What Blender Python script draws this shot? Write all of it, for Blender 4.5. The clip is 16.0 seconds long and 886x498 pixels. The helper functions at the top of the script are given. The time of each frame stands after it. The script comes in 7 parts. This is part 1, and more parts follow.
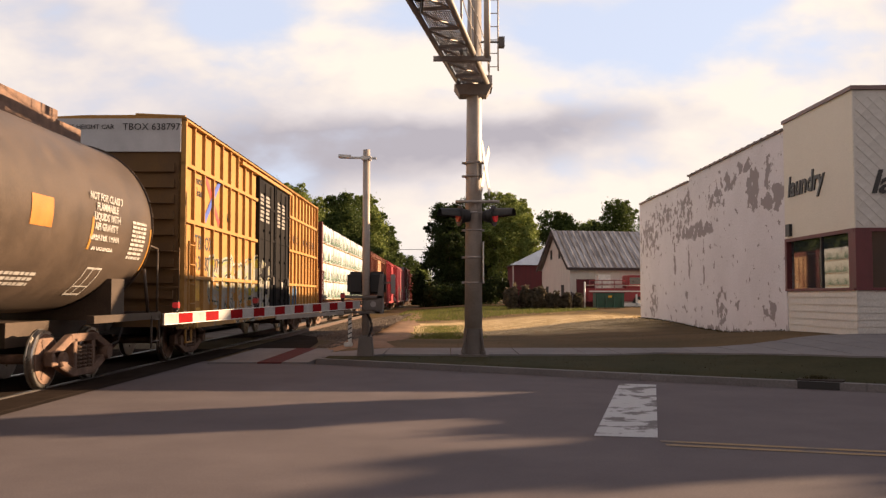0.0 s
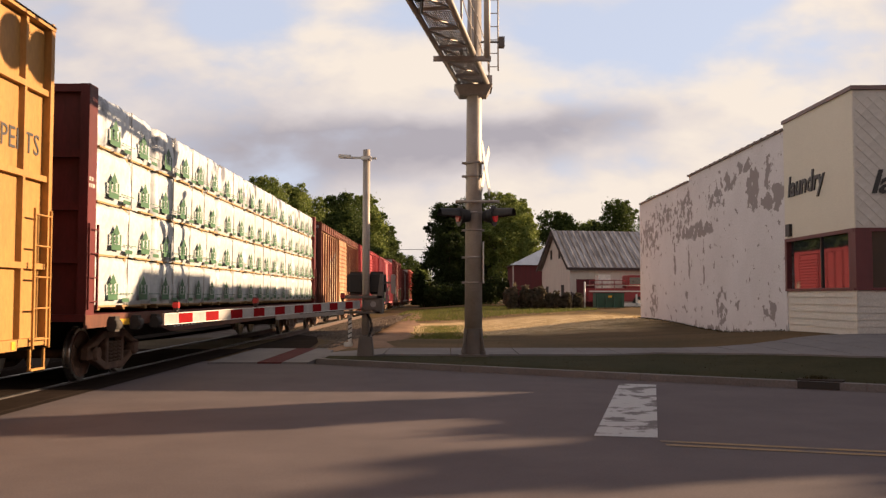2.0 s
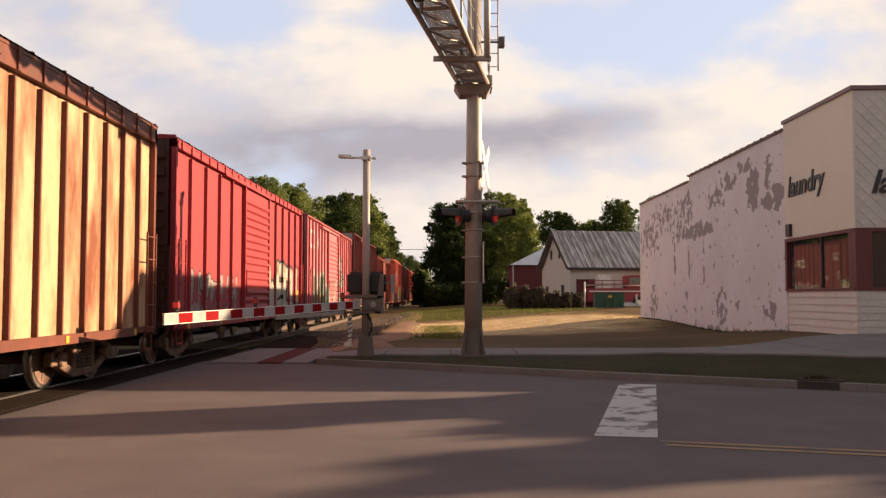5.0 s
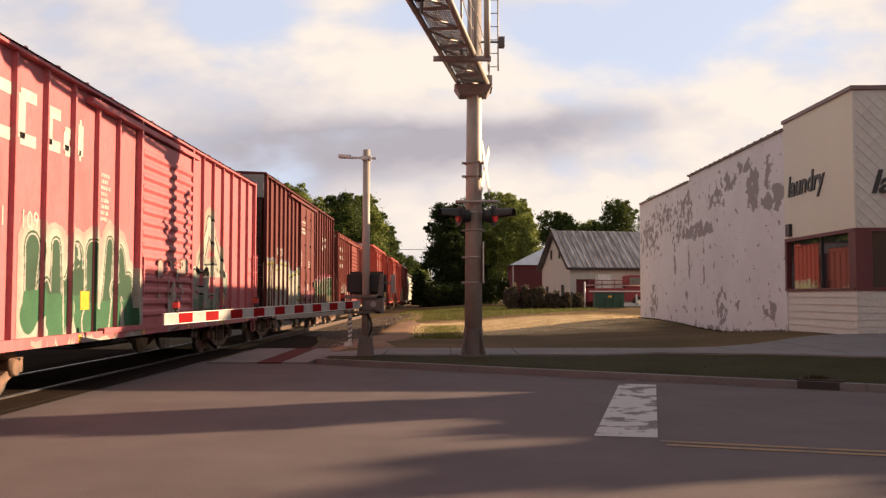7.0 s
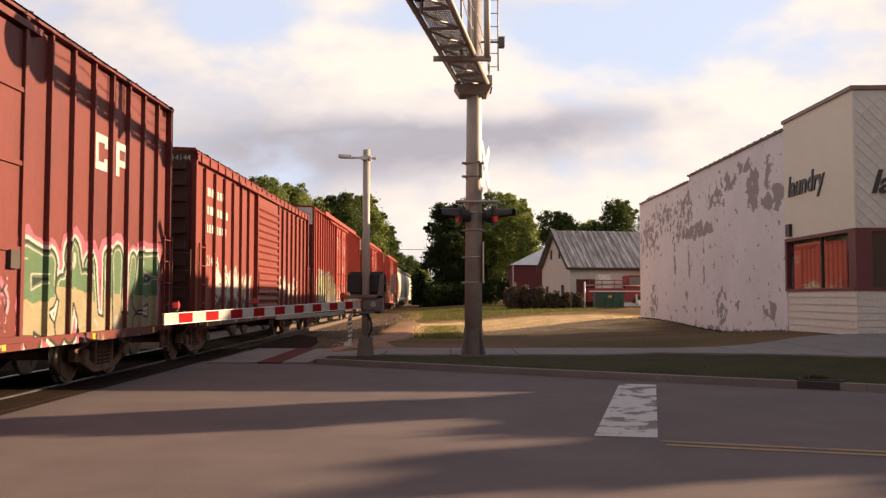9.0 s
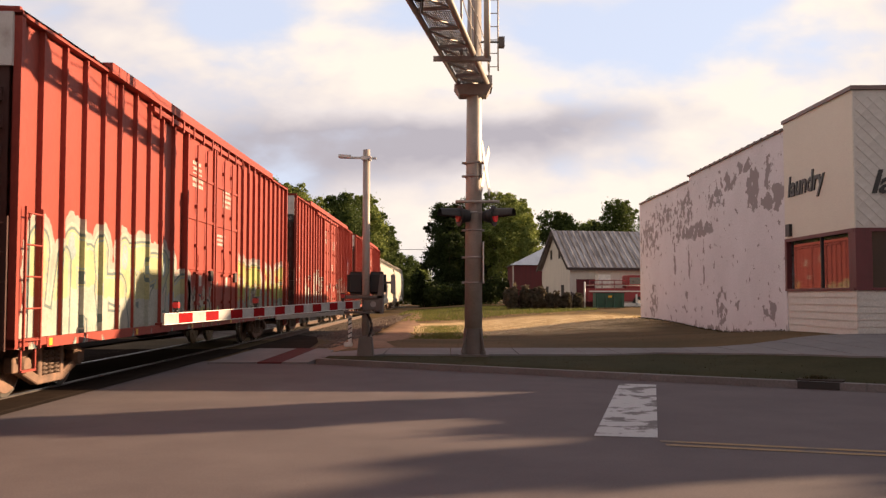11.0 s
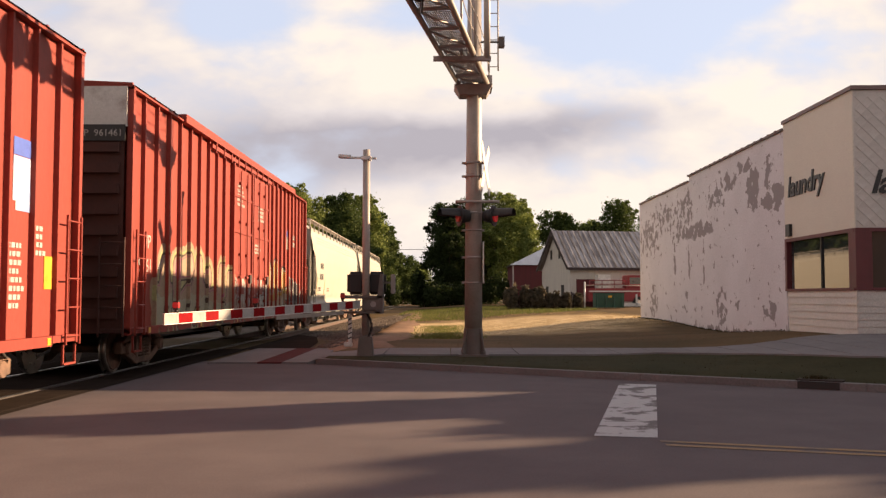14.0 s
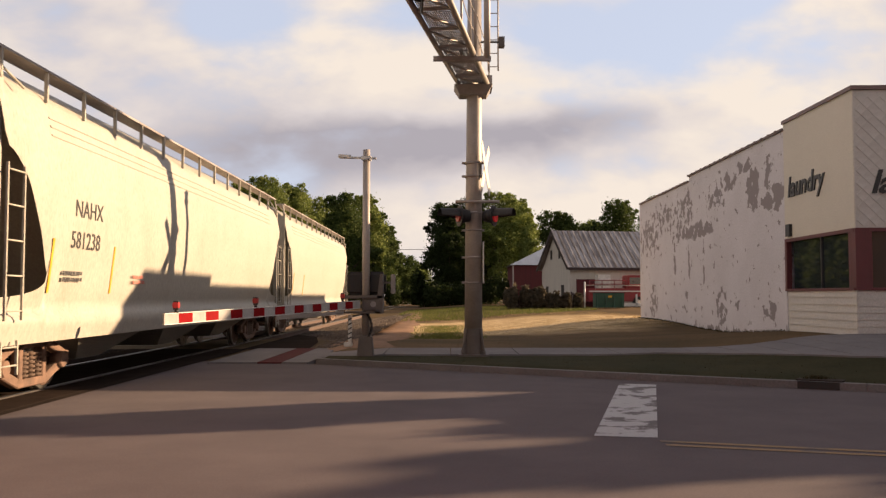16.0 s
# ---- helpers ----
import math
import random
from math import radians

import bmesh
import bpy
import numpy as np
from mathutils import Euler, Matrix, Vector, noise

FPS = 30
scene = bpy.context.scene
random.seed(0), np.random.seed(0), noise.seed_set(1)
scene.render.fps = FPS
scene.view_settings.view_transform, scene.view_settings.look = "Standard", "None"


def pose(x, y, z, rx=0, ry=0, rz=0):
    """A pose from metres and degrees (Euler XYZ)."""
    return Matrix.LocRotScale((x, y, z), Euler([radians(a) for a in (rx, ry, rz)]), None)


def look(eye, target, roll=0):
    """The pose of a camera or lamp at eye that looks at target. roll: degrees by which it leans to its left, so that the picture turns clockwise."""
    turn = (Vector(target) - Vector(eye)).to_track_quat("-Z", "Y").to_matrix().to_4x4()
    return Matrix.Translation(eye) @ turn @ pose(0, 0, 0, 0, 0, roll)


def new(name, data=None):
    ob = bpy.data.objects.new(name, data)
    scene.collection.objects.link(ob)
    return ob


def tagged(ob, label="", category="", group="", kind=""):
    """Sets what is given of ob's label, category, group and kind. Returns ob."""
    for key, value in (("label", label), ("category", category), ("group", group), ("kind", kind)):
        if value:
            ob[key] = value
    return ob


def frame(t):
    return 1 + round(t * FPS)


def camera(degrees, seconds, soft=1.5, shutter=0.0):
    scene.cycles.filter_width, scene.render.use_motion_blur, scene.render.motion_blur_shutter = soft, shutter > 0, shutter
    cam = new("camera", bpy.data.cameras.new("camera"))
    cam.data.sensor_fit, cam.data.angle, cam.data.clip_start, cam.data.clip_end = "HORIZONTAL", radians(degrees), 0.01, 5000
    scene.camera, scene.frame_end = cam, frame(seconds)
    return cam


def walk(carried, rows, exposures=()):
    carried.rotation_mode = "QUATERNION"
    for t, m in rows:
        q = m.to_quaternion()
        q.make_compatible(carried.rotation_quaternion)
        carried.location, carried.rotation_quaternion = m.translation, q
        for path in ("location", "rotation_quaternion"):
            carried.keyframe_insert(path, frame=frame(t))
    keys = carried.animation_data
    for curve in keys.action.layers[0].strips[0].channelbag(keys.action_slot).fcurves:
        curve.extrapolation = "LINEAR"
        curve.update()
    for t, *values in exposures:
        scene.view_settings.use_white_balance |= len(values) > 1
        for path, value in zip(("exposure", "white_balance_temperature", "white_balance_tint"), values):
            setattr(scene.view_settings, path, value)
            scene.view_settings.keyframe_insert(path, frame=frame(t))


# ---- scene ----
import functools
# camera on a tripod beside a level crossing; +y runs along the track, rail head at about z = 0
cam = camera(52.79, 16.0, soft=1.35, shutter=0.06)
EYE = pose(0, 0, 1.43, 93.0, 0, 0.25)
walk(cam, [(0, EYE), (16, EYE)], exposures=[(t, 1.60 + e, 6650, 15) for t, e in (
    (0, 0.0), (1.0, -0.05), (1.5, -0.12), (2.2, -0.22), (3.5, -0.24), (4.0, -0.13), (4.8, -0.10), (6.5, -0.1), (8.3, 0.03), (12.5, 0.0), (14.5, -0.05), (15.2, -0.12), (16, -0.22))])

# ---- light ----
SUN_EL, SUN_AZ = 16.0, 20.5          # elevation; angle from +x towards +y
_sd = Vector((math.cos(radians(SUN_AZ)) * math.cos(radians(SUN_EL)),
              math.sin(radians(SUN_AZ)) * math.cos(radians(SUN_EL)), math.sin(radians(SUN_EL))))
sun = new("sun", bpy.data.lights.new("sun", "SUN"))
sun.data.energy, sun.data.angle, sun.data.color = 5.0, radians(0.5), (1.0, 0.72, 0.44)
sun.matrix_world = look(_sd * 100, (0, 0, 0))


def nodes_of(tree):
    """Short ways to add nodes and links to a node tree."""
    def add(kind, **values):
        n = tree.nodes.new(kind)
        for key, value in values.items():
            if key in n.inputs:
                n.inputs[key].default_value = value
            else:
                setattr(n, key, value)
        return n

    def link(a, b):
        tree.links.new(a, b)
    return add, link


def build_world():
    w = bpy.data.worlds.new("evening_sky")
    scene.world = w
    w.use_nodes = True
    t = w.node_tree
    t.nodes.clear()
    add, link = nodes_of(t)
    out = add("ShaderNodeOutputWorld")
    bg = add("ShaderNodeBackground", Strength=0.0425)
    sky = add("ShaderNodeTexSky", sky_type="NISHITA", sun_disc=False, sun_elevation=radians(SUN_EL),
              sun_rotation=radians(90 - SUN_AZ), air_density=1.0, dust_density=1.5, ozone_density=1.0)
    tc = add("ShaderNodeTexCoord")
    # clouds: soft banks over a hazy blue, ragged at their edges
    sep = add("ShaderNodeSeparateXYZ")
    link(tc.outputs["Generated"], sep.inputs[0])

    def op(kind, a, b, c=None):
        n = add("ShaderNodeMath", operation=kind)
        for k, v in enumerate((a, b, c)):
            if v is None:
                continue
            if isinstance(v, (int, float)):
                n.inputs[k].default_value = v
            else:
                link(v, n.inputs[k])
        return n.outputs[0]
    run = op("MAXIMUM", sep.outputs["Y"], 0.15)
    u, v = op("DIVIDE", sep.outputs["X"], run), op("DIVIDE", sep.outputs["Z"], run)
    flat = add("ShaderNodeCombineXYZ")
    link(op("MULTIPLY", u, 1.0), flat.inputs[0])
    link(op("MULTIPLY", v, 1.9), flat.inputs[1])
    link(op("MULTIPLY", sep.outputs["Y"], 0.4), flat.inputs[2])

    def cloud_noise(scale, detail, rough, distortion):
        n = add("ShaderNodeTexNoise", Scale=scale, Detail=detail, Roughness=rough, Distortion=distortion)
        mp = add("ShaderNodeMapping")
        mp.inputs["Location"].default_value = (CLOUD_SHIFT[0] + scale, CLOUD_SHIFT[1], scale)
        link(flat.outputs[0], mp.inputs["Vector"])
        link(mp.outputs[0], n.inputs["Vector"])
        return op("SUBTRACT", n.outputs["Fac"], 0.5)
    broad, puffs = cloud_noise(4.0, 6.0, 0.5, 0.2), cloud_noise(9.0, 5.0, 0.5, 0.1)
    ragged = op("MULTIPLY_ADD", puffs, 0.75, broad)

    def banks(items, start):
        """Adds soft oval banks (across, up, half widths, amount) to a field."""
        total = start
        for u0, v0, su, sv, amount in items:
            d = op("ADD", op("POWER", op("ABSOLUTE", op("DIVIDE", op("SUBTRACT", u, u0), su), 0), 2.0), op("POWER", op("ABSOLUTE", op("DIVIDE", op("SUBTRACT", v, v0), sv), 0), 2.0))
            total = op("MULTIPLY_ADD", op("EXPONENT", op("MULTIPLY", d, -1.0), 0), amount, total)
        return total
    # openings of blue in the cover
    cover_in = banks(((-0.23, 0.32, 0.075, 0.050, -0.62), (-0.06, 0.315, 0.10, 0.035, -0.36), (0.17, 0.285, 0.15, 0.055, -0.75), (0.30, 0.335, 0.10, 0.05, -0.50), (0.06, 0.225, 0.10, 0.014, -0.25)),
                     op("ADD", op("MULTIPLY", ragged, 1.5), 0.80))
    cover = add("ShaderNodeMapRange", interpolation_type="SMOOTHSTEP")
    cover.inputs["From Min"].default_value, cover.inputs["From Max"].default_value = 0.22, 0.82
    link(cover_in, cover.inputs["Value"])
    # grey undersides and sunlit cream tops
    bright_in = banks(((-0.14, 0.165, 0.20, 0.042, -0.58), (0.04, 0.170, 0.10, 0.030, -0.32), (0.19, 0.205, 0.13, 0.020, -0.32), (0.10, 0.185, 0.12, 0.020, -0.24), (-0.36, 0.27, 0.16, 0.06, -0.04), (-0.42, 0.33, 0.10, 0.04, -0.06),
                       (-0.13, 0.262, 0.10, 0.022, 0.14), (0.02, 0.245, 0.09, 0.014, 0.12), (0.36, 0.21, 0.14, 0.06, 0.22), (0.13, 0.125, 0.16, 0.03, 0.20), (-0.05, 0.09, 0.06, 0.03, 0.10), (0.44, 0.30, 0.08, 0.05, 0.16)),
                      op("ADD", op("MULTIPLY", ragged, 1.15), 0.60))
    # the cover thickens and greys towards the unseen zenith, dimming light on the ground
    high = add("ShaderNodeMapRange", interpolation_type="SMOOTHSTEP")
    high.inputs["From Min"].default_value, high.inputs["From Max"].default_value = 0.34, 0.62
    link(sep.outputs["Z"], high.inputs["Value"])
    bright_in = op("MULTIPLY_ADD", high.outputs[0], -0.75, bright_in)
    # unseen clouds facing the sun, beside the track, brightened to light the shop wall
    facing = add("ShaderNodeMapRange", interpolation_type="SMOOTHSTEP")
    facing.inputs["From Min"].default_value, facing.inputs["From Max"].default_value = -0.45, -0.85
    link(sep.outputs["X"], facing.inputs["Value"])
    bright_in = op("MULTIPLY_ADD", facing.outputs[0], 0.4, bright_in)
    ramp = add("ShaderNodeValToRGB")
    ramp.color_ramp.elements[0].position, ramp.color_ramp.elements[0].color = 0.10, (3.9, 3.75, 4.05, 1)
    ramp.color_ramp.elements[1].position, ramp.color_ramp.elements[1].color = 0.78, (8.2, 7.5, 6.5, 1)
    mid = ramp.color_ramp.elements.new(0.48)
    mid.color = (6.4, 6.05, 5.9, 1)
    link(bright_in, ramp.inputs[0])
    mix = add("ShaderNodeMix", data_type="RGBA")
    link(cover.outputs[0], mix.inputs["Factor"])
    tint = add("ShaderNodeMix", data_type="RGBA", blend_type="MIX")
    tint.inputs["Factor"].default_value = 0.75
    link(sky.outputs[0], tint.inputs["A"])
    tint.inputs["B"].default_value = (6.3, 7.1, 8.6, 1)
    link(tint.outputs["Result"], mix.inputs["A"])
    link(ramp.outputs[0], mix.inputs["B"])
    link(mix.outputs["Result"], bg.inputs["Color"])
    link(bg.outputs[0], out.inputs[0])


CLOUD_SHIFT = (3.1, 1.4, 0.0)
build_world()


# ---- materials ----
def material(name, colour, colour2=None, rough=0.7, metal=0.0, scale=3.0, fine=60.0, bump=0.15, spread=0.25,
             contrast=(0.35, 0.68), stretch=(1, 1, 1), coat=0.0, spec=0.5, vary=0.0):
    """A surface with two scales of variation: broad stains and fine grain with relief."""
    m = bpy.data.materials.new(name)
    m.use_nodes = True
    t = m.node_tree
    add, link = nodes_of(t)
    b = t.nodes["Principled BSDF"]
    tc = add("ShaderNodeTexCoord")
    mp = add("ShaderNodeMapping")
    mp.inputs["Scale"].default_value = stretch
    link(tc.outputs["Object"], mp.inputs["Vector"])
    n1 = add("ShaderNodeTexNoise", Scale=scale, Detail=7.0, Roughness=0.62)
    n2 = add("ShaderNodeTexNoise", Scale=fine, Detail=3.0, Roughness=0.6)
    link(mp.outputs[0], n1.inputs["Vector"])
    link(mp.outputs[0], n2.inputs["Vector"])
    c2 = colour2 or tuple(c * (1 - spread) for c in colour)
    r = add("ShaderNodeValToRGB")
    r.color_ramp.elements[0].position, r.color_ramp.elements[0].color = contrast[0], (*c2, 1)
    r.color_ramp.elements[1].position, r.color_ramp.elements[1].color = contrast[1], (*colour, 1)
    link(n1.outputs["Fac"], r.inputs[0])
    mul = add("ShaderNodeMix", data_type="RGBA", blend_type="MULTIPLY")
    mul.inputs["Factor"].default_value = 0.55
    grey = add("ShaderNodeValToRGB")
    grey.color_ramp.elements[0].position, grey.color_ramp.elements[0].color = 0.3, (0.55, 0.55, 0.55, 1)
    grey.color_ramp.elements[1].position, grey.color_ramp.elements[1].color = 0.7, (1, 1, 1, 1)
    link(n2.outputs["Fac"], grey.inputs[0])
    link(r.outputs[0], mul.inputs["A"])
    link(grey.outputs[0], mul.inputs["B"])
    last = mul.outputs["Result"]
    if vary:
        info = add("ShaderNodeObjectInfo")
        hsv = add("ShaderNodeHueSaturation")
        mr = add("ShaderNodeMapRange")
        mr.inputs["To Min"].default_value, mr.inputs["To Max"].default_value = 1 - vary, 1 + vary
        link(info.outputs["Random"], mr.inputs["Value"])
        link(mr.outputs[0], hsv.inputs["Value"])
        link(last, hsv.inputs["Color"])
        last = hsv.outputs[0]
    link(last, b.inputs["Base Color"])
    rr = add("ShaderNodeMapRange")
    rr.inputs["To Min"].default_value, rr.inputs["To Max"].default_value = max(0.05, rough - 0.12), min(1, rough + 0.12)
    link(n1.outputs["Fac"], rr.inputs["Value"])
    link(rr.outputs[0], b.inputs["Roughness"])
    b.inputs["Metallic"].default_value = metal
    b.inputs["Specular IOR Level"].default_value = spec
    b.inputs["Coat Weight"].default_value = coat
    if bump:
        bp = add("ShaderNodeBump", Strength=bump, Distance=0.02)
        link(n2.outputs["Fac"], bp.inputs["Height"])
        link(bp.outputs[0], b.inputs["Normal"])
    return m


def glow(name, colour, strength):
    m = bpy.data.materials.new(name)
    m.use_nodes = True
    b = m.node_tree.nodes["Principled BSDF"]
    b.inputs["Base Color"].default_value = (*colour, 1)
    b.inputs["Emission Color"].default_value = (*colour, 1)
    b.inputs["Emission Strength"].default_value = strength
    return m


def glass_material(name, colour=(0.02, 0.025, 0.03), rough=0.03):
    m = bpy.data.materials.new(name)
    m.use_nodes = True
    b = m.node_tree.nodes["Principled BSDF"]
    b.inputs["Base Color"].default_value = (*colour, 1)
    b.inputs["Roughness"].default_value = rough
    b.inputs["Specular IOR Level"].default_value = 0.9
    return m


# ---- mesh helpers ----
def box(bm, x0, x1, y0, y1, z0, z1, mi=0):
    v = [bm.verts.new(p) for p in ((x0, y0, z0), (x1, y0, z0), (x1, y1, z0), (x0, y1, z0),
                                   (x0, y0, z1), (x1, y0, z1), (x1, y1, z1), (x0, y1, z1))]
    for q in ((0, 3, 2, 1), (4, 5, 6, 7), (0, 1, 5, 4), (1, 2, 6, 5), (2, 3, 7, 6), (3, 0, 4, 7)):
        f = bm.faces.new([v[i] for i in q])
        f.material_index = mi
    return v


def beam(bm, a, b, w, h, up=(0, 0, 1), mi=0):
    """A bar of width w and height h from a to b."""
    a, b = Vector(a), Vector(b)
    d = (b - a).normalized()
    side = d.cross(Vector(up))
    if side.length < 1e-4:
        side = d.cross(Vector((1, 0, 0)))
    side.normalize()
    top = side.cross(d)
    v = []
    for p in (a, b):
        for i, j in ((-1, -1), (1, -1), (1, 1), (-1, 1)):
            v.append(bm.verts.new(p + side * (i * w / 2) + top * (j * h / 2)))
    for q in ((0, 1, 2, 3), (7, 6, 5, 4), (0, 4, 5, 1), (1, 5, 6, 2), (2, 6, 7, 3), (3, 7, 4, 0)):
        f = bm.faces.new([v[i] for i in q])
        f.material_index = mi


def rod(bm, a, b, r, r2=None, n=12, mi=0, caps=True):
    """A round bar from a to b, of radius r at a and r2 at b."""
    a, b = Vector(a), Vector(b)
    d = (b - a).normalized()
    s = d.cross(Vector((0, 0, 1)))
    if s.length < 1e-3:
        s = d.cross(Vector((1, 0, 0)))
    s.normalize()
    u = s.cross(d)
    r2 = r if r2 is None else r2
    ra, rb = [], []
    for i in range(n):
        c, sn = math.cos(2 * math.pi * i / n), math.sin(2 * math.pi * i / n)
        ra.append(bm.verts.new(a + (s * c + u * sn) * r))
        rb.append(bm.verts.new(b + (s * c + u * sn) * r2))
    for i in range(n):
        f = bm.faces.new((ra[i], ra[(i + 1) % n], rb[(i + 1) % n], rb[i]))
        f.smooth, f.material_index = True, mi
    if caps:
        for ring in (ra, rb):
            f = bm.faces.new(ring)
            f.material_index = mi


def finish(name, bm, mats):
    bmesh.ops.recalc_face_normals(bm, faces=bm.faces)
    me = bpy.data.meshes.new(name)
    bm.to_mesh(me)
    bm.free()
    for m in (mats if isinstance(mats, (list, tuple)) else [mats]):
        me.materials.append(m)
    return me


def part(name, bm, mats, parent=None, label=""):
    """Links a bmesh as one mesh object under a thing or a part."""
    ob = new(name, bm if isinstance(bm, bpy.types.Mesh) else finish(name, bm, mats))
    ob.parent = parent
    return tagged(ob, label) if label else ob


def boxes(name, specs, mats, parent=None, label="", bevel=0.0):
    """A part made of one or more boxes (x0, x1, y0, y1, z0, z1)."""
    bm = bmesh.new()
    for s in specs:
        box(bm, *s)
    if bevel:
        bmesh.ops.bevel(bm, geom=bm.edges[:], offset=bevel, segments=2, affect="EDGES")
    return part(name, bm, mats, parent, label)


def thing(name, m, label, category, group="", kind=""):
    ob = new(name)
    ob.matrix_basis = m
    return tagged(ob, label, category, group, kind)


def writing(name, text, size, mat, parent, m, depth=0.004, align="LEFT", label="", shear=0.0, thick=0.0):
    """Raised lettering in the built-in font, turned into a mesh."""
    cu = bpy.data.curves.new(name, "FONT")
    cu.body, cu.size, cu.extrude, cu.align_x, cu.shear, cu.offset = text, size, depth, align, shear, thick
    cu.resolution_u = 2
    tmp = new(name, cu)
    me = bpy.data.meshes.new_from_object(tmp)
    bpy.data.objects.remove(tmp)
    bpy.data.curves.remove(cu)
    me.materials.clear()
    me.materials.append(mat)
    ob = new(name, me)
    ob.parent = parent
    ob.matrix_basis = m
    return tagged(ob, label) if label else ob


# ---- ground ----
M_ASPHALT = material("worn_asphalt", (0.141, 0.117, 0.119), (0.106, 0.088, 0.091), rough=0.95, spec=0.12, scale=0.7, fine=55, bump=0.22)
M_CONCRETE = material("weathered_concrete", (0.200, 0.184, 0.182), (0.148, 0.136, 0.135), rough=0.9, spec=0.15, scale=0.8, fine=30, bump=0.25)
M_GRASS = material("dry_lawn", (0.140, 0.092, 0.050), (0.080, 0.058, 0.030), rough=0.95, spec=0.04, scale=0.16, fine=9, bump=0.3, contrast=(0.40, 0.62))
M_BALLAST = material("ballast_stone", (0.18, 0.145, 0.12), (0.085, 0.07, 0.06), rough=0.95, spec=0.08, scale=1.1, fine=11, bump=1.0)
M_RAIL = material("polished_rail_steel", (0.24, 0.22, 0.21), rough=0.42, metal=1.0, scale=4, bump=0.02)
M_RAILSIDE = material("rusty_rail_web", (0.10, 0.06, 0.045), rough=0.85, scale=5)
M_RUBBER = material("crossing_panel_rubber", (0.040, 0.030, 0.025), rough=0.95, spec=0.0, scale=2)
M_WHITE_LINE = material("worn_white_road_paint", (0.40, 0.39, 0.385), (0.10, 0.083, 0.08), rough=0.8, scale=1.9, fine=40, contrast=(0.435, 0.485))
M_YELLOW_LINE = material("worn_yellow_road_paint", (0.27, 0.170, 0.075), (0.12, 0.092, 0.070), rough=0.8, scale=2.5, fine=40, contrast=(0.36, 0.52))
M_RED_TACTILE = material("red_paver", (0.095, 0.022, 0.022), rough=0.9, spec=0.1, scale=3)

XC = -6.94                      # centre line of the track


def smooth(a, b, x):
    t = max(0.0, min(1.0, (x - a) / (b - a)))
    return t * t * (3 - 2 * t)


def curb_y(x):
    """The far curb of the road."""
    return 17.12 - 0.61 * x + 0.003 * x * x if x > -3 else 18.98 + (-3 - x) * 0.25


def ground_z(x, y):
    """Height of the land: level at the crossing, rising to the shop and to the yard behind."""
    front = smooth(3.0, 10.5, x) * smooth(0.4, 5.0, y - curb_y(x)) * (1 - smooth(23, 36, y))
    z = 0.37 * front
    lawn = smooth(27, 42, y)
    z += lawn * (-0.30 + 0.62 * smooth(0.5, 9.8, x)) * (1 - smooth(50, 74, y))
    z += 0.42 * smooth(50, 80, y) * smooth(-5, 4, x)
    d = curb_y(x) + 0.16 - y
    if x > -2.8 and d < 0:
        z += 0.11 * (1 - smooth(26, 32, y))
    return z - 0.03 if d > 0 and -8 < y else z


def build_ground():
    """One sheet out to the horizon, finer near the crossing."""
    xs = sorted(set([-3000, -900, -300, -120, -60, -35] + [round(-24 + 0.5 * i, 2) for i in range(113)] + [40, 55, 80, 150, 400, 1200, 3000]))
    ys = sorted(set([-3000, -600, -120, -40, -15] + [round(-6 + 0.5 * i, 2) for i in range(120)] + [56, 60, 66, 72, 78, 84, 92, 100, 120, 150, 220, 400, 1000, 4000]))
    bm = bmesh.new()
    grid = [[bm.verts.new((x, y, ground_z(x, y) - (0.11 if y > curb_y(x) - 0.2 and y < curb_y(x) + 0.8 and x > -3 else 0) - (0.09 if x > -3.2 and walk_near(x) - 0.3 < y < walk_far(x) + 0.3 else 0.02))) for x in xs] for y in ys]
    for j in range(len(ys) - 1):
        for i in range(len(xs) - 1):
            f = bm.faces.new((grid[j][i], grid[j][i + 1], grid[j + 1][i + 1], grid[j + 1][i]))
            f.smooth = True
    tagged(part("ground", bm, M_GRASS), "dry sunburnt lawn and land around the crossing", "ground", kind="structure")
    # road sheet, from well behind the camera to the far curb
    bm = bmesh.new()
    n = 60
    a = [bm.verts.new((-60 + 2 * i, -7.0, 0.0)) for i in range(n + 1)]
    b = [bm.verts.new((-60 + 2 * i, curb_y(-60 + 2 * i) + 0.02 if -60 + 2 * i < 25 else 10.0, 0.0)) for i in range(n + 1)]
    for i in range(n):
        bm.faces.new((a[i], a[i + 1], b[i + 1], b[i]))
    tagged(part("road", bm, M_ASPHALT), "worn grey-brown asphalt road over a level crossing", "road", kind="structure")
    # curb
    bm = bmesh.new()
    pts = [(-2.7 + 0.5 * i) for i in range(42)]
    for k, (x0, x1) in enumerate(zip(pts[:-1], pts[1:])):
        p, q = Vector((x0, curb_y(x0) + 0.08, 0.05 + 0.0)), Vector((x1 - (0.008 if k % 6 == 5 else 0.0), curb_y(x1) + 0.08, 0.05))
        beam(bm, p, q, 0.16, 0.13)
    tagged(part("curb", bm, M_CONCRETE), "low grey concrete curb along the road", "curb", kind="structure")


def sheet(name, quads, lift, mat, label, category, kind="structure", grade=True):
    """A paved or painted surface from quads, lifted above the land."""
    bm = bmesh.new()
    for quad in quads:
        bm.faces.new([bm.verts.new((x, y, (ground_z(x, y) if grade else 0) + lift)) for x, y in quad])
    return tagged(part(name, bm, mat), label, category, kind=kind)



def walk_near(x):
    return 19.75 if x < 4.6 else 19.75 - 1.15 * (x - 4.6) if x < 7.6 else 16.3 - 0.75 * (x - 7.6)


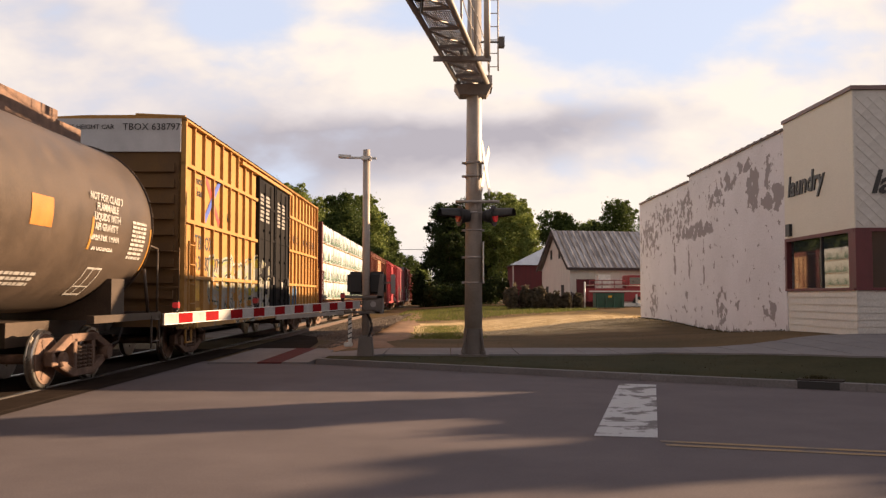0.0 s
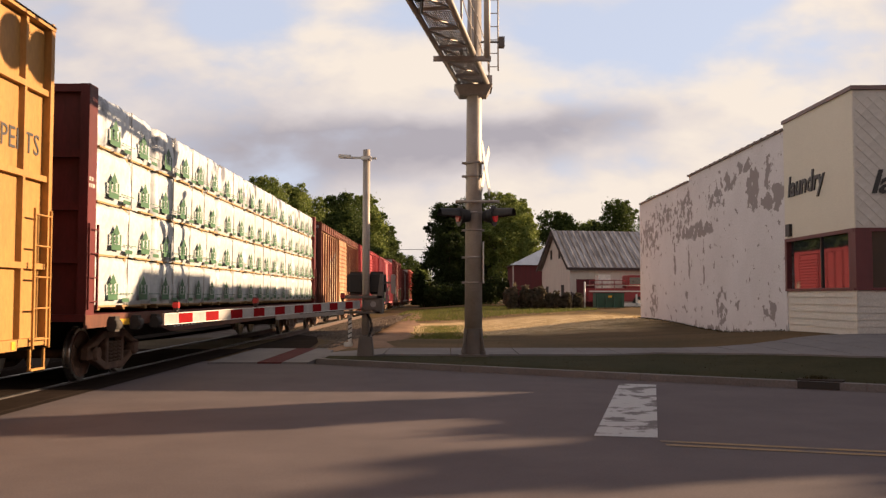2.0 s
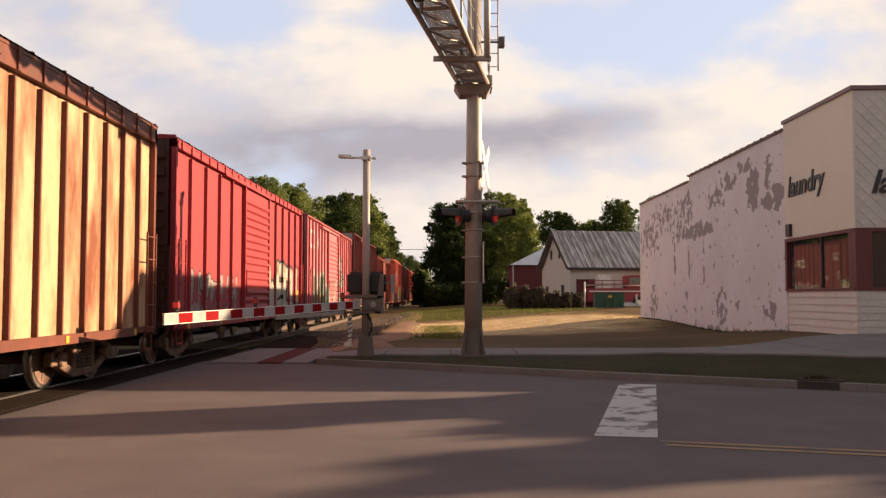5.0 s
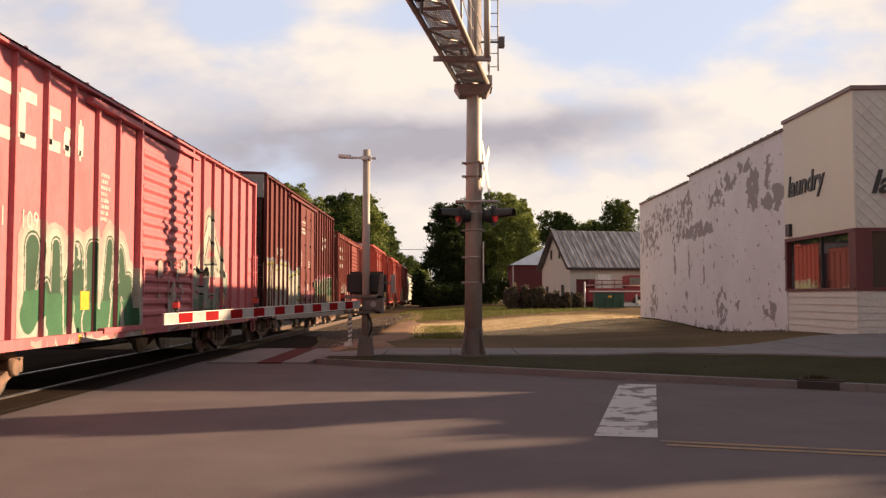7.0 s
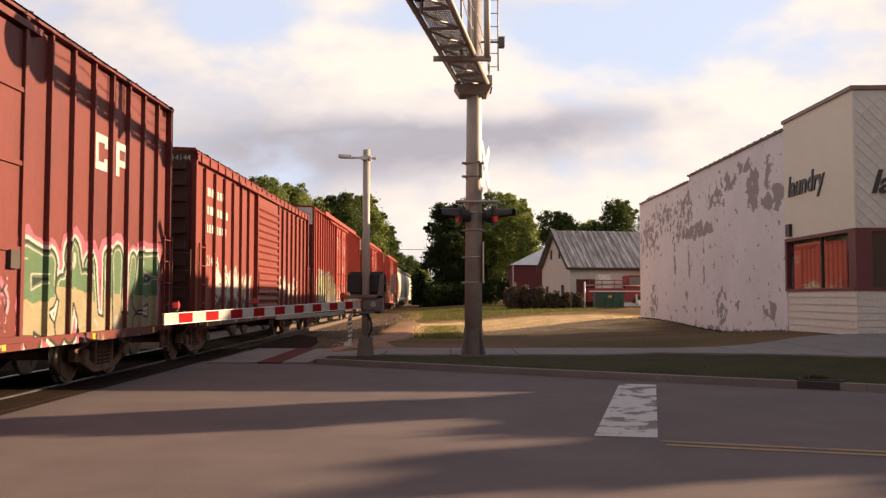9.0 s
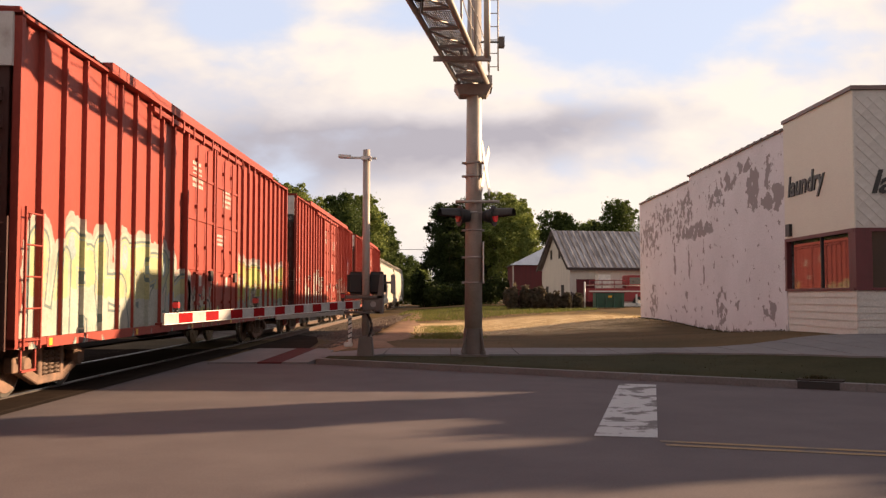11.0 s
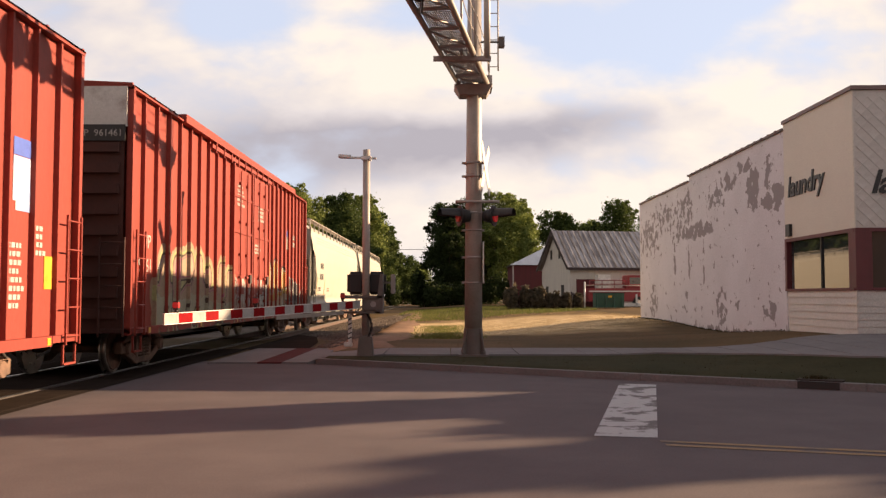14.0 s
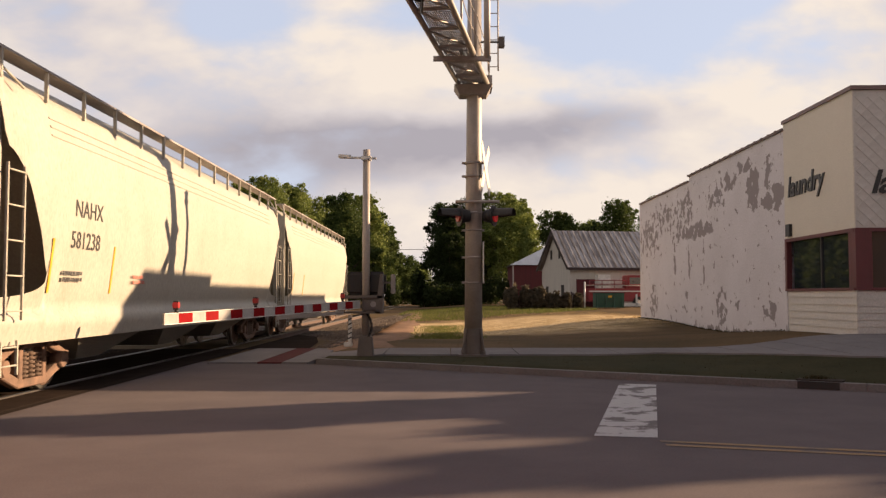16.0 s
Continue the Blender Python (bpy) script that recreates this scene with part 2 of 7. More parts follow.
def walk_far(x):
    return 22.2 - 1.9 * smooth(3.2, 6.4, x) + 1.5 * smooth(6.6, 9.2, x)


def build_sidewalk():
    walk_root = thing("pavement", Matrix(), "pale concrete pavement slabs beside the road", "pavement", kind="structure")
    x = -2.9
    while x < 16:
        w = 0.75 if x > 2.9 else 1.5
        bm = bmesh.new()
        p = [(x, walk_near(x)), (x + w - 0.02, walk_near(x + w)), (x + w - 0.02, walk_far(x + w)), (x, walk_far(x))]
        top = [bm.verts.new((a, b, ground_z(a, b) + 0.035)) for a, b in p]
        low = [bm.verts.new((a, b, ground_z(a, b) - 0.12)) for a, b in p]
        bm.faces.new(top)
        for i in range(4):
            bm.faces.new((low[i], low[(i + 1) % 4], top[(i + 1) % 4], top[i]))
        part("slab", bm, M_CONCRETE, walk_root)
        x += w
    # apron by the track with a red warning strip
    for name, x0, x1, mat in (("slab", -5.05, -4.02, M_CONCRETE), ("warning_strip", -4.0, -3.5, M_RED_TACTILE), ("slab", -3.48, -2.92, M_CONCRETE)):
        boxes(name, [(x0, x1, 18.9, 23.9, -0.1, 0.03)], mat, walk_root)


build_ground()
build_sidewalk()


def sunlit_dry_patch():
    """Dry straw turf in the open middle of the lawn, sunlight put into its colour."""
    t = M_GRASS.node_tree
    add, link = nodes_of(t)
    b = t.nodes["Principled BSDF"]
    base = b.inputs["Base Color"].links[0].from_socket
    tc = add("ShaderNodeTexCoord")
    mp = add("ShaderNodeMapping")
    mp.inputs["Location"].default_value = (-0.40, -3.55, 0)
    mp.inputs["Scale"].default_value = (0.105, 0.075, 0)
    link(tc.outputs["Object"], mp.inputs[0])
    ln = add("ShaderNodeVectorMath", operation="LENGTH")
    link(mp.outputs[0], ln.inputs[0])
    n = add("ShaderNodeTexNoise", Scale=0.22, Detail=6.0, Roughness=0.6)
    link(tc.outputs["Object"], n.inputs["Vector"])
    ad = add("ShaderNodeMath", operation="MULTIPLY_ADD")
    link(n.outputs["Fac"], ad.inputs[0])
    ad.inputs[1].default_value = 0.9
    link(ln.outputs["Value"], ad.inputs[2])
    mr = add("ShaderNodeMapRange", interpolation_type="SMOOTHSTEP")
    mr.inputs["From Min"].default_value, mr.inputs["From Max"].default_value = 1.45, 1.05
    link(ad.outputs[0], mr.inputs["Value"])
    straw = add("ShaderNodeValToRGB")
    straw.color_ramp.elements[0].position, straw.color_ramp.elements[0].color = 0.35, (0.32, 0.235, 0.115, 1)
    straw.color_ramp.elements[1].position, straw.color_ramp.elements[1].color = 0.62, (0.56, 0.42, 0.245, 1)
    n2 = add("ShaderNodeTexNoise", Scale=0.7, Detail=8.0, Roughness=0.65)
    link(tc.outputs["Object"], n2.inputs["Vector"])
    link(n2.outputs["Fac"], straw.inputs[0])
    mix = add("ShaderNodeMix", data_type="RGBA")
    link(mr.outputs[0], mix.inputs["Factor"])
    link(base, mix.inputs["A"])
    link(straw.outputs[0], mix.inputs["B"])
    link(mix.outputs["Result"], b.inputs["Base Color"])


sunlit_dry_patch()

# Green-brown verge turf, with the shop's shade put into its colour.
M_VERGE = material("shade_toned_verge_turf", (0.052, 0.046, 0.024), (0.032, 0.033, 0.016), rough=0.95, spec=0.04, scale=0.9, fine=14, bump=0.8)
M_DIRT = material("packed_dirt_shoulder", (0.29, 0.185, 0.125), (0.18, 0.115, 0.078), rough=0.95, spec=0.05, scale=0.6, fine=14, bump=0.7)


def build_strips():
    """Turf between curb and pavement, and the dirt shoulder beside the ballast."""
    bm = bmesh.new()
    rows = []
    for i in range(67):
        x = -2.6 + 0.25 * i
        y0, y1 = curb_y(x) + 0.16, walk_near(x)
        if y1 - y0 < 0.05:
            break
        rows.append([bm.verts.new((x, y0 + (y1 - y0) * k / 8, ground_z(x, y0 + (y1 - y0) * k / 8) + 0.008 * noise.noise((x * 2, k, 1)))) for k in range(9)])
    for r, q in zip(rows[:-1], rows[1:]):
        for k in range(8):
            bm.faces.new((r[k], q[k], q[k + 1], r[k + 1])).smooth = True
    tagged(part("verge", bm, M_VERGE), "brown-green turf strip between curb and pavement, darkened for shade", "verge", kind="structure")
    bm = bmesh.new()
    rows = []
    for i in range(60):
        y = 22.6 + 0.9 * i
        a = -3.6 + 0.15 * noise.noise((y * 0.3, 1, 1))
        b = -1.15 - 0.5 * smooth(30, 60, y) + 0.45 * noise.noise((y * 0.25, 7, 1)) + 0.2 * noise.noise((y * 0.9, 2, 4))
        rows.append([bm.verts.new((a + (b - a) * k / 6, y, ground_z(a + (b - a) * k / 6, y) + (0.025 if 0 < k < 6 and i else -0.12))) for k in range(7)])
    for r, q in zip(rows[:-1], rows[1:]):
        for k in range(6):
            bm.faces.new((r[k], r[k + 1], q[k + 1], q[k])).smooth = True
    tagged(part("dirt_shoulder", bm, M_DIRT), "packed brown dirt shoulder beside the ballast", "dirt path", kind="structure")


build_strips()


def build_track():
    bm = bmesh.new()
    ys = [24.0 + 3 * i for i in range(130)]
    prof = [(-3.6, -0.45), (-1.75, -0.19), (1.75, -0.19), (3.4, -0.42), (4.0, -0.42)]
    rows = [[bm.verts.new((XC + a + random.uniform(-0.08, 0.08), y, b + random.uniform(-0.03, 0.03) + (0.45 if abs(a) > 3 else 0.0) * 0.85)) for a, b in prof] for y in ys]
    for r, q in zip(rows[:-1], rows[1:]):
        for i in range(len(prof) - 1):
            bm.faces.new((r[i], r[i + 1], q[i + 1], q[i]))
    tagged(part("ballast_bed", bm, M_BALLAST), "grey-brown crushed stone ballast under the track", "ballast", kind="structure")
    track = thing("railway_track", Matrix(), "steel rails on wooden sleepers in ballast", "railway track", kind="structure")
    for s in (-0.75, 0.75):
        bm = bmesh.new()
        box(bm, XC + s - 0.036, XC + s + 0.036, -60, 420, -0.02, 0.02)
        part("rail_head", bm, M_RAIL, track, "polished steel rail head")
        bm = bmesh.new()
        box(bm, XC + s - 0.012, XC + s + 0.012, 24, 420, -0.14, -0.02)
        box(bm, XC + s - 0.07, XC + s + 0.07, 24, 420, -0.16, -0.14)
        part("rail_web", bm, M_RAILSIDE, track)
    me = None
    y = 24.2
    while y < 150:
        if me is None:
            bm = bmesh.new()
            box(bm, -1.3, 1.3, -0.11, 0.11, -0.1, 0.0)
            me = finish("sleeper", bm, material("tarred_sleeper", (0.09, 0.065, 0.05), rough=0.9, scale=6))
        s = part("sleeper", me, None, track)
        s.location = (XC, y, -0.162)
        y += 0.56
    # crossing panels between and beside the rails
    pan = thing("crossing_panel", Matrix(), "dark rubber crossing panels set between the rails", "crossing panel", kind="structure")
    for i in range(14):
        y0 = -6 + 2.15 * i
        for x0, x1 in ((-1.55, -0.83), (-0.67, 0.67), (0.83, 1.45)):
            boxes("panel", [(XC + x0, XC + x1, y0, y0 + 2.13, -0.12, 0.006)], M_RUBBER, pan)


build_track()
# Tarred crossing and shoulder, with the shade on them put into the colour.
M_TAR_SHADED = material("shade_darkened_tar", (0.040, 0.031, 0.026), (0.028, 0.022, 0.019), rough=1.0, spec=0.0, scale=1.0, fine=30, bump=0.4)
sheet("crossing_surface", [[(-26, -7), (XC - 1.56, -7), (XC - 1.56, 23.9), (-26, 23.9)], [(XC + 1.46, -7), (XC + 1.62, -7), (XC + 1.62, 23.9), (XC + 1.46, 23.9)], [(XC + 1.46, 23.92), (-3.7, 23.92), (-3.95, 27.5), (-4.5, 31.0), (XC + 1.46, 33.0)]], 0.006, M_TAR_SHADED, "tarred surface beside the rails, darkened to carry shade", "road", grade=False)

# Flat dark sheet that paints the shade lying beyond the train.
M_GROUND_SHADED = material("shade_darkened_ground", (0.036, 0.029, 0.024), (0.022, 0.018, 0.016), rough=1.0, spec=0.0, scale=0.8, fine=12, bump=0.6)
sheet("cinder_strip", [[(-30, 23.95), (XC - 3.0, 23.95), (XC - 3.0, 60), (-30, 60)], [(-30, 60.0), (XC - 3.0, 60.0), (XC - 3.0, 130), (-30, 130)]], 0.03, M_GROUND_SHADED, "ground beyond the track, painted dark for the shade there", "ground", grade=False)


def build_sky_blockers():
    """Unseen plain walls, added to close the place and hold back sky light."""
    wall = material("plain_brown_blocker_wall", (0.16, 0.09, 0.065), (0.11, 0.065, 0.05), rough=0.9, scale=1.0, fine=20)
    for name, sp in (("wall_street", (-4, 42, -16.0, -15.5, 0, 8.5)), ("wall_corner", (-48, -15, -18.5, -18.0, 0, 7.0)), ("wall_side", (41.5, 42, -15.5, 12, 0, 5.0))):
        tagged(boxes(name, [sp], wall), "unseen plain brown wall added to block sky light", "wall", kind="structure")


build_sky_blockers()

# road paint
sheet("stop_line", [[(1.50, 9.2), (2.12, 9.07), (3.36, 14.45), (2.80, 14.6)]], 0.005, M_WHITE_LINE, "worn white stop line painted on the asphalt", "road marking", grade=False)
sheet("centre_line", [[(2.1, 8.92), (14.0, 5.23), (14.0, 5.13), (2.1, 8.82)], [(2.1, 8.70), (14.0, 5.01), (14.0, 4.91), (2.1, 8.60)]], 0.005, M_YELLOW_LINE, "faded double yellow centre line on the asphalt", "road marking", grade=False)

# ---- shop building ----
def peeling_paint():
    """White wall paint, flaked off to grey block in patches of its own shape."""
    m = material("flaking_white_wall_paint", (0.69, 0.665, 0.705), (0.61, 0.585, 0.62), rough=0.85, scale=0.5, fine=18, bump=0.25)
    t = m.node_tree
    add, link = nodes_of(t)
    b = t.nodes["Principled BSDF"]
    base = b.inputs["Base Color"].links[0].from_socket
    tc = add("ShaderNodeTexCoord")
    mp = add("ShaderNodeMapping")
    mp.inputs["Scale"].default_value = (1, 0.8, 1.0)
    link(tc.outputs["Object"], mp.inputs[0])
    n = add("ShaderNodeTexNoise", Scale=2.9, Detail=5.0, Roughness=0.55)
    link(mp.outputs[0], n.inputs["Vector"])
    # bare patches: below the eaves, in long drips, and along the foot
    sep = add("ShaderNodeSeparateXYZ")
    link(tc.outputs["Object"], sep.inputs[0])
    total = None
    for y0, z0, wy, wz, amt in ((29.1, 4.95, 0.55, 0.62, 0.30), (27.3, 4.45, 1.0, 0.42, 0.24), (27.6, 5.35, 0.45, 0.5, 0.15), (29.9, 5.75, 0.8, 0.25, 0.17), (31.6, 5.45, 1.0, 0.32, 0.19), (33.2, 5.05, 1.1, 0.38, 0.18),
                                (35.6, 4.0, 2.3, 0.28, 0.24), (37.4, 5.0, 1.1, 0.75, 0.16), (41.0, 5.0, 2.8, 0.6, 0.14), (44.0, 4.3, 2.2, 0.9, 0.15), (38.6, 4.2, 1.0, 0.5, 0.15), (39.2, 3.0, 0.16, 0.85, 0.20), (36.9, 2.9, 0.14, 0.95, 0.19), (34.8, 2.7, 0.13, 0.85, 0.17),
                                (43.3, 1.0, 0.8, 0.9, 0.16), (32.7, 0.95, 0.6, 0.75, 0.16), (27.6, 0.95, 0.55, 0.28, 0.18), (30.9, 1.1, 0.35, 0.35, 0.12), (37.6, 1.3, 0.5, 0.4, 0.10), (33, 0.15, 12.0, 0.16, 0.16)):
        d2 = None
        for axis, c, wd in (("Y", y0, wy), ("Z", z0, wz)):
            sub = add("ShaderNodeMath", operation="SUBTRACT")
            link(sep.outputs[axis], sub.inputs[0])
            sub.inputs[1].default_value = c
            dv = add("ShaderNodeMath", operation="DIVIDE")
            link(sub.outputs[0], dv.inputs[0])
            dv.inputs[1].default_value = wd
            sq = add("ShaderNodeMath", operation="MULTIPLY")
            link(dv.outputs[0], sq.inputs[0])
            link(dv.outputs[0], sq.inputs[1])
            if d2 is None:
                d2 = sq.outputs[0]
            else:
                ad = add("ShaderNodeMath", operation="ADD")
                link(d2, ad.inputs[0])
                link(sq.outputs[0], ad.inputs[1])
                d2 = ad.outputs[0]
        mr = add("ShaderNodeMapRange", interpolation_type="SMOOTHSTEP")
        mr.inputs["From Min"].default_value, mr.inputs["From Max"].default_value = 0.0, 2.2
        mr.inputs["To Min"].default_value, mr.inputs["To Max"].default_value = amt, 0.0
        link(d2, mr.inputs["Value"])
        if total is None:
            total = mr.outputs[0]
        else:
            mx = add("ShaderNodeMath", operation="MAXIMUM")
            link(total, mx.inputs[0])
            link(mr.outputs[0], mx.inputs[1])
            total = mx.outputs[0]
    ad = add("ShaderNodeMath", operation="ADD")
    link(n.outputs["Fac"], ad.inputs[0])
    link(total, ad.inputs[1])
    edge = add("ShaderNodeMapRange")
    edge.inputs["From Min"].default_value, edge.inputs["From Max"].default_value = 0.63, 0.645
    link(ad.outputs[0], edge.inputs["Value"])
    mix = add("ShaderNodeMix", data_type="RGBA")
    link(edge.outputs[0], mix.inputs["Factor"])
    link(base, mix.inputs["A"])
    mix.inputs["B"].default_value = (0.25, 0.22, 0.23, 1)
    link(mix.outputs["Result"], b.inputs["Base Color"])
    return m


M_PEEL = peeling_paint()
M_CREAM = material("cream_panel", (0.69, 0.645, 0.56), (0.64, 0.595, 0.515), rough=0.7, scale=0.6, fine=30, bump=0.02)
M_SIDING = material("cream_lap_siding", (0.60, 0.57, 0.53), (0.53, 0.50, 0.465), rough=0.6, scale=0.8, fine=25, bump=0.02)
M_SHINGLE = material("pale_grey_diamond_shingle", (0.60, 0.57, 0.53), (0.52, 0.49, 0.46), rough=0.75, scale=2, vary=0.06)
M_MAROON = material("maroon_trim_paint", (0.14, 0.030, 0.035), rough=0.55, scale=2)
M_COPING = material("brown_metal_coping", (0.20, 0.12, 0.11), rough=0.5, scale=2)
M_TILE = material("clay_coping_tile", (0.22, 0.17, 0.16), rough=0.85, scale=3)
M_WINDOW = glass_material("shop_window_glass")
M_BLACK = material("black_sign_enamel", (0.02, 0.018, 0.02), rough=0.45, scale=4)
# Near-black stands for the missing light inside rooms and openings.
M_DARK = material("unlit_interior", (0.03, 0.026, 0.024), rough=0.9)


def build_shop():
    X = 10.0
    shop = thing("laundry_shop", Matrix(), "single-storey laundry shop with flaking white side wall and cream front", "building")
    # block wall behind, in two heights
    for sp in ((X, X + 0.3, 26.3, 36.7, -0.4, 6.33), (X, X + 0.3, 36.7, 46.2, -0.4, 6.12), (X + 0.3, 28, 45.9, 46.2, -0.4, 6.12)):
        boxes("side_wall", [sp], M_PEEL, shop, "white painted block wall, paint flaking to grey")
    boxes("roof", [(X + 0.3, 30, 26.3, 45.9, 5.2, 5.4)], M_TILE, shop)
    # coping tiles along the wall top
    bm = bmesh.new()
    box(bm, -0.06, 0.36, 0, 0.58, 0, 0.07)
    box(bm, -0.07, 0.37, 0.5, 0.6, 0, 0.09)
    me = finish("coping_tile", bm, M_TILE)
    for i in range(32):
        y = 26.32 + 0.615 * i
        if y > 45.7:
            break
        c = part("coping_tile", me, None, shop)
        c.location = (X, y, 6.33 if y < 36.6 else 6.12)
    # front block
    f0, f1 = 21.8, 26.3
    bm = bmesh.new()
    box(bm, X - 0.03, X + 0.25, f0, f1, 3.05, 6.5)
    part("sign_fascia", bm, M_CREAM, shop)
    boxes("coping", [(X - 0.08, X + 0.32, f0 - 0.05, f1 + 0.02, 6.5, 6.6)], M_COPING, shop)
    # lower wall of lapped boards
    for i in range(6):
        z0 = 0.42 + 0.195 * i
        bm = bmesh.new()
        v = [bm.verts.new(p) for p in ((X - 0.035, f0, z0), (X - 0.035, f1 - 0.12, z0), (X - 0.012, f1 - 0.12, z0 + 0.195), (X - 0.012, f0, z0 + 0.195),
                                       (X + 0.2, f0, z0), (X + 0.2, f1 - 0.12, z0), (X + 0.2, f1 - 0.12, z0 + 0.195), (X + 0.2, f0, z0 + 0.195))]
        for q in ((0, 1, 2, 3), (4, 7, 6, 5), (0, 3, 7, 4), (1, 5, 6, 2), (3, 2, 6, 7), (0, 4, 5, 1)):
            bm.faces.new([v[k] for k in q])
        part("siding_board", bm, M_SIDING, shop)
    boxes("base", [(X + 0.0, X + 0.22, f0, f1, -0.3, 0.42)], M_CONCRETE, shop)
    # side window
    w0, w1, s0, s1 = 22.15, 25.9, 1.63, 3.0
    win = part("window", finish("window", box_mesh((X + 0.06, X + 0.075, w0, w1, s0, s1)), M_WINDOW), None, shop)
    bm = bmesh.new()
    box(bm, X - 0.05, X + 0.1, f0 + 0.05, f1, s1, s1 + 0.09)
    box(bm, X - 0.06, X + 0.12, f0 + 0.05, f1, s0 - 0.07, s0)
    box(bm, X - 0.05, X + 0.1, f1 - 0.14, f1, s0, s1)
    part("frame", bm, M_MAROON, win)
    boxes("mullion", [(X + 0.02, X + 0.09, 23.9, 23.96, s0, s1)], M_BLACK, win)
    boxes("corner_post", [(X - 0.04, X + 0.35, f0 - 0.02, w0, 1.60, 3.08)], M_MAROON, shop)
    # street front, running off to the right
    front = new("front_wall")
    front.parent = shop
    front.matrix_basis = pose(X, f0, 0, 0, 0, -1.5)
    boxes("front_fascia", [(0, 18, 0.0, 0.25, 3.05, 6.5)], M_SIDING, front)
    boxes("front_coping", [(-0.06, 18, -0.06, 0.3, 6.5, 6.6)], M_COPING, front)
    bm = bmesh.new()
    q = 0.15
    lo = [bm.verts.new(p) for p in ((-q, -0.004, 0), (0, -0.016, -q), (q, -0.004, 0), (0, -0.002, q))]
    hi = [bm.verts.new((v.co.x, 0.012, v.co.z)) for v in lo]
    bm.faces.new(lo), bm.faces.new(hi)
    for k in range(4):
        bm.faces.new((lo[k], lo[(k + 1) % 4], hi[(k + 1) % 4], hi[k]))
    shingle = finish("shingle", bm, M_SHINGLE)
    for r in range(21):
        for k in range(6):
            o = part("shingle", shingle, None, front)
            o.location = (0.17 + 0.305 * k + 0.1525 * (r % 2), -0.012, 3.28 + 0.1525 * r)
    for k in range(7):
        bm = bmesh.new()
        beam(bm, (0.0, -0.012, 0.42 + 0.165 * k), (4.4, -0.012, 0.42 + 0.165 * k), 0.03, 0.15)
        part("siding_board", bm, M_SIDING, front)
    boxes("front_sill_wall", [(0, 18, 0.0, 0.2, 0.2, 1.58)], M_SIDING, front)
    boxes("front_trim", [(-0.03, 18, -0.05, 0.12, 3.0, 3.09), (-0.03, 18, -0.05, 0.12, 1.56, 1.63), (-0.04, 0.36, -0.04, 0.3, 1.6, 3.05), (4.5, 4.7, -0.04, 0.2, 1.6, 3.05)], M_MAROON, front)
    boxes("front_glass", [(0.36, 18, 0.05, 0.07, 1.63, 3.0)], M_WINDOW, front)
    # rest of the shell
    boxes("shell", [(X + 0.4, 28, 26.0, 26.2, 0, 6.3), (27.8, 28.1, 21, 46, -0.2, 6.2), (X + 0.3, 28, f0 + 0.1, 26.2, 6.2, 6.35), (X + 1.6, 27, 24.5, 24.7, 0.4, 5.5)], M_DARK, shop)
    # signs
    writing("sign_lettering", "laundry", 0.82, M_BLACK, shop, Matrix.Translation((X - 0.045, 26.0, 4.30)) @ pose(0, 0, 0, 90, 0, -90), depth=0.02, shear=0.25, thick=0.012, label="black script sign reading laundry")
    writing("sign_lettering", "laundry", 0.80, M_BLACK, front, pose(0.36, -0.04, 3.95, 90, 0, 0), depth=0.02, shear=0.3, thick=0.018, label="black script sign reading laundry")
    boxes("wall_lamp", [(X - 0.12, X - 0.03, 25.75, 26.05, 3.15, 3.5)], M_BLACK, shop)
    return shop


def box_mesh(spec):
    bm = bmesh.new()
    box(bm, *spec)
    return bm


build_shop()


# ---- train ----
SPEED = 12.55
HALF = 1.55
CARS, WHEELSETS, LOADS = [], [], []
SIDES = {}                      # car name: sheet x, rib places, rib width, door, door's relief, foot

M_STEEL_DARK = material("grimy_underframe_steel", (0.055, 0.043, 0.036), (0.03, 0.025, 0.022), rough=0.85, scale=4)
M_TRUCK = material("rust_brown_truck_casting", (0.24, 0.14, 0.095), (0.11, 0.065, 0.046), rough=0.85, scale=5)
M_TREAD = material("polished_wheel_tread", (0.50, 0.46, 0.42), rough=0.3, metal=0.9, scale=6, bump=0.02)
M_SPRING = material("dusty_coil_spring", (0.13, 0.08, 0.055), rough=0.8, scale=8)
M_GALV_ROOF = material("galvanised_car_roof", (0.36, 0.33, 0.31), (0.22, 0.18, 0.16), rough=0.55, metal=0.3, scale=1.5)
M_STENCIL = material("white_stencil_paint", (0.45, 0.435, 0.41), (0.35, 0.32, 0.295), rough=0.7, scale=6)
M_STENCIL_DARK = material("black_stencil_paint", (0.03, 0.028, 0.03), rough=0.6, scale=6)
M_YELLOW_TAPE = material("yellow_reflective_tape", (0.75, 0.42, 0.03), rough=0.4, scale=6)


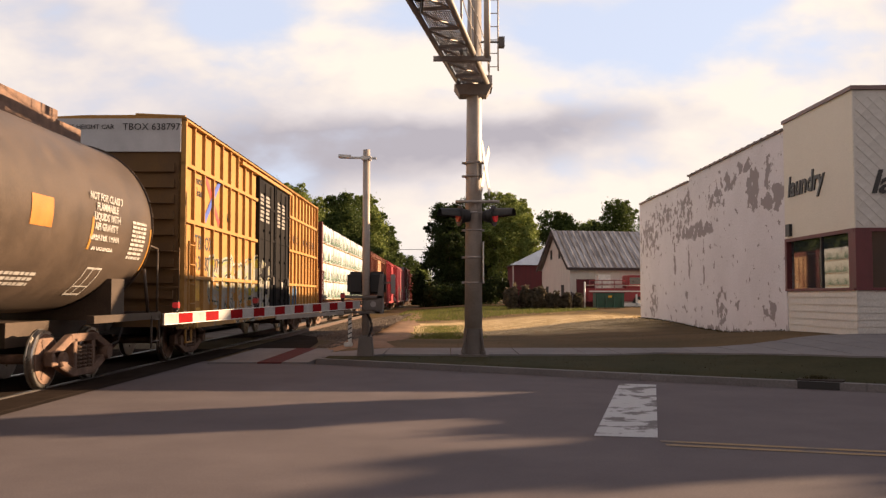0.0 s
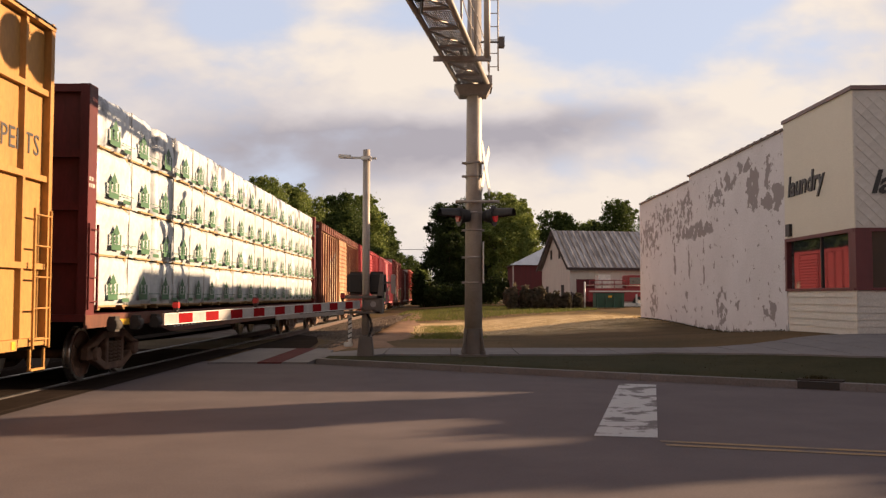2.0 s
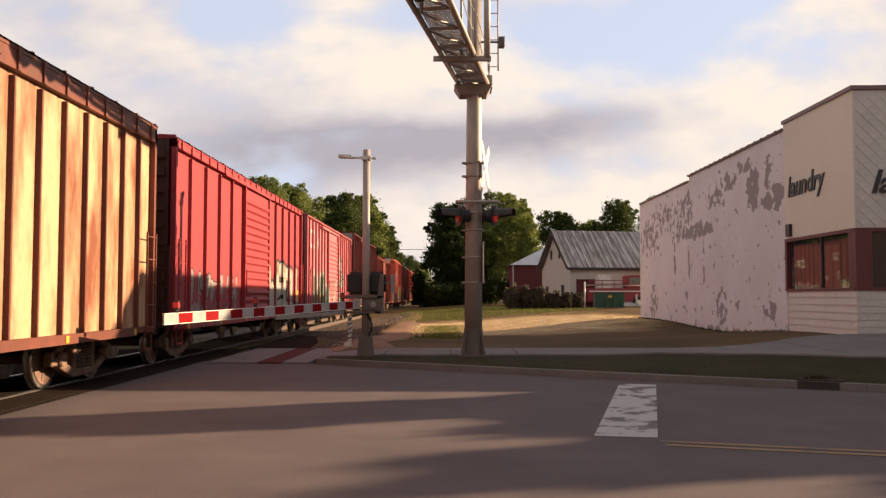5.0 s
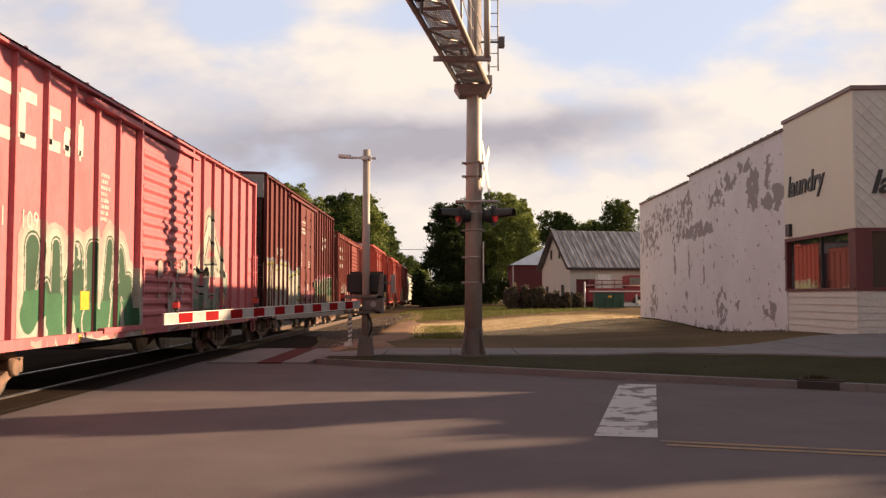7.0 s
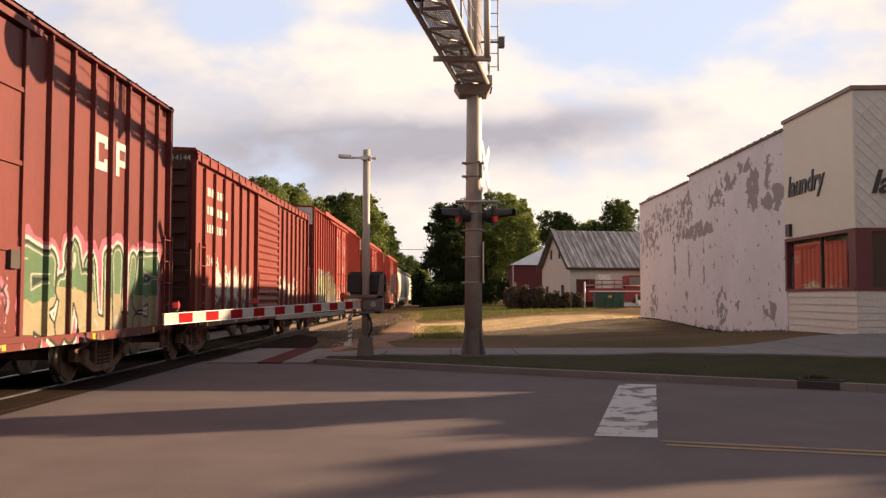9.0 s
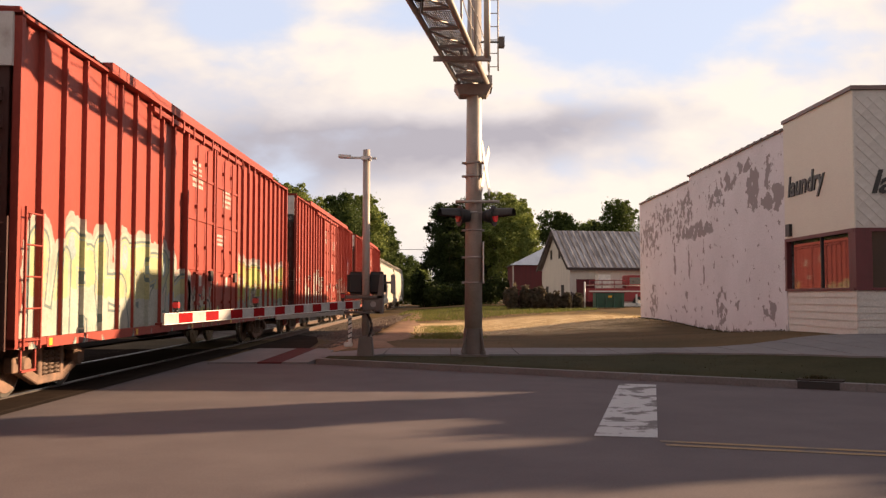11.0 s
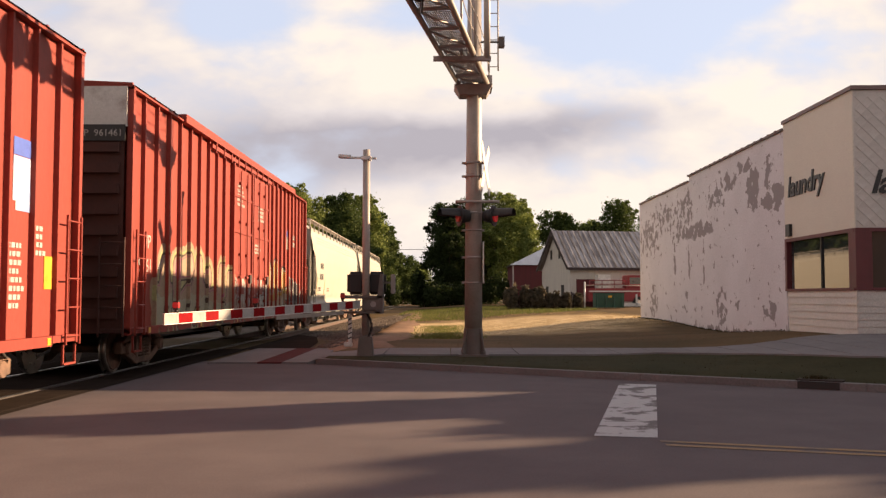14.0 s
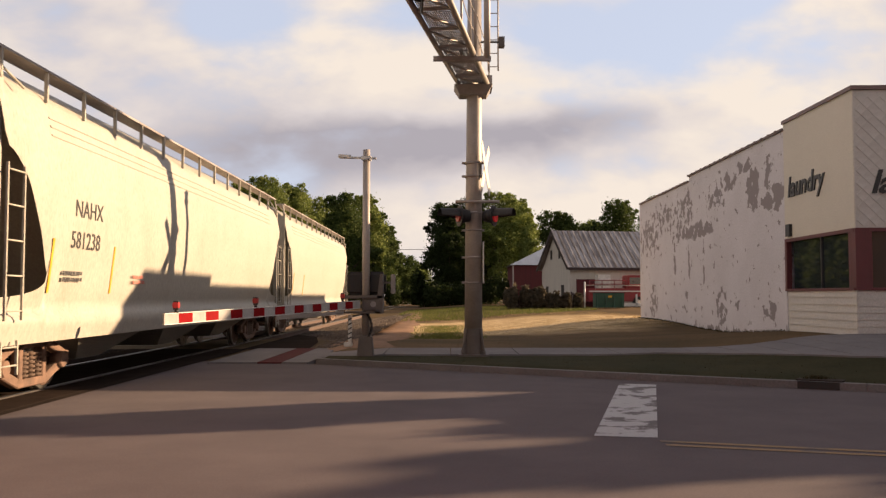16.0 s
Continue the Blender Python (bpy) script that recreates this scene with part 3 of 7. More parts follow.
def paint(name, colour, worn, rust=0.5, graffiti=(), streak=0.3, rough=0.6):
    """Car paint with streaked wear; graffiti: zones (y0, y1, top, colours, scale, seed) sprayed on the lower side."""
    colour, worn = (tuple(0.8 * c for c in k) for k in (colour, worn))
    m = material(name, colour, worn, rough=rough, spec=0.25, scale=1.6, fine=30, bump=0.08, stretch=(1, 1, streak), contrast=(rust - 0.12, rust + 0.1))
    t = m.node_tree
    add, link = nodes_of(t)
    b = t.nodes["Principled BSDF"]
    last = b.inputs["Base Color"].links[0].from_socket
    tc = add("ShaderNodeTexCoord")
    sep = add("ShaderNodeSeparateXYZ")
    link(tc.outputs["Object"], sep.inputs[0])

    def math2(op, a, v):
        n = add("ShaderNodeMath", operation=op)
        link(a, n.inputs[0])
        if isinstance(v, (int, float)):
            n.inputs[1].default_value = v
        else:
            link(v, n.inputs[1])
        return n.outputs[0]
    for y0, y1, top, colours, scale, seed, *extra in graffiti:
        halo, low = (extra + [None, None])[:2]
        cb = add("ShaderNodeCombineXYZ")
        link(math2("ADD", sep.outputs["Y"], seed * 7.3), cb.inputs[0])
        link(math2("MULTIPLY", sep.outputs["Z"], 0.62), cb.inputs[1])
        wob = add("ShaderNodeTexNoise", Scale=1.3, Detail=3.0)
        link(cb.outputs[0], wob.inputs["Vector"])
        # jagged upper outline: letter shoulders of uneven height
        ys = math2("ADD", sep.outputs["Y"], math2("MULTIPLY", wob.outputs["Fac"], 0.7))
        jag = math2("PINGPONG", math2("ADD", math2("MULTIPLY", sep.outputs["Y"], 1.35), math2("MULTIPLY", wob.outputs["Fac"], 2.4)), 0.42)
        depth = math2("SUBTRACT", math2("ADD", jag, top - 0.20), sep.outputs["Z"])
        within = math2("MULTIPLY", math2("GREATER_THAN", ys, y0 + 0.35), math2("LESS_THAN", ys, y1 + 0.35))
        mask = math2("MULTIPLY", within, math2("GREATER_THAN", depth, 0.0))
        rim = math2("LESS_THAN", depth, 0.11)
        ink = math2("MULTIPLY", math2("GREATER_THAN", depth, 0.11), math2("LESS_THAN", depth, 0.155))
        warp = add("ShaderNodeVectorMath", operation="ADD")
        link(cb.outputs[0], warp.inputs[0])
        wv = add("ShaderNodeTexNoise", Scale=2.6, Detail=2.0)
        link(cb.outputs[0], wv.inputs["Vector"])
        link(wv.outputs["Color"], warp.inputs[1])
        edge = add("ShaderNodeTexVoronoi", feature="DISTANCE_TO_EDGE", Scale=scale * 1.25)
        cell = add("ShaderNodeTexVoronoi", feature="F1", Scale=scale * 1.25)
        link(warp.outputs[0], edge.inputs["Vector"])
        link(warp.outputs[0], cell.inputs["Vector"])
        ramp = add("ShaderNodeValToRGB")
        ramp.color_ramp.interpolation = "CONSTANT"
        el = ramp.color_ramp.elements
        while len(el) < len(colours):
            el.new(0.5)
        for k, c in enumerate(colours):
            el[k].position, el[k].color = 0.15 + 0.7 * k / len(colours), (*(0.85 * x for x in c), 1)
        cs = add("ShaderNodeSeparateColor")
        link(cell.outputs["Color"], cs.inputs[0])
        link(cs.outputs[0], ramp.inputs[0])

        def over(factor, under, colour):
            mx = add("ShaderNodeMix", data_type="RGBA")
            link(factor, mx.inputs["Factor"])
            link(under, mx.inputs["A"])
            mx.inputs["B"].default_value = (*colour, 1)
            return mx.outputs["Result"]
        body = ramp.outputs[0]
        if low:
            fl = add("ShaderNodeMapRange", interpolation_type="SMOOTHSTEP")
            fl.inputs["From Min"].default_value, fl.inputs["From Max"].default_value = 1.5, 1.25
            link(math2("ADD", sep.outputs["Z"], math2("MULTIPLY", math2("SUBTRACT", wob.outputs["Fac"], 0.5), 1.2)), fl.inputs["Value"])
            body = over(fl.outputs[0], body, low)
        glint = math2("MULTIPLY", math2("LESS_THAN", edge.outputs["Distance"], 0.09), math2("GREATER_THAN", wv.outputs["Fac"], 0.52))
        body = over(glint, body, (0.40, 0.385, 0.36))
        body = over(math2("LESS_THAN", edge.outputs["Distance"], 0.034), body, (0.03, 0.03, 0.035))
        body = over(ink, body, (0.03, 0.035, 0.03))
        body = over(rim, body, (0.40, 0.39, 0.37))
        side = math2("GREATER_THAN", sep.outputs["X"], 1.38)
        if halo:
            soft = add("ShaderNodeMapRange")
            soft.inputs["From Min"].default_value, soft.inputs["From Max"].default_value = -0.17, -0.03
            link(math2("ADD", depth, math2("MULTIPLY", math2("SUBTRACT", wv.outputs["Fac"], 0.5), 0.5)), soft.inputs["Value"])
            last = over(math2("MULTIPLY", math2("MULTIPLY", within, side), soft.outputs[0]), last, halo)
        m3 = add("ShaderNodeMix", data_type="RGBA")
        fade = add("ShaderNodeMapRange")
        fade.inputs["From Min"].default_value, fade.inputs["From Max"].default_value = 0.36, 0.42
        fade.inputs["To Max"].default_value = 0.93
        fn = add("ShaderNodeTexNoise", Scale=2.5, Detail=5.0)
        link(tc.outputs["Object"], fn.inputs["Vector"])
        link(fn.outputs["Fac"], fade.inputs["Value"])
        link(math2("MULTIPLY", math2("MULTIPLY", mask, side), fade.outputs[0]), m3.inputs["Factor"])
        link(last, m3.inputs["A"])
        link(body, m3.inputs["B"])
        last = m3.outputs["Result"]
    link(last, b.inputs["Base Color"])
    return m


# End walls face away from the sun: grime and that shade, both in colour.
M_END_SHADED = material("shaded_grimy_red_brown_end_paint", (0.085, 0.026, 0.019), (0.05, 0.019, 0.015), rough=0.8, scale=1.5, stretch=(1, 1, 0.4))
M_END_SHADED_TAN = material("shaded_grimy_ochre_end_paint", (0.15, 0.075, 0.02), (0.10, 0.05, 0.017), rough=0.8, scale=1.5, stretch=(1, 1, 0.4))


# -- trucks, shared by all the cars
def truck_meshes():
    R = 0.44
    made = {}
    bm = bmesh.new()
    box(bm, -0.62, 0.62, -0.22, 0.22, 0.42, 0.72)
    rod(bm, (0, 0, 0.6), (0, 0, 0.86), 0.25, n=14)
    made["bolster"] = finish("truck", bm, M_STEEL_DARK)
    # cast side frame: arched top and two triangular windows, from bars
    bm = bmesh.new()
    def bar(a, b, w):
        beam(bm, (0.985, a[0], a[1]), (0.985, b[0], b[1]), w, 0.13, up=(1, 0, 0))
    for a, b, w in (((-1.12, 0.50), (-0.5, 0.74), 0.13), ((-0.52, 0.74), (0.52, 0.74), 0.13), ((0.5, 0.74), (1.12, 0.50), 0.13), ((-1.0, 0.42), (-0.42, 0.20), 0.14),
                    ((0.42, 0.20), (1.0, 0.42), 0.14), ((-0.45, 0.19), (0.45, 0.19), 0.12), ((-0.36, 0.22), (-0.36, 0.74), 0.12), ((0.36, 0.22), (0.36, 0.74), 0.12),
                    ((-1.2, 0.46), (-0.82, 0.46), 0.22), ((0.82, 0.46), (1.2, 0.46), 0.22)):
        bar(a, b, w)
    bmesh.ops.bevel(bm, geom=bm.edges[:], offset=0.015, segments=1, affect="EDGES")
    for y in (-0.89, 0.89):
        rod(bm, (0.93, y, 0.44), (1.11, y, 0.44), 0.13, 0.11, n=14)
    made["side_frame"] = finish("side_frame", bm, M_TRUCK)
    bm = bmesh.new()
    for y in (-0.2, 0.0, 0.2):
        for k in range(6):
            z = 0.27 + 0.06 * k
            rod(bm, (0.985, y, z), (0.985, y, z + 0.035), 0.085, 0.085, n=10)
        rod(bm, (0.985, y, 0.25), (0.985, y, 0.62), 0.06, n=8)
    made["spring_nest"] = finish("spring_nest", bm, M_SPRING)
    bm = bmesh.new()
    rod(bm, (-1.0, 0, 0), (1.0, 0, 0), 0.075, n=12)
    for s in (-1, 1):
        rod(bm, (s * 0.685, 0, 0), (s * 0.715, 0, 0), R + 0.025, n=36, mi=1)
        rod(bm, (s * 0.715, 0, 0), (s * 0.80, 0, 0), R, R - 0.004, n=36, mi=1)
        rod(bm, (s * 0.79, 0, 0), (s * 0.815, 0, 0), R - 0.05, R - 0.06, n=36, mi=0)
        rod(bm, (s * 0.80, 0, 0), (s * 0.86, 0, 0), 0.16, 0.12, n=16, mi=0)
        for k in range(3):
            a = 2 * math.pi * k / 3
            beam(bm, (s * 0.818, 0.17 * math.cos(a), 0.17 * math.sin(a)), (s * 0.818, 0.33 * math.cos(a), 0.33 * math.sin(a)), 0.05, 0.012, up=(1, 0, 0))
    made["wheelset"] = finish("wheelset", bm, [M_TRUCK, M_TREAD])
    made["R"] = R
    return made


TRUCK = truck_meshes()


def add_truck(car, y):
    tr = part("truck", TRUCK["bolster"], None, car)
    tr.location = (0, y, 0)
    for sgn in (1, -1):
        for nm in ("side_frame", "spring_nest"):
            o = part(nm, TRUCK[nm], None, tr)
            o.rotation_euler = (0, 0, 0 if sgn > 0 else math.pi)
    for dy in (-0.89, 0.89):
        w = part("wheelset", TRUCK["wheelset"], None, tr)
        w.location = (0, dy, TRUCK["R"])
        WHEELSETS.append((w, dy))


def coupler(car, y, sgn):
    bm = bmesh.new()
    beam(bm, (0, y - sgn * 0.2, 0.86), (0, y + sgn * 0.45, 0.86), 0.18, 0.16)
    box(bm, -0.16, 0.2, min(y + sgn * 0.4, y + sgn * 0.72), max(y + sgn * 0.4, y + sgn * 0.72), 0.72, 1.0)
    part("coupler", bm, M_STEEL_DARK, car)
    bm = bmesh.new()
    pts = [(0.3, y, 0.75), (0.32, y + sgn * 0.3, 0.5), (0.25, y + sgn * 0.6, 0.42)]
    for a, b in zip(pts[:-1], pts[1:]):
        rod(bm, a, b, 0.025, n=6)
    part("air_hose", bm, M_STEEL_DARK, car)


def underframe_gear(car, L):
    """Brake reservoir, cylinder, rods and cross bearers under the floor."""
    bm = bmesh.new()
    rod(bm, (0.55, -1.9, 0.72), (0.55, -0.5, 0.72), 0.2, n=14)
    part("brake_reservoir", bm, M_STEEL_DARK, car)
    bm = bmesh.new()
    rod(bm, (0.6, 0.6, 0.72), (0.6, 1.2, 0.72), 0.17, n=14)
    rod(bm, (0.6, 1.2, 0.72), (0.5, L - 3.2, 0.66), 0.025, n=6)
    rod(bm, (0.5, -L + 3.2, 0.66), (0.6, 0.6, 0.72), 0.025, n=6)
    part("brake_cylinder", bm, M_STEEL_DARK, car)
    bm = bmesh.new()
    rod(bm, (0.9, -L + 0.3, 0.78), (0.9, L - 0.3, 0.78), 0.025, n=6)
    part("train_pipe", bm, M_STEEL_DARK, car)
    for k in range(5):
        y = (-0.5 + k / 4) * (2 * L - 7.5)
        boxes("cross_bearer", [(-1.4, 1.4, y - 0.06, y + 0.06, 0.78, 1.04)], M_STEEL_DARK, car)


def car_root(name, s0, s1, label, category="freight car"):
    """An Empty on the rail at the middle of a car that reaches from s0 to s1 along the train."""
    ob = thing(name, pose(XC, (s0 + s1) / 2, 0.02), label, category, "cars of the freight train")
    CARS.append((ob, (s0 + s1) / 2))
    return ob


def ladder(car, x, y0, y1, z0, z1, n, mat, name="ladder", end=False):
    """Rungs between two rails; on a side (along y) or, with end, on an end wall (along x)."""
    bm = bmesh.new()
    if not end:
        for y in (y0, y1):
            beam(bm, (x, y, z0), (x, y, z1), 0.03, 0.03)
        for k in range(n):
            z = z0 + 0.12 + (z1 - z0 - 0.2) * k / max(1, n - 1)
            rod(bm, (x, y0, z), (x, y1, z), 0.013, n=6)
    else:
        for xx in (x, x + 0.42):
            beam(bm, (xx, y0, z0), (xx, y0, z1), 0.03, 0.03)
        for k in range(n):
            z = z0 + 0.12 + (z1 - z0 - 0.2) * k / max(1, n - 1)
            rod(bm, (x, y0, z), (x + 0.42, y0, z), 0.013, n=6)
    part(name, bm, mat, car)


def bars(car, y, z, w, h, rows, mat, x=HALF - 0.094, seed=1, label="", name="stencil"):
    """Small unreadable stencilling: short bars of its size and colour."""
    rnd = random.Random(seed)
    bm = bmesh.new()
    for r in range(rows):
        zz = z + h * (rows - 1 - r)
        yy = y
        while yy < y + w * rnd.uniform(0.7, 1.0):
            l = rnd.uniform(0.3, 0.9) * h
            box(bm, x, x + 0.004, yy, yy + l, zz, zz + h * 0.6)
            yy += l + h * 0.25
    tagged(part(name, bm, mat, car, label), kind="stuff")


SIDE_X = pose(0, 0, 0, 90, 0, 90)


def side_text(car, text, y, z, size, mat, x=HALF - 0.094, align="LEFT", thick=0.0, label=""):
    return writing("lettering", text, size, mat, car, Matrix.Translation((x, y, z)) @ SIDE_X, 0.003, align, label, 0.0, thick)


def boxcar(s0, s1, top, mat, label, ribs=9, door=(-1.7, 1.8), door_kind="plug", door_mat=None, belts=(), roof_mat=None, end_mat=None, end_top=None, rib_mat=None,
           truck_in=2.3, fascia=0.0, sill=0.72, deck=1.12, rib_w=0.075, fascia_mat=None, eave=0.0):
    car = car_root("boxcar", s0, s1, label)
    L = (s1 - s0) / 2
    rib_mat, door_mat, roof_mat, end_mat = rib_mat or mat, door_mat or mat, roof_mat or mat, end_mat or M_END_SHADED
    x = HALF - 0.10
    # side sheets, each side in two halves beside the door
    for sx in (1, -1):
        for a, b in ((-L + 0.05, door[0]), (door[1], L - 0.05)):
            boxes("side_sheet", [(min(sx * x, sx * (x - 0.06)), max(sx * x, sx * (x - 0.06)), a, b, sill + 0.12, top - 0.04)], mat, car)
    # ribs
    bm = bmesh.new()
    v = box(bm, 0, 0.072, -rib_w / 2, rib_w / 2, sill + 0.1, top - 0.06 - fascia)
    for k in (1, 2, 5, 6):
        v[k].co.y *= 0.6
    rib_me = finish("rib", bm, rib_mat)
    rib_at = []
    for a, b in ((-L, door[0]), (door[1], L)):
        for k in range(ribs):
            y = a + (b - a) * (k + 1) / (ribs + 1)
            r = part("rib", rib_me, None, car)
            r.location = (x, y, 0)
            rib_at.append(y)
    SIDES[car.name] = (x, rib_at, rib_w, door, 0.114 if door_kind == "slide" else 0.070, sill + 0.13)
    if eave:
        # raised eave over the middle of the car, past the door tracks
        boxes("eave_rail", [(x - 0.1, HALF + 0.06, -L + eave, L - eave, top - 0.10, top + 0.07)], rib_mat, car)
        for k in range(12):
            y = door[0] - 1.9 + (door[1] - door[0] + 3.6) * k / 11
            boxes("eave_clip", [(HALF, HALF + 0.05, y - 0.03, y + 0.03, top - 0.34, top - 0.1)], rib_mat, car)
    for y in (-L + 0.05, L - 0.05):
        boxes("corner_post", [(x - 0.05, HALF, y - 0.05, y + 0.05, sill + 0.02, top - 0.03)], rib_mat, car)
    for z in belts:
        for a, b in ((-L, door[0]), (door[1], L)):
            boxes("belt_rail", [(x, x + 0.075, a, b, z - 0.04, z + 0.04)], rib_mat, car)
    # top and bottom members
    if fascia:
        boxes("fascia", [(x, HALF + 0.0, -L, L, top - fascia, top - 0.02)], fascia_mat or roof_mat, car)
        nst = 22
        for k in range(nst):
            y = -L + 2 * L * (k + 0.5) / nst
            boxes("eave_bracket", [(HALF, HALF + 0.03, y - 0.04, y + 0.04, top - fascia, top - 0.03)], fascia_mat or roof_mat, car)
    bm = bmesh.new()
    box(bm, x - 0.02, HALF + 0.01, -L, L, top - 0.09, top - 0.02)
    box(bm, -HALF - 0.01, -x + 0.02, -L, L, top - 0.09, top - 0.02)
    part("top_chord", bm, rib_mat, car)
    # side sill with the deeper middle
    bm = bmesh.new()
    box(bm, x - 0.02, HALF + 0.005, -L + 0.9, L - 0.9, sill, sill + 0.14)
    box(bm, x - 0.02, HALF + 0.005, -L, -L + 0.88, sill + 0.04, sill + 0.14)
    box(bm, x - 0.02, HALF + 0.005, L - 0.88, L, sill + 0.04, sill + 0.14)
    part("side_sill", bm, rib_mat, car)
    boxes("floor", [(-x + 0.02, x - 0.02, -L + 0.02, L - 0.02, deck - 0.08, deck)], M_STEEL_DARK, car)
    boxes("centre_sill", [(-0.3, 0.3, -L, L, 0.62, deck - 0.08)], M_STEEL_DARK, car)
    # roof: shallow ridge with panel seams
    bm = bmesh.new()
    prof = [(-HALF - 0.01, top - 0.02), (-0.5, top + 0.03), (0.5, top + 0.03), (HALF + 0.01, top - 0.02), (HALF + 0.01, top - 0.05), (-HALF - 0.01, top - 0.05)]
    ra = [bm.verts.new((a, -L - 0.02, b)) for a, b in prof]
    rb = [bm.verts.new((a, L + 0.02, b)) for a, b in prof]
    for i in range(6):
        bm.faces.new((ra[i], ra[(i + 1) % 6], rb[(i + 1) % 6], rb[i]))
    bm.faces.new(ra), bm.faces.new(rb)
    part("roof", bm, roof_mat, car)
    bm = bmesh.new()
    beam(bm, (HALF - 0.02, 0, top - 0.0), (0.5, 0, top + 0.045), 0.06, 0.04)
    seam = finish("roof_seam", bm, roof_mat)
    nse = 16
    for k in range(nse + 1):
        o = part("roof_seam", seam, None, car)
        o.location = (0, -L + 2 * L * k / nse, 0)
    # end walls: horizontal corrugations
    for sgn in (-1, 1):
        bm = bmesh.new()
        ye = sgn * L
        zt = top - (0.78 if end_top else 0.05)
        n = max(5, int((zt - sill - 0.2) / 0.34))
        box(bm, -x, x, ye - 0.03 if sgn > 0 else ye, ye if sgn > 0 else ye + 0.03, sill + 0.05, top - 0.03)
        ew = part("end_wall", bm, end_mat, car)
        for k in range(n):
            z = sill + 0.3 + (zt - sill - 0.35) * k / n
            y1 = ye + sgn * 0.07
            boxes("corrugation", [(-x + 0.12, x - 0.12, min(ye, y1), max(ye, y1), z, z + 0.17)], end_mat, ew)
        if end_top:
            boxes("end_panel", [(-x, x, min(ye, ye + sgn * 0.05), max(ye, ye + sgn * 0.05), top - 0.74, top - 0.05)], end_top, car, "pale panel across the top of the end")
        coupler(car, ye, sgn)
        ladder(car, HALF - 0.5, ye + sgn * 0.12, 0, sill, 2.4, 5, end_mat, "end_ladder", end=True)
    # grab irons and stirrups at the corners of the side
    ladder(car, HALF + 0.05, -L + 0.12, -L + 0.58, sill, 2.55, 5, rib_mat)
    ladder(car, HALF + 0.05, L - 0.58, L - 0.12, sill, 2.55, 5, rib_mat)
    for y in (-L + 0.35, L - 0.35):
        bm = bmesh.new()
        beam(bm, (HALF, y - 0.2, sill), (HALF, y - 0.2, 0.45), 0.03, 0.03)
        beam(bm, (HALF, y + 0.2, sill), (HALF, y + 0.2, 0.45), 0.03, 0.03)
        beam(bm, (HALF, y - 0.2, 0.45), (HALF, y + 0.2, 0.45), 0.05, 0.03)
        part("stirrup", bm, rib_mat, car)
    # doors
    d0, d1 = door
    leaves = [(d0, d1)] if door_kind != "double" else [(d0, (d0 + d1) / 2 - 0.02), ((d0 + d1) / 2 + 0.02, d1)]
    for a, b in leaves:
        proud = 0.065
        dr = boxes("door", [(x - 0.03, x + proud, a + 0.03, b - 0.03, sill + 0.16, top - 0.30)], door_mat, car)
        bm = bmesh.new()
        if door_kind == "slide":
            nz = 15
            for k in range(nz):
                z = sill + 0.3 + (top - sill - 0.8) * k / nz
                v = box(bm, x + proud, x + proud + 0.045, a + 0.15, b - 0.15, z, z + 0.15)
                for c, up_ in ((1, 0.05), (2, 0.05), (5, -0.045), (6, -0.045)):
                    v[c].co.z += up_
        else:
            for z in (sill + 1.25, (sill + top) / 2 + 0.15, top - 1.1):
                box(bm, x + proud, x + proud + 0.03, a + 0.05, b - 0.05, z, z + 0.06)
        part("door_corrugation", bm, door_mat, dr)
        for y in ((a + 0.08), (b - 0.08)):
            boxes("door_post", [(x, HALF + 0.01, y - 0.045, y + 0.045, sill + 0.1, top - 0.1)], door_mat, dr)
        if door_kind != "slide":
            for y in (a + (b - a) * 0.33, a + (b - a) * 0.67):
                bm = bmesh.new()
                rod(bm, (HALF + 0.01, y, sill + 0.2), (HALF + 0.01, y, top - 0.4), 0.02, n=6)
                beam(bm, (HALF + 0.01, y - 0.1, 1.9), (HALF + 0.01, y + 0.1, 1.9), 0.05, 0.05)
                part("locking_bar", bm, door_mat, dr)
                for z in (sill + 0.5, 2.45, 3.3, top - 0.75):
                    boxes("bar_guide", [(x + proud, HALF + 0.03, y - 0.05, y + 0.05, z, z + 0.07)], door_mat, dr)
            ym = a + (b - a) * 0.5
            boxes("lever_plate", [(x + proud, x + proud + 0.02, ym - 0.16, ym + 0.16, 1.45, 2.3)], door_mat, dr)
            boxes("door_notice", [(x + proud + 0.022, x + proud + 0.026, ym - 0.10, ym + 0.08, 1.62, 1.86)], M_STENCIL, dr)
            boxes("lock_box", [(x + proud, x + proud + 0.06, b - 0.42, b - 0.18, 1.75, 1.98)], M_STEEL_DARK, dr)
        else:
            bm = bmesh.new()
            beam(bm, (HALF + 0.01, a + 0.2, 1.4), (HALF + 0.01, a + 0.2, 2.1), 0.05, 0.04)
            part("door_latch", bm, door_mat, dr)
    boxes("door_track", [(x, HALF + 0.03, d0 - 2.2, d1 + 0.3, top - 0.26, top - 0.17)], rib_mat, car)
    boxes("door_track", [(x, HALF + 0.03, d0 - 1.6, d1 + 0.2, sill + 0.10, sill + 0.18)], rib_mat, car)
    for y in (-L + truck_in, L - truck_in):
        add_truck(car, y)
    underframe_gear(car, L)
    # small pale tape squares along the sill
    bm = bmesh.new()
    box(bm, HALF + 0.008, HALF + 0.012, -0.05, 0.05, sill + 0.02, sill + 0.12)
    tape = finish("reflector", bm, M_YELLOW_TAPE)
    for k in range(6):
        o = part("reflector", tape, None, car)
        o.location = (0, -L + 1.0 + (2 * L - 2) * k / 5, 0)
    return car, L


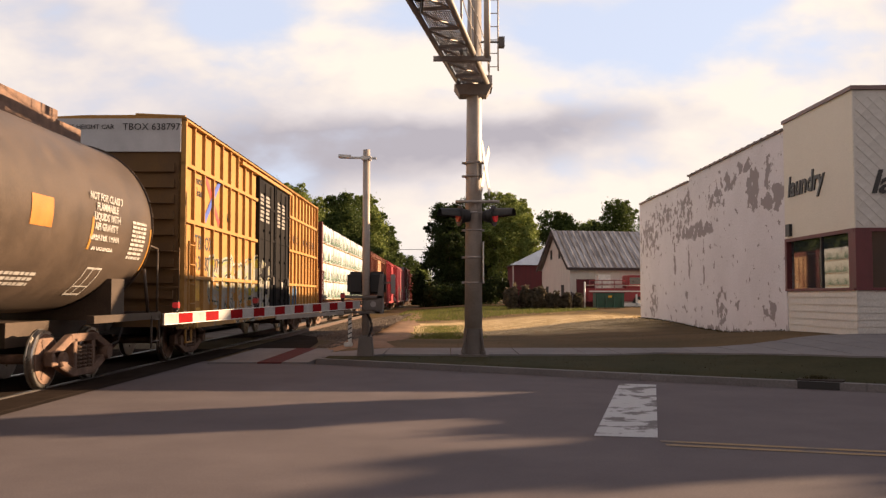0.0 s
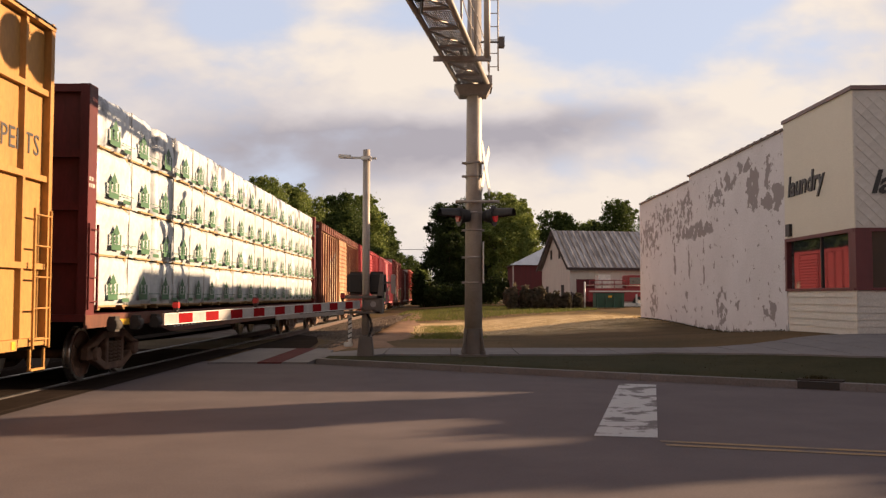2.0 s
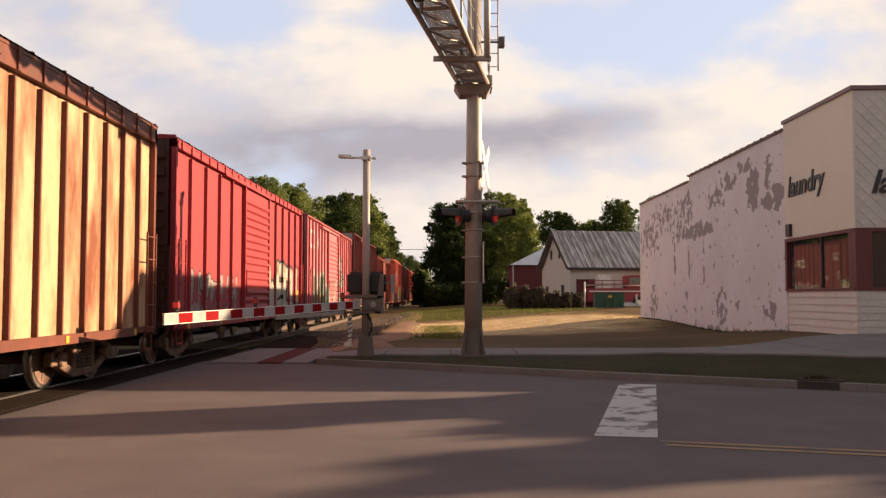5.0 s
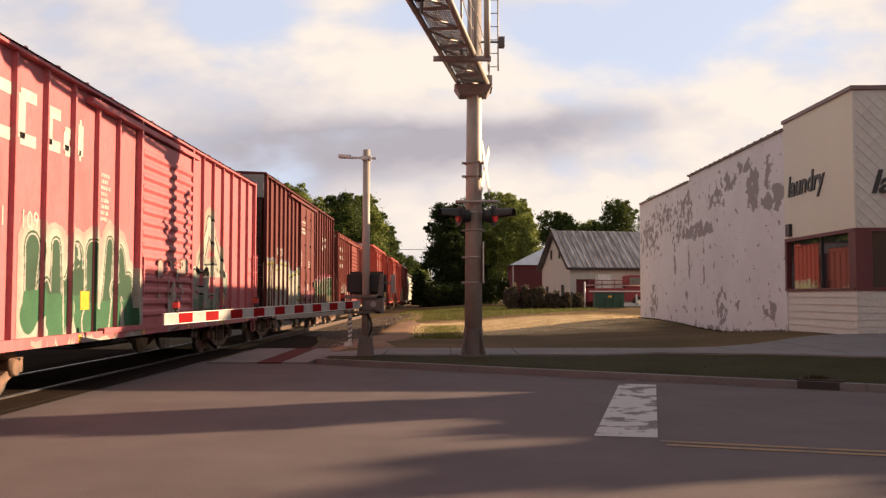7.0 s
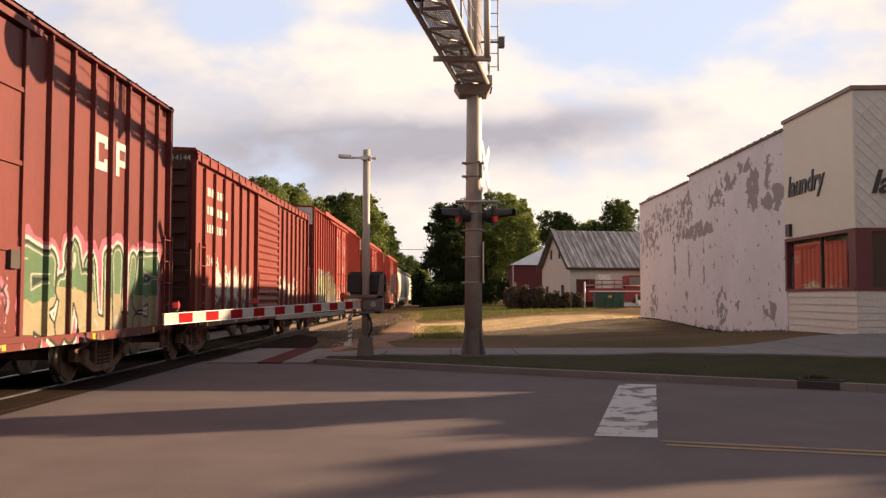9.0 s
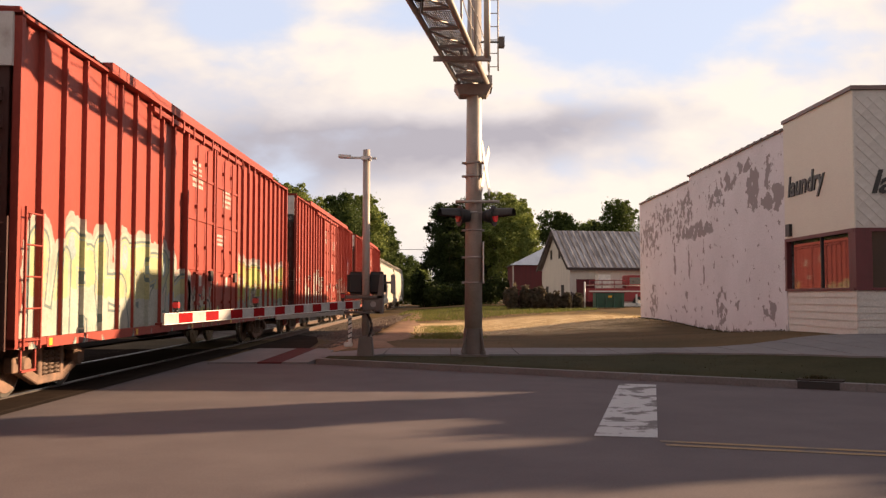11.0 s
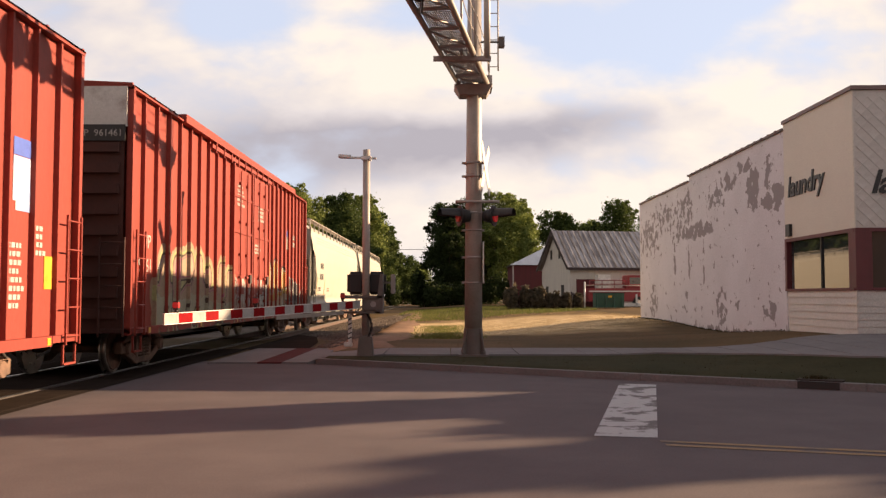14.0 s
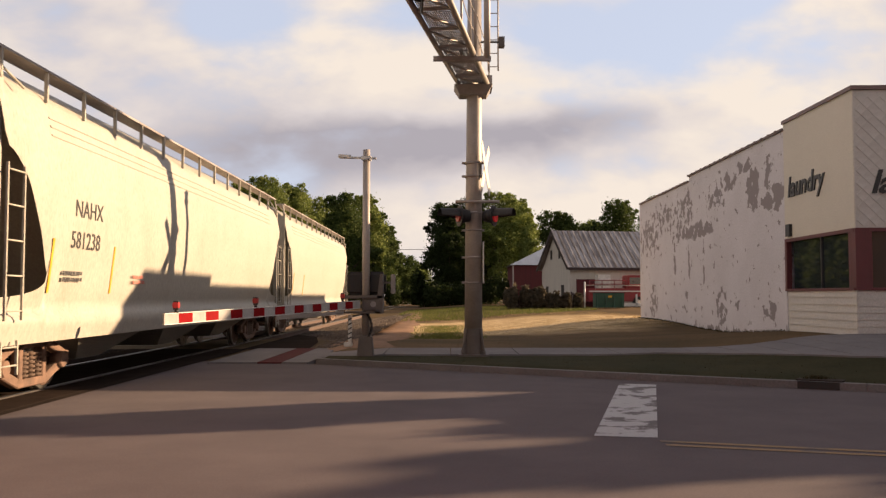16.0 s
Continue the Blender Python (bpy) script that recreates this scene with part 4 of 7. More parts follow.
G_WHITE, G_GREY, G_GREEN, G_PINK, G_YEL, G_BLUE, G_BLACK, G_ORANGE = ((0.46, 0.45, 0.42), (0.16, 0.16, 0.17), (0.06, 0.17, 0.075), (0.42, 0.14, 0.22), (0.46, 0.41, 0.08),
                                                                       (0.06, 0.18, 0.36), (0.03, 0.03, 0.03), (0.46, 0.19, 0.04))


GLYPHS = ("6 0 2 8 5 3", "6 0 2 5 3 8", "2 0 3 5 8 6", "0 6 8 2", "6 1 8 5 3", "0 3 6 8 5 3", "2 0 6 8 5 4", "0 6 4 8 2", "0 2 4 6 8", "6 0 4 2 8")


def spray(car, y0, y1, z1, letters, seed, fill, fill2=None, ink=(0.03, 0.03, 0.032), edge=None, halo=None, accent=None, z0=0.72, fat=0.17, label="spray-painted graffiti letters", wear=0.0, glyph=""):
    """Bubble letters sprayed over side, ribs and doors: a thin layer that follows the relief of the car."""
    x, rib_at, rib_w, door, door_out, foot = SIDES[car.name]
    rs = np.random.RandomState(seed)
    cuts = set(np.round(np.arange(y0 - 0.3, y1 + 0.3, 0.018), 4).tolist())
    for r in rib_at:
        cuts |= {round(r + d, 4) for d in (-rib_w / 2 - 0.004, -rib_w * 0.3, rib_w * 0.3, rib_w / 2 + 0.004)}
    cuts = np.array(sorted(c for c in cuts if y0 - 0.3 <= c <= y1 + 0.3))
    yc = (cuts[1:] + cuts[:-1]) / 2
    zs = np.arange(z0, z1 + 0.35, 0.012)
    Y, Z = np.meshgrid(yc, zs, indexing="ij")

    def patches(size):
        """Smooth random field of about this grain, from -1 to 1."""
        g = rs.uniform(-1, 1, (int((y1 - y0 + 1) / size) + 3, int((z1 - z0 + 1) / size) + 3))
        fy, fz = (Y - Y.min()) / size, (Z - Z.min()) / size
        iy, iz = fy.astype(int), fz.astype(int)
        ty, tz = fy - iy, fz - iz
        ty, tz = ty * ty * (3 - 2 * ty), tz * tz * (3 - 2 * tz)
        return (g[iy, iz] * (1 - ty) + g[iy + 1, iz] * ty) * (1 - tz) + (g[iy, iz + 1] * (1 - ty) + g[iy + 1, iz + 1] * ty) * tz
    wob = 0.5 * patches(0.5) + 0.3 * patches(0.22) + 0.2 * patches(0.09)
    tone = np.full(Y.shape, -1)
    near = np.full(Y.shape, 9.0)
    step = (y1 - y0) / letters
    h = z1 - z0
    for k in rs.permutation(letters):
        tall = h * rs.uniform(0.82, 1.0)
        lean = rs.uniform(-0.12, 0.2)
        path = [int(c) for c in (glyph or GLYPHS[rs.randint(len(GLYPHS))]).split()]
        rad = 0.86 * fat * step * rs.uniform(0.9, 1.15)
        pts = []
        for c in path:
            col, row = c % 3, c // 3
            zz = z0 + 0.06 + rad * 0.6 + (tall - 0.08 - 1.6 * rad) * (2 - row) / 2 + rs.normal(0, 0.05) * h
            pts.append((y0 + step * (k + 0.5 + (col - 1) * 0.36 + rs.normal(0, 0.05)) + lean * (zz - z0 - h / 2), zz))
        d = np.full(Y.shape, 9.0)
        for (ya, za), (yb, zb) in zip(pts[:-1], pts[1:]):
            ll = (yb - ya) ** 2 + (zb - za) ** 2 + 1e-6
            t = np.clip(((Y - ya) * (yb - ya) + (Z - za) * (zb - za)) / ll, 0, 1)
            d = np.minimum(d, np.hypot(Y - ya - t * (yb - ya), Z - za - t * (zb - za)) - rad * (1.15 - 0.35 * t))
        d = d + wob * 0.022
        near = np.minimum(near, d)
        split = z0 + h * rs.uniform(0.32, 0.5) + 0.12 * wob
        inside = d < 0
        tone = np.where(inside, np.where((Z < split) & (fill2 is not None), 1, 0), tone)
        tone = np.where(inside & (d > -0.055) & (d < -0.03) & (Z > split), 4 if accent else 0, tone)
        if accent:
            spot = np.hypot(Y - pts[1][0], (Z - pts[1][1]) * 0.7) < 0.3 * rad * 2
            tone = np.where(inside & spot & (wob > 0), 4, tone)
        tone = np.where((d >= 0) & (d < 0.045), 2, tone)
        if edge:
            tone = np.where((d >= 0.045) & (d < 0.10) & (tone < 0), 3, tone)
    if halo:
        tone = np.where((tone < 0) & (near + 0.10 * wob < 0.20), 5, tone)
    if wear:
        tone = np.where(0.5 * patches(0.6) + 0.35 * patches(0.16) + 0.25 * patches(0.05) > 0.42 - wear, -1, tone)
    tone = np.where((Z < z0) | (Z > zs[-1] - 0.02), -1, tone)

    def relief(y):
        out = x + 0.005
        if door[0] < y < door[1]:
            out = x + door_out
        for r in rib_at:
            a = abs(y - r)
            if a < rib_w / 2 + 0.004:
                out = max(out, x + 0.078 if a <= rib_w * 0.3 + 1e-4 else x + 0.012)
        return out
    xe = [relief(y) for y in cuts]
    verts, faces, slots = [], [], []
    for i in range(len(yc)):
        col = tone[i]
        j = 0
        while j < len(zs):
            m = col[j]
            e = j
            while e < len(zs) and col[e] == m:
                e += 1
            if m >= 0:
                n = len(verts)
                za, zb = zs[j], zs[min(e, len(zs) - 1)]
                # the foot of the side steps out at the sill
                pa = (xe[i], xe[i + 1]) if zb > foot else (HALF + 0.009, HALF + 0.009)
                verts += [(pa[0], cuts[i], za), (pa[1], cuts[i + 1], za), (pa[1], cuts[i + 1], zb), (pa[0], cuts[i], zb)]
                faces.append((n, n + 1, n + 2, n + 3))
                slots.append(int(m))
            j = e
    me = bpy.data.meshes.new("graffiti")
    me.from_pydata(verts, [], faces)
    for c in (fill, fill2 or fill, ink, edge or fill, accent or fill, halo or fill):
        me.materials.append(spray_paint(tuple(c)))
    me.polygons.foreach_set("material_index", slots)
    return tagged(part("graffiti", me, None, car, label), kind="stuff")


@functools.lru_cache(maxsize=None)
def spray_paint(colour):
    colour = tuple(0.84 * c for c in colour)
    return material("spray_paint", colour, tuple(0.72 * c for c in colour), rough=0.6, spec=0.2, scale=2.2, fine=26, bump=0.06)


def tank_car(s0, s1):
    """Dark grey-brown tank car with stencilled warnings."""
    m = paint("grey_brown_tank_paint", (0.105, 0.075, 0.056), (0.076, 0.055, 0.042), rust=0.5, streak=1.0, rough=0.5)
    car = car_root("tank_car", s0, s1, "grey-brown tank car with white stencils and yellow tape")
    L = (s1 - s0) / 2
    R, zc, e = 1.52, 2.66, L - 0.62
    bm = bmesh.new()
    rings = [(-e - 0.78, 0.02), (-e - 0.74, 0.5), (-e - 0.6, 0.98), (-e - 0.38, 1.3), (-e - 0.15, 1.47), (-e, R), (0, R), (e, R), (e + 0.15, 1.47), (e + 0.38, 1.3), (e + 0.6, 0.98), (e + 0.74, 0.5), (e + 0.78, 0.02)]
    prev = None
    n = 56
    for y, r in rings:
        ring = [bm.verts.new((r * math.cos(2 * math.pi * k / n), y, zc + r * math.sin(2 * math.pi * k / n))) for k in range(n)]
        if prev:
            for k in range(n):
                f = bm.faces.new((prev[k], prev[(k + 1) % n], ring[(k + 1) % n], ring[k]))
                f.smooth = True
        prev = ring
    part("tank_shell", bm, m, car)
    # seams round the jacket
    for y in (e - 0.02, -2.0, -e):
        bm = bmesh.new()
        for k in range(48):
            a, b = 2 * math.pi * k / 48, 2 * math.pi * (k + 1) / 48
            beam(bm, (1.525 * math.cos(a), y, zc + 1.525 * math.sin(a)), (1.525 * math.cos(b), y, zc + 1.525 * math.sin(b)), 0.06, 0.012, up=(0, 1, 0))
        part("jacket_band", bm, m, car)
    bm = bmesh.new()
    box(bm, -0.55, 0.55, e - 6.0, e - 0.9, zc + R - 0.1, zc + R + 0.12)
    box(bm, -0.4, 0.4, e - 4.8, e - 1.5, zc + R + 0.12, zc + R + 0.34)
    part("top_housing", bm, M_TRUCK, car, "rust-brown housing on the tank top")
    # end sills, deck plates, bolster saddles
    for sgn in (1, -1):
        boxes("end_sill", [(-1.5, 1.5, min(sgn * (L - 0.15), sgn * L), max(sgn * (L - 0.15), sgn * L), 0.98, 1.12), (-0.35, 0.35, min(sgn * (e - 3), sgn * L), max(sgn * (e - 3), sgn * L), 0.62, 1.0)], m, car)
        boxes("side_sill", [(1.40, 1.52, min(sgn * (e - 2.6), sgn * L), max(sgn * (e - 2.6), sgn * L), 0.98, 1.10)], m, car)
        bm = bmesh.new()
        y = sgn * (e - 0.9)
        v = box(bm, -1.25, 1.25, y - 0.3, y + 0.3, 1.0, 1.7)
        part("saddle", bm, m, car)
        bm = bmesh.new()
        ye = sgn * (L - 0.05)
        rod(bm, (1.45, ye, 1.1), (1.45, ye, 2.3), 0.018, n=6)
        rod(bm, (1.45, ye, 2.3), (1.25, ye - sgn * 0.3, 2.4), 0.018, n=6)
        rod(bm, (1.45, ye - sgn * 0.5, 1.1), (1.40, ye - sgn * 0.6, 1.9), 0.03, n=6)
        part("handrail", bm, m, car)
        ladder(car, 1.52, *sorted((sgn * (L - 0.55), sgn * (L - 0.12))), 0.45, 1.05, 2, m, "stirrup")
        coupler(car, sgn * L, sgn)
        add_truck(car, sgn * (e - 1.75))
    # markings wrapped on the shell
    def wrapped(name, y0, y1, z0, z1, mat, label="", n=8):
        bm = bmesh.new()
        for k in range(n):
            za, zb = z0 + (z1 - z0) * k / n, z0 + (z1 - z0) * (k + 1) / n
            xa, xb = (math.sqrt(max(0.01, (R + 0.008) ** 2 - (z - zc) ** 2)) for z in (za, zb))
            bm.faces.new([bm.verts.new(p) for p in ((xa, y0, za), (xa, y1, za), (xb, y1, zb), (xb, y0, zb))])
        part(name, bm, mat, car, label)
    amber = material("amber_reflective_tape", (0.42, 0.20, 0.03), rough=0.5, scale=6)
    wrapped("amber_stripe", e - 0.10, e - 0.03, 1.78, 2.62, amber, "amber vertical stripe")
    wrapped("amber_stripe", e - 2.75, e - 2.67, 2.12, 2.62, amber, "amber vertical stripe")
    wrapped("orange_placard", e - 4.75, e - 4.1, 2.35, 2.76, material("orange_placard", (0.45, 0.17, 0.025), rough=0.5), "orange square placard with unreadable bars")
    for k, line in enumerate(("NOT FOR CLASS 3", "FLAMMABLE", "LIQUIDS WITH", "API GRAVITY", "GREATER THAN", "50 DEGREES")):
        z = 2.90 - 0.155 * k
        xx = math.sqrt(R * R - (z - zc) ** 2) + 0.015
        side_text(car, line, e - 2.15, z, 0.165, M_STENCIL, x=xx, align="CENTER", thick=0.004)
    rnd = random.Random(4)
    for y0, y1, z0, rows, h in ((e - 1.0, e - 0.32, 2.05, 9, 0.075), (e - 4.9, e - 3.9, 1.55, 3, 0.07)):
        for r in range(rows):
            yy = y0
            while yy < y1:
                l = rnd.uniform(0.05, 0.22)
                wrapped("stencil", yy, min(y1, yy + l), z0 + r * h, z0 + r * h + h * 0.6, M_STENCIL, n=1)
                yy += l + 0.03
    for y0, y1, z0, z1 in ((e - 2.35, e - 1.75, 1.42, 1.45), (e - 2.35, e - 1.75, 1.83, 1.86), (e - 2.35, e - 2.32, 1.42, 1.86), (e - 1.78, e - 1.75, 1.42, 1.86), (e - 2.1, e - 2.07, 1.45, 1.83), (e - 2.35, e - 1.75, 1.55, 1.57)):
        wrapped("stencil_box", y0, y1, z0, z1, M_STENCIL, n=3)
    return car


def bulkhead_flat(s0, s1):
    """Bulkhead flat car; its wrapped lumber packs are things of their own."""
    m = paint("maroon_flat_car_paint", (0.15, 0.022, 0.024), (0.10, 0.020, 0.020), rust=0.5)
    car = car_root("bulkhead_flat_car", s0, s1, "maroon bulkhead flat car carrying wrapped lumber")
    L = (s1 - s0) / 2
    boxes("deck", [(-HALF, HALF, -L, L, 1.02, 1.13)], m, car)
    boxes("centre_sill", [(-0.3, 0.3, -L, L, 0.55, 1.02)], M_STEEL_DARK, car)
    bm = bmesh.new()
    v = [bm.verts.new((HALF - 0.02 + dx, y, z)) for dx in (0, 0.03) for y, z in ((-L, 0.92), (-L + 3, 0.92), (-L + 4.2, 0.72), (L - 4.2, 0.72), (L - 3, 0.92), (L, 0.92), (L, 1.12), (-L, 1.12))]
    bm.faces.new(v[:8]), bm.faces.new(v[8:])
    for i in range(8):
        bm.faces.new((v[i], v[(i + 1) % 8], v[8 + (i + 1) % 8], v[8 + i]))
    part("side_sill", bm, paint("grimy_brown_sill_paint", (0.19, 0.070, 0.042), (0.11, 0.045, 0.030), rust=0.5), car)
    bm = bmesh.new()
    box(bm, 0, 0.12, -0.09, 0.09, 0.84, 1.08)
    rod(bm, (0.06, -0.13, 0.95), (0.06, 0.13, 0.95), 0.10, n=12)
    me = finish("winch", bm, M_STEEL_DARK)
    for k in range(22):
        o = part("winch", me, None, car)
        o.location = (HALF, -L + 1.0 + (2 * L - 2) * k / 21, 0)
    for k in range(7):
        y = -L + 1.6 + (2 * L - 3.2) * k / 6
        boxes("reflector", [(HALF + 0.012, HALF + 0.016, y - 0.22, y + 0.22, 0.93, 1.03)], M_YELLOW_TAPE, car, "yellow reflective tape")
    for k in range(9):
        # unreadable car number on the sill, in plain bars
        y = -L + 4.3 + 0.24 * k
        boxes("number_bar", [(HALF + 0.012, HALF + 0.016, y, y + 0.15, 0.80, 1.0)], M_STENCIL, car)
    for sgn in (-1, 1):
        y0 = sgn * (L - 0.02)
        y1 = sgn * (L - 0.34)
        a, b = min(y0, y1), max(y0, y1)
        bm = bmesh.new()
        box(bm, -HALF + 0.05, HALF - 0.05, (a + b) / 2 - 0.05, (a + b) / 2 + 0.05, 1.13, 4.58)
        bh = part("bulkhead", bm, m, car, "tall maroon bulkhead")
        for x in (-HALF, -0.6, 0.4, HALF - 0.14):
            boxes("post", [(x, x + 0.14, a, b, 1.13, 4.62)], m, bh)
        for z in (1.9, 2.7, 3.5, 4.5):
            boxes("rail", [(-HALF + 0.1, HALF - 0.1, a + 0.02, b - 0.02, z, z + 0.12)], m, bh)
        coupler(car, sgn * L, sgn)
        add_truck(car, sgn * (L - 2.6))
        ladder(car, HALF + 0.03, *sorted((sgn * (L - 0.03), sgn * (L - 0.36))), 1.2, 2.5, 4, m)
    bars(car, -L + 0.05, 3.05, 0.2, 0.1, 2, M_STENCIL, x=HALF + 0.002, seed=3)
    # wrapped packs
    wrap = material("white_lumber_wrap", (0.50, 0.53, 0.545), (0.43, 0.465, 0.485), rough=0.45, scale=1.4, fine=9, bump=0.5)
    # dark blotches put the shade of crumpled folds into the top wrap's colour
    wrap_top = material("fold_shaded_lumber_wrap", (0.50, 0.53, 0.56), (0.13, 0.14, 0.165), rough=0.4, scale=2.2, fine=9, bump=0.6, contrast=(0.40, 0.50), stretch=(1, 1, 0.6))
    green = material("green_printed_emblem", (0.032, 0.125, 0.052), rough=0.6, scale=5)
    wood = material("lumber_bearers", (0.42, 0.27, 0.12), rough=0.85, scale=3)
    bm = bmesh.new()

    def poly(pts):
        bm.faces.new([bm.verts.new((0.0, a, b)) for a, b in pts])
    # printed mark: a green conifer inside a house-shaped frame on a solid base
    poly([(0.0, 0.05), (0.24, 0.05), (0.24, 0.15), (0.0, 0.15)])
    poly([(0.0, 0.152), (0.045, 0.152), (0.045, 0.33), (0.0, 0.33)])
    poly([(0.195, 0.152), (0.24, 0.152), (0.24, 0.33), (0.195, 0.33)])
    poly([(0.06, 0.165), (0.18, 0.165), (0.145, 0.24), (0.175, 0.24), (0.14, 0.31), (0.20, 0.345), (0.12, 0.50), (0.04, 0.345), (0.10, 0.31), (0.065, 0.24), (0.095, 0.24)])
    emblem = finish("emblem", bm, green)
    bm = bmesh.new()
    poly([(0.0, 0.0), (0.26, 0.0), (0.26, 0.065), (0.0, 0.065)])
    for k in range(5):
        poly([(0.02 + 0.1 * k - 0.1, 0.13), (0.085 + 0.1 * k - 0.1, 0.13), (0.085 + 0.1 * k - 0.1, 0.15), (0.02 + 0.1 * k - 0.1, 0.15)])
    caption = finish("caption", bm, green)
    y0, y1 = -L + 0.42, L - 0.42
    zs = (1.22, 2.03, 2.86, 3.72, 4.56)
    rnd = random.Random(11)
    short, long_ = 0.127, 0.2063
    a = y0
    for st in range(6):
        b = a + (y1 - y0) * (short if st % 2 == 0 else long_)
        for tier in range(4):
            z0, z1 = zs[tier] + 0.035, zs[tier + 1] + 0.005
            yc = (a + b) / 2
            pk = thing("lumber_pack", pose(XC, (s0 + s1) / 2 + yc, z0 + 0.02), "lumber pack in crumpled grey and white plastic, fold shade in its colour" if tier == 3 else "lumber pack wrapped in white plastic with green emblems", "lumber pack", "lumber packs on the flat car")
            LOADS.append((pk, (s0 + s1) / 2 + yc, z0 + 0.02))
            h = (b - a) / 2 - 0.02
            ne = 2 if st % 2 == 0 else 4
            shift = rnd.uniform(-0.1, 0.1)
            marks = [-h + 2 * h * (k + 0.5) / ne + shift + rnd.uniform(-0.05, 0.05) for k in range(ne)]
            folds = [-h + 2 * h * k / ne + shift + rnd.uniform(-0.12, 0.12) for k in range(1, ne)]
            bm = bmesh.new()
            nz = 8
            off = rnd.uniform(0, 50)
            cols = sorted([-h, h] + [-h + 2 * h * i / 30 for i in range(1, 30)] + [s * (h - d) for s in (-1, 1) for d in (0.03, 0.07, 0.12, 0.17)] + [f + d for f in folds for d in (-0.03, 0.0, 0.03)])

            def wv(y, z, s):
                return 0.022 * noise.noise((y * 1.6 + off, z * 2.2, s)) + 0.020 * noise.noise((y * 7 + off, z * 5, s + 9))
            hh = z1 - z0
            grid = []
            for y in cols:
                row = []
                d_end = h - abs(y)
                tuck = 0.13 * max(0.0, 1 - d_end / (0.17 + 0.10 * noise.noise((off, y, 3)))) ** 1.5
                crease = 0.030 * max(max(0.0, 1 - abs(y - f) / 0.035) for f in folds)
                for j in range(nz + 1):
                    z = hh * j / nz
                    sway = 0.08 * noise.noise((z * 2.3 + off, y, 5)) * (1 - min(1.0, d_end / 0.4))
                    xx = HALF - 0.06 + wv(y, z, 1) - (0.035 if j in (0, nz) else 0) - tuck - crease - abs(sway)
                    row.append((xx, y, z + ((0.022 * noise.noise((y * 3 + off, 5, 2)) - crease) if j == nz else 0.018 * noise.noise((y * 4 + off, 8, 2)) if j == 0 else 0)))
                for k in range(1, 4):
                    row.append((HALF - 0.07 - 2 * (HALF - 0.07) * k / 3, y, hh + 0.03 * noise.noise((y * 2 + off, k, 7))))
                row.append((-HALF + 0.07, y, 0))
                grid.append([bm.verts.new(p) for p in row])
            for g0, g1 in zip(grid[:-1], grid[1:]):
                for j in range(len(g0) - 1):
                    f = bm.faces.new((g0[j], g1[j], g1[j + 1], g0[j + 1]))
                    f.smooth = True
            bm.faces.new(grid[0]), bm.faces.new(grid[-1])
            part("wrap", bm, wrap_top if tier == 3 else wrap, pk)
            for k in range(3 if ne == 2 else 5):
                y = -h + 0.3 + (2 * h - 0.6) * k / (2 if ne == 2 else 4)
                boxes("bearer", [(-HALF + 0.1, HALF - 0.09, y - 0.05, y + 0.05, -0.07, -0.004)], wood, pk)
            bm = bmesh.new()
            yy = -h + 0.1
            while yy < h - 0.3:
                ln = rnd.uniform(0.4, 1.1)
                z = rnd.uniform(-0.012, 0.006)
                box(bm, HALF - 0.10, HALF - 0.045 + rnd.uniform(-0.02, 0.015), yy, min(h - 0.1, yy + ln), z - 0.016, z + 0.012)
                yy += ln + rnd.uniform(0.0, 0.5)
            tagged(part("board_edge", bm, wood, pk, "bare wooden board edges below the wrap"), kind="stuff")
            for k, y in enumerate(marks):
                e = part("emblem", emblem, None, pk)
                e.location, e.scale = (HALF - 0.004, y - 0.24, 0.04), (1, 1.8, 0.95)
                c = part("caption", caption, None, pk)
                c.location, c.scale = (HALF - 0.004, y + 0.38, 0.05), (1, 1.3, 1)
            for f in folds:
                boxes("strap", [(HALF - 0.06, HALF - 0.045, f + 0.05, f + 0.066, 0, hh)], M_STENCIL, pk)
        a = b
    return car


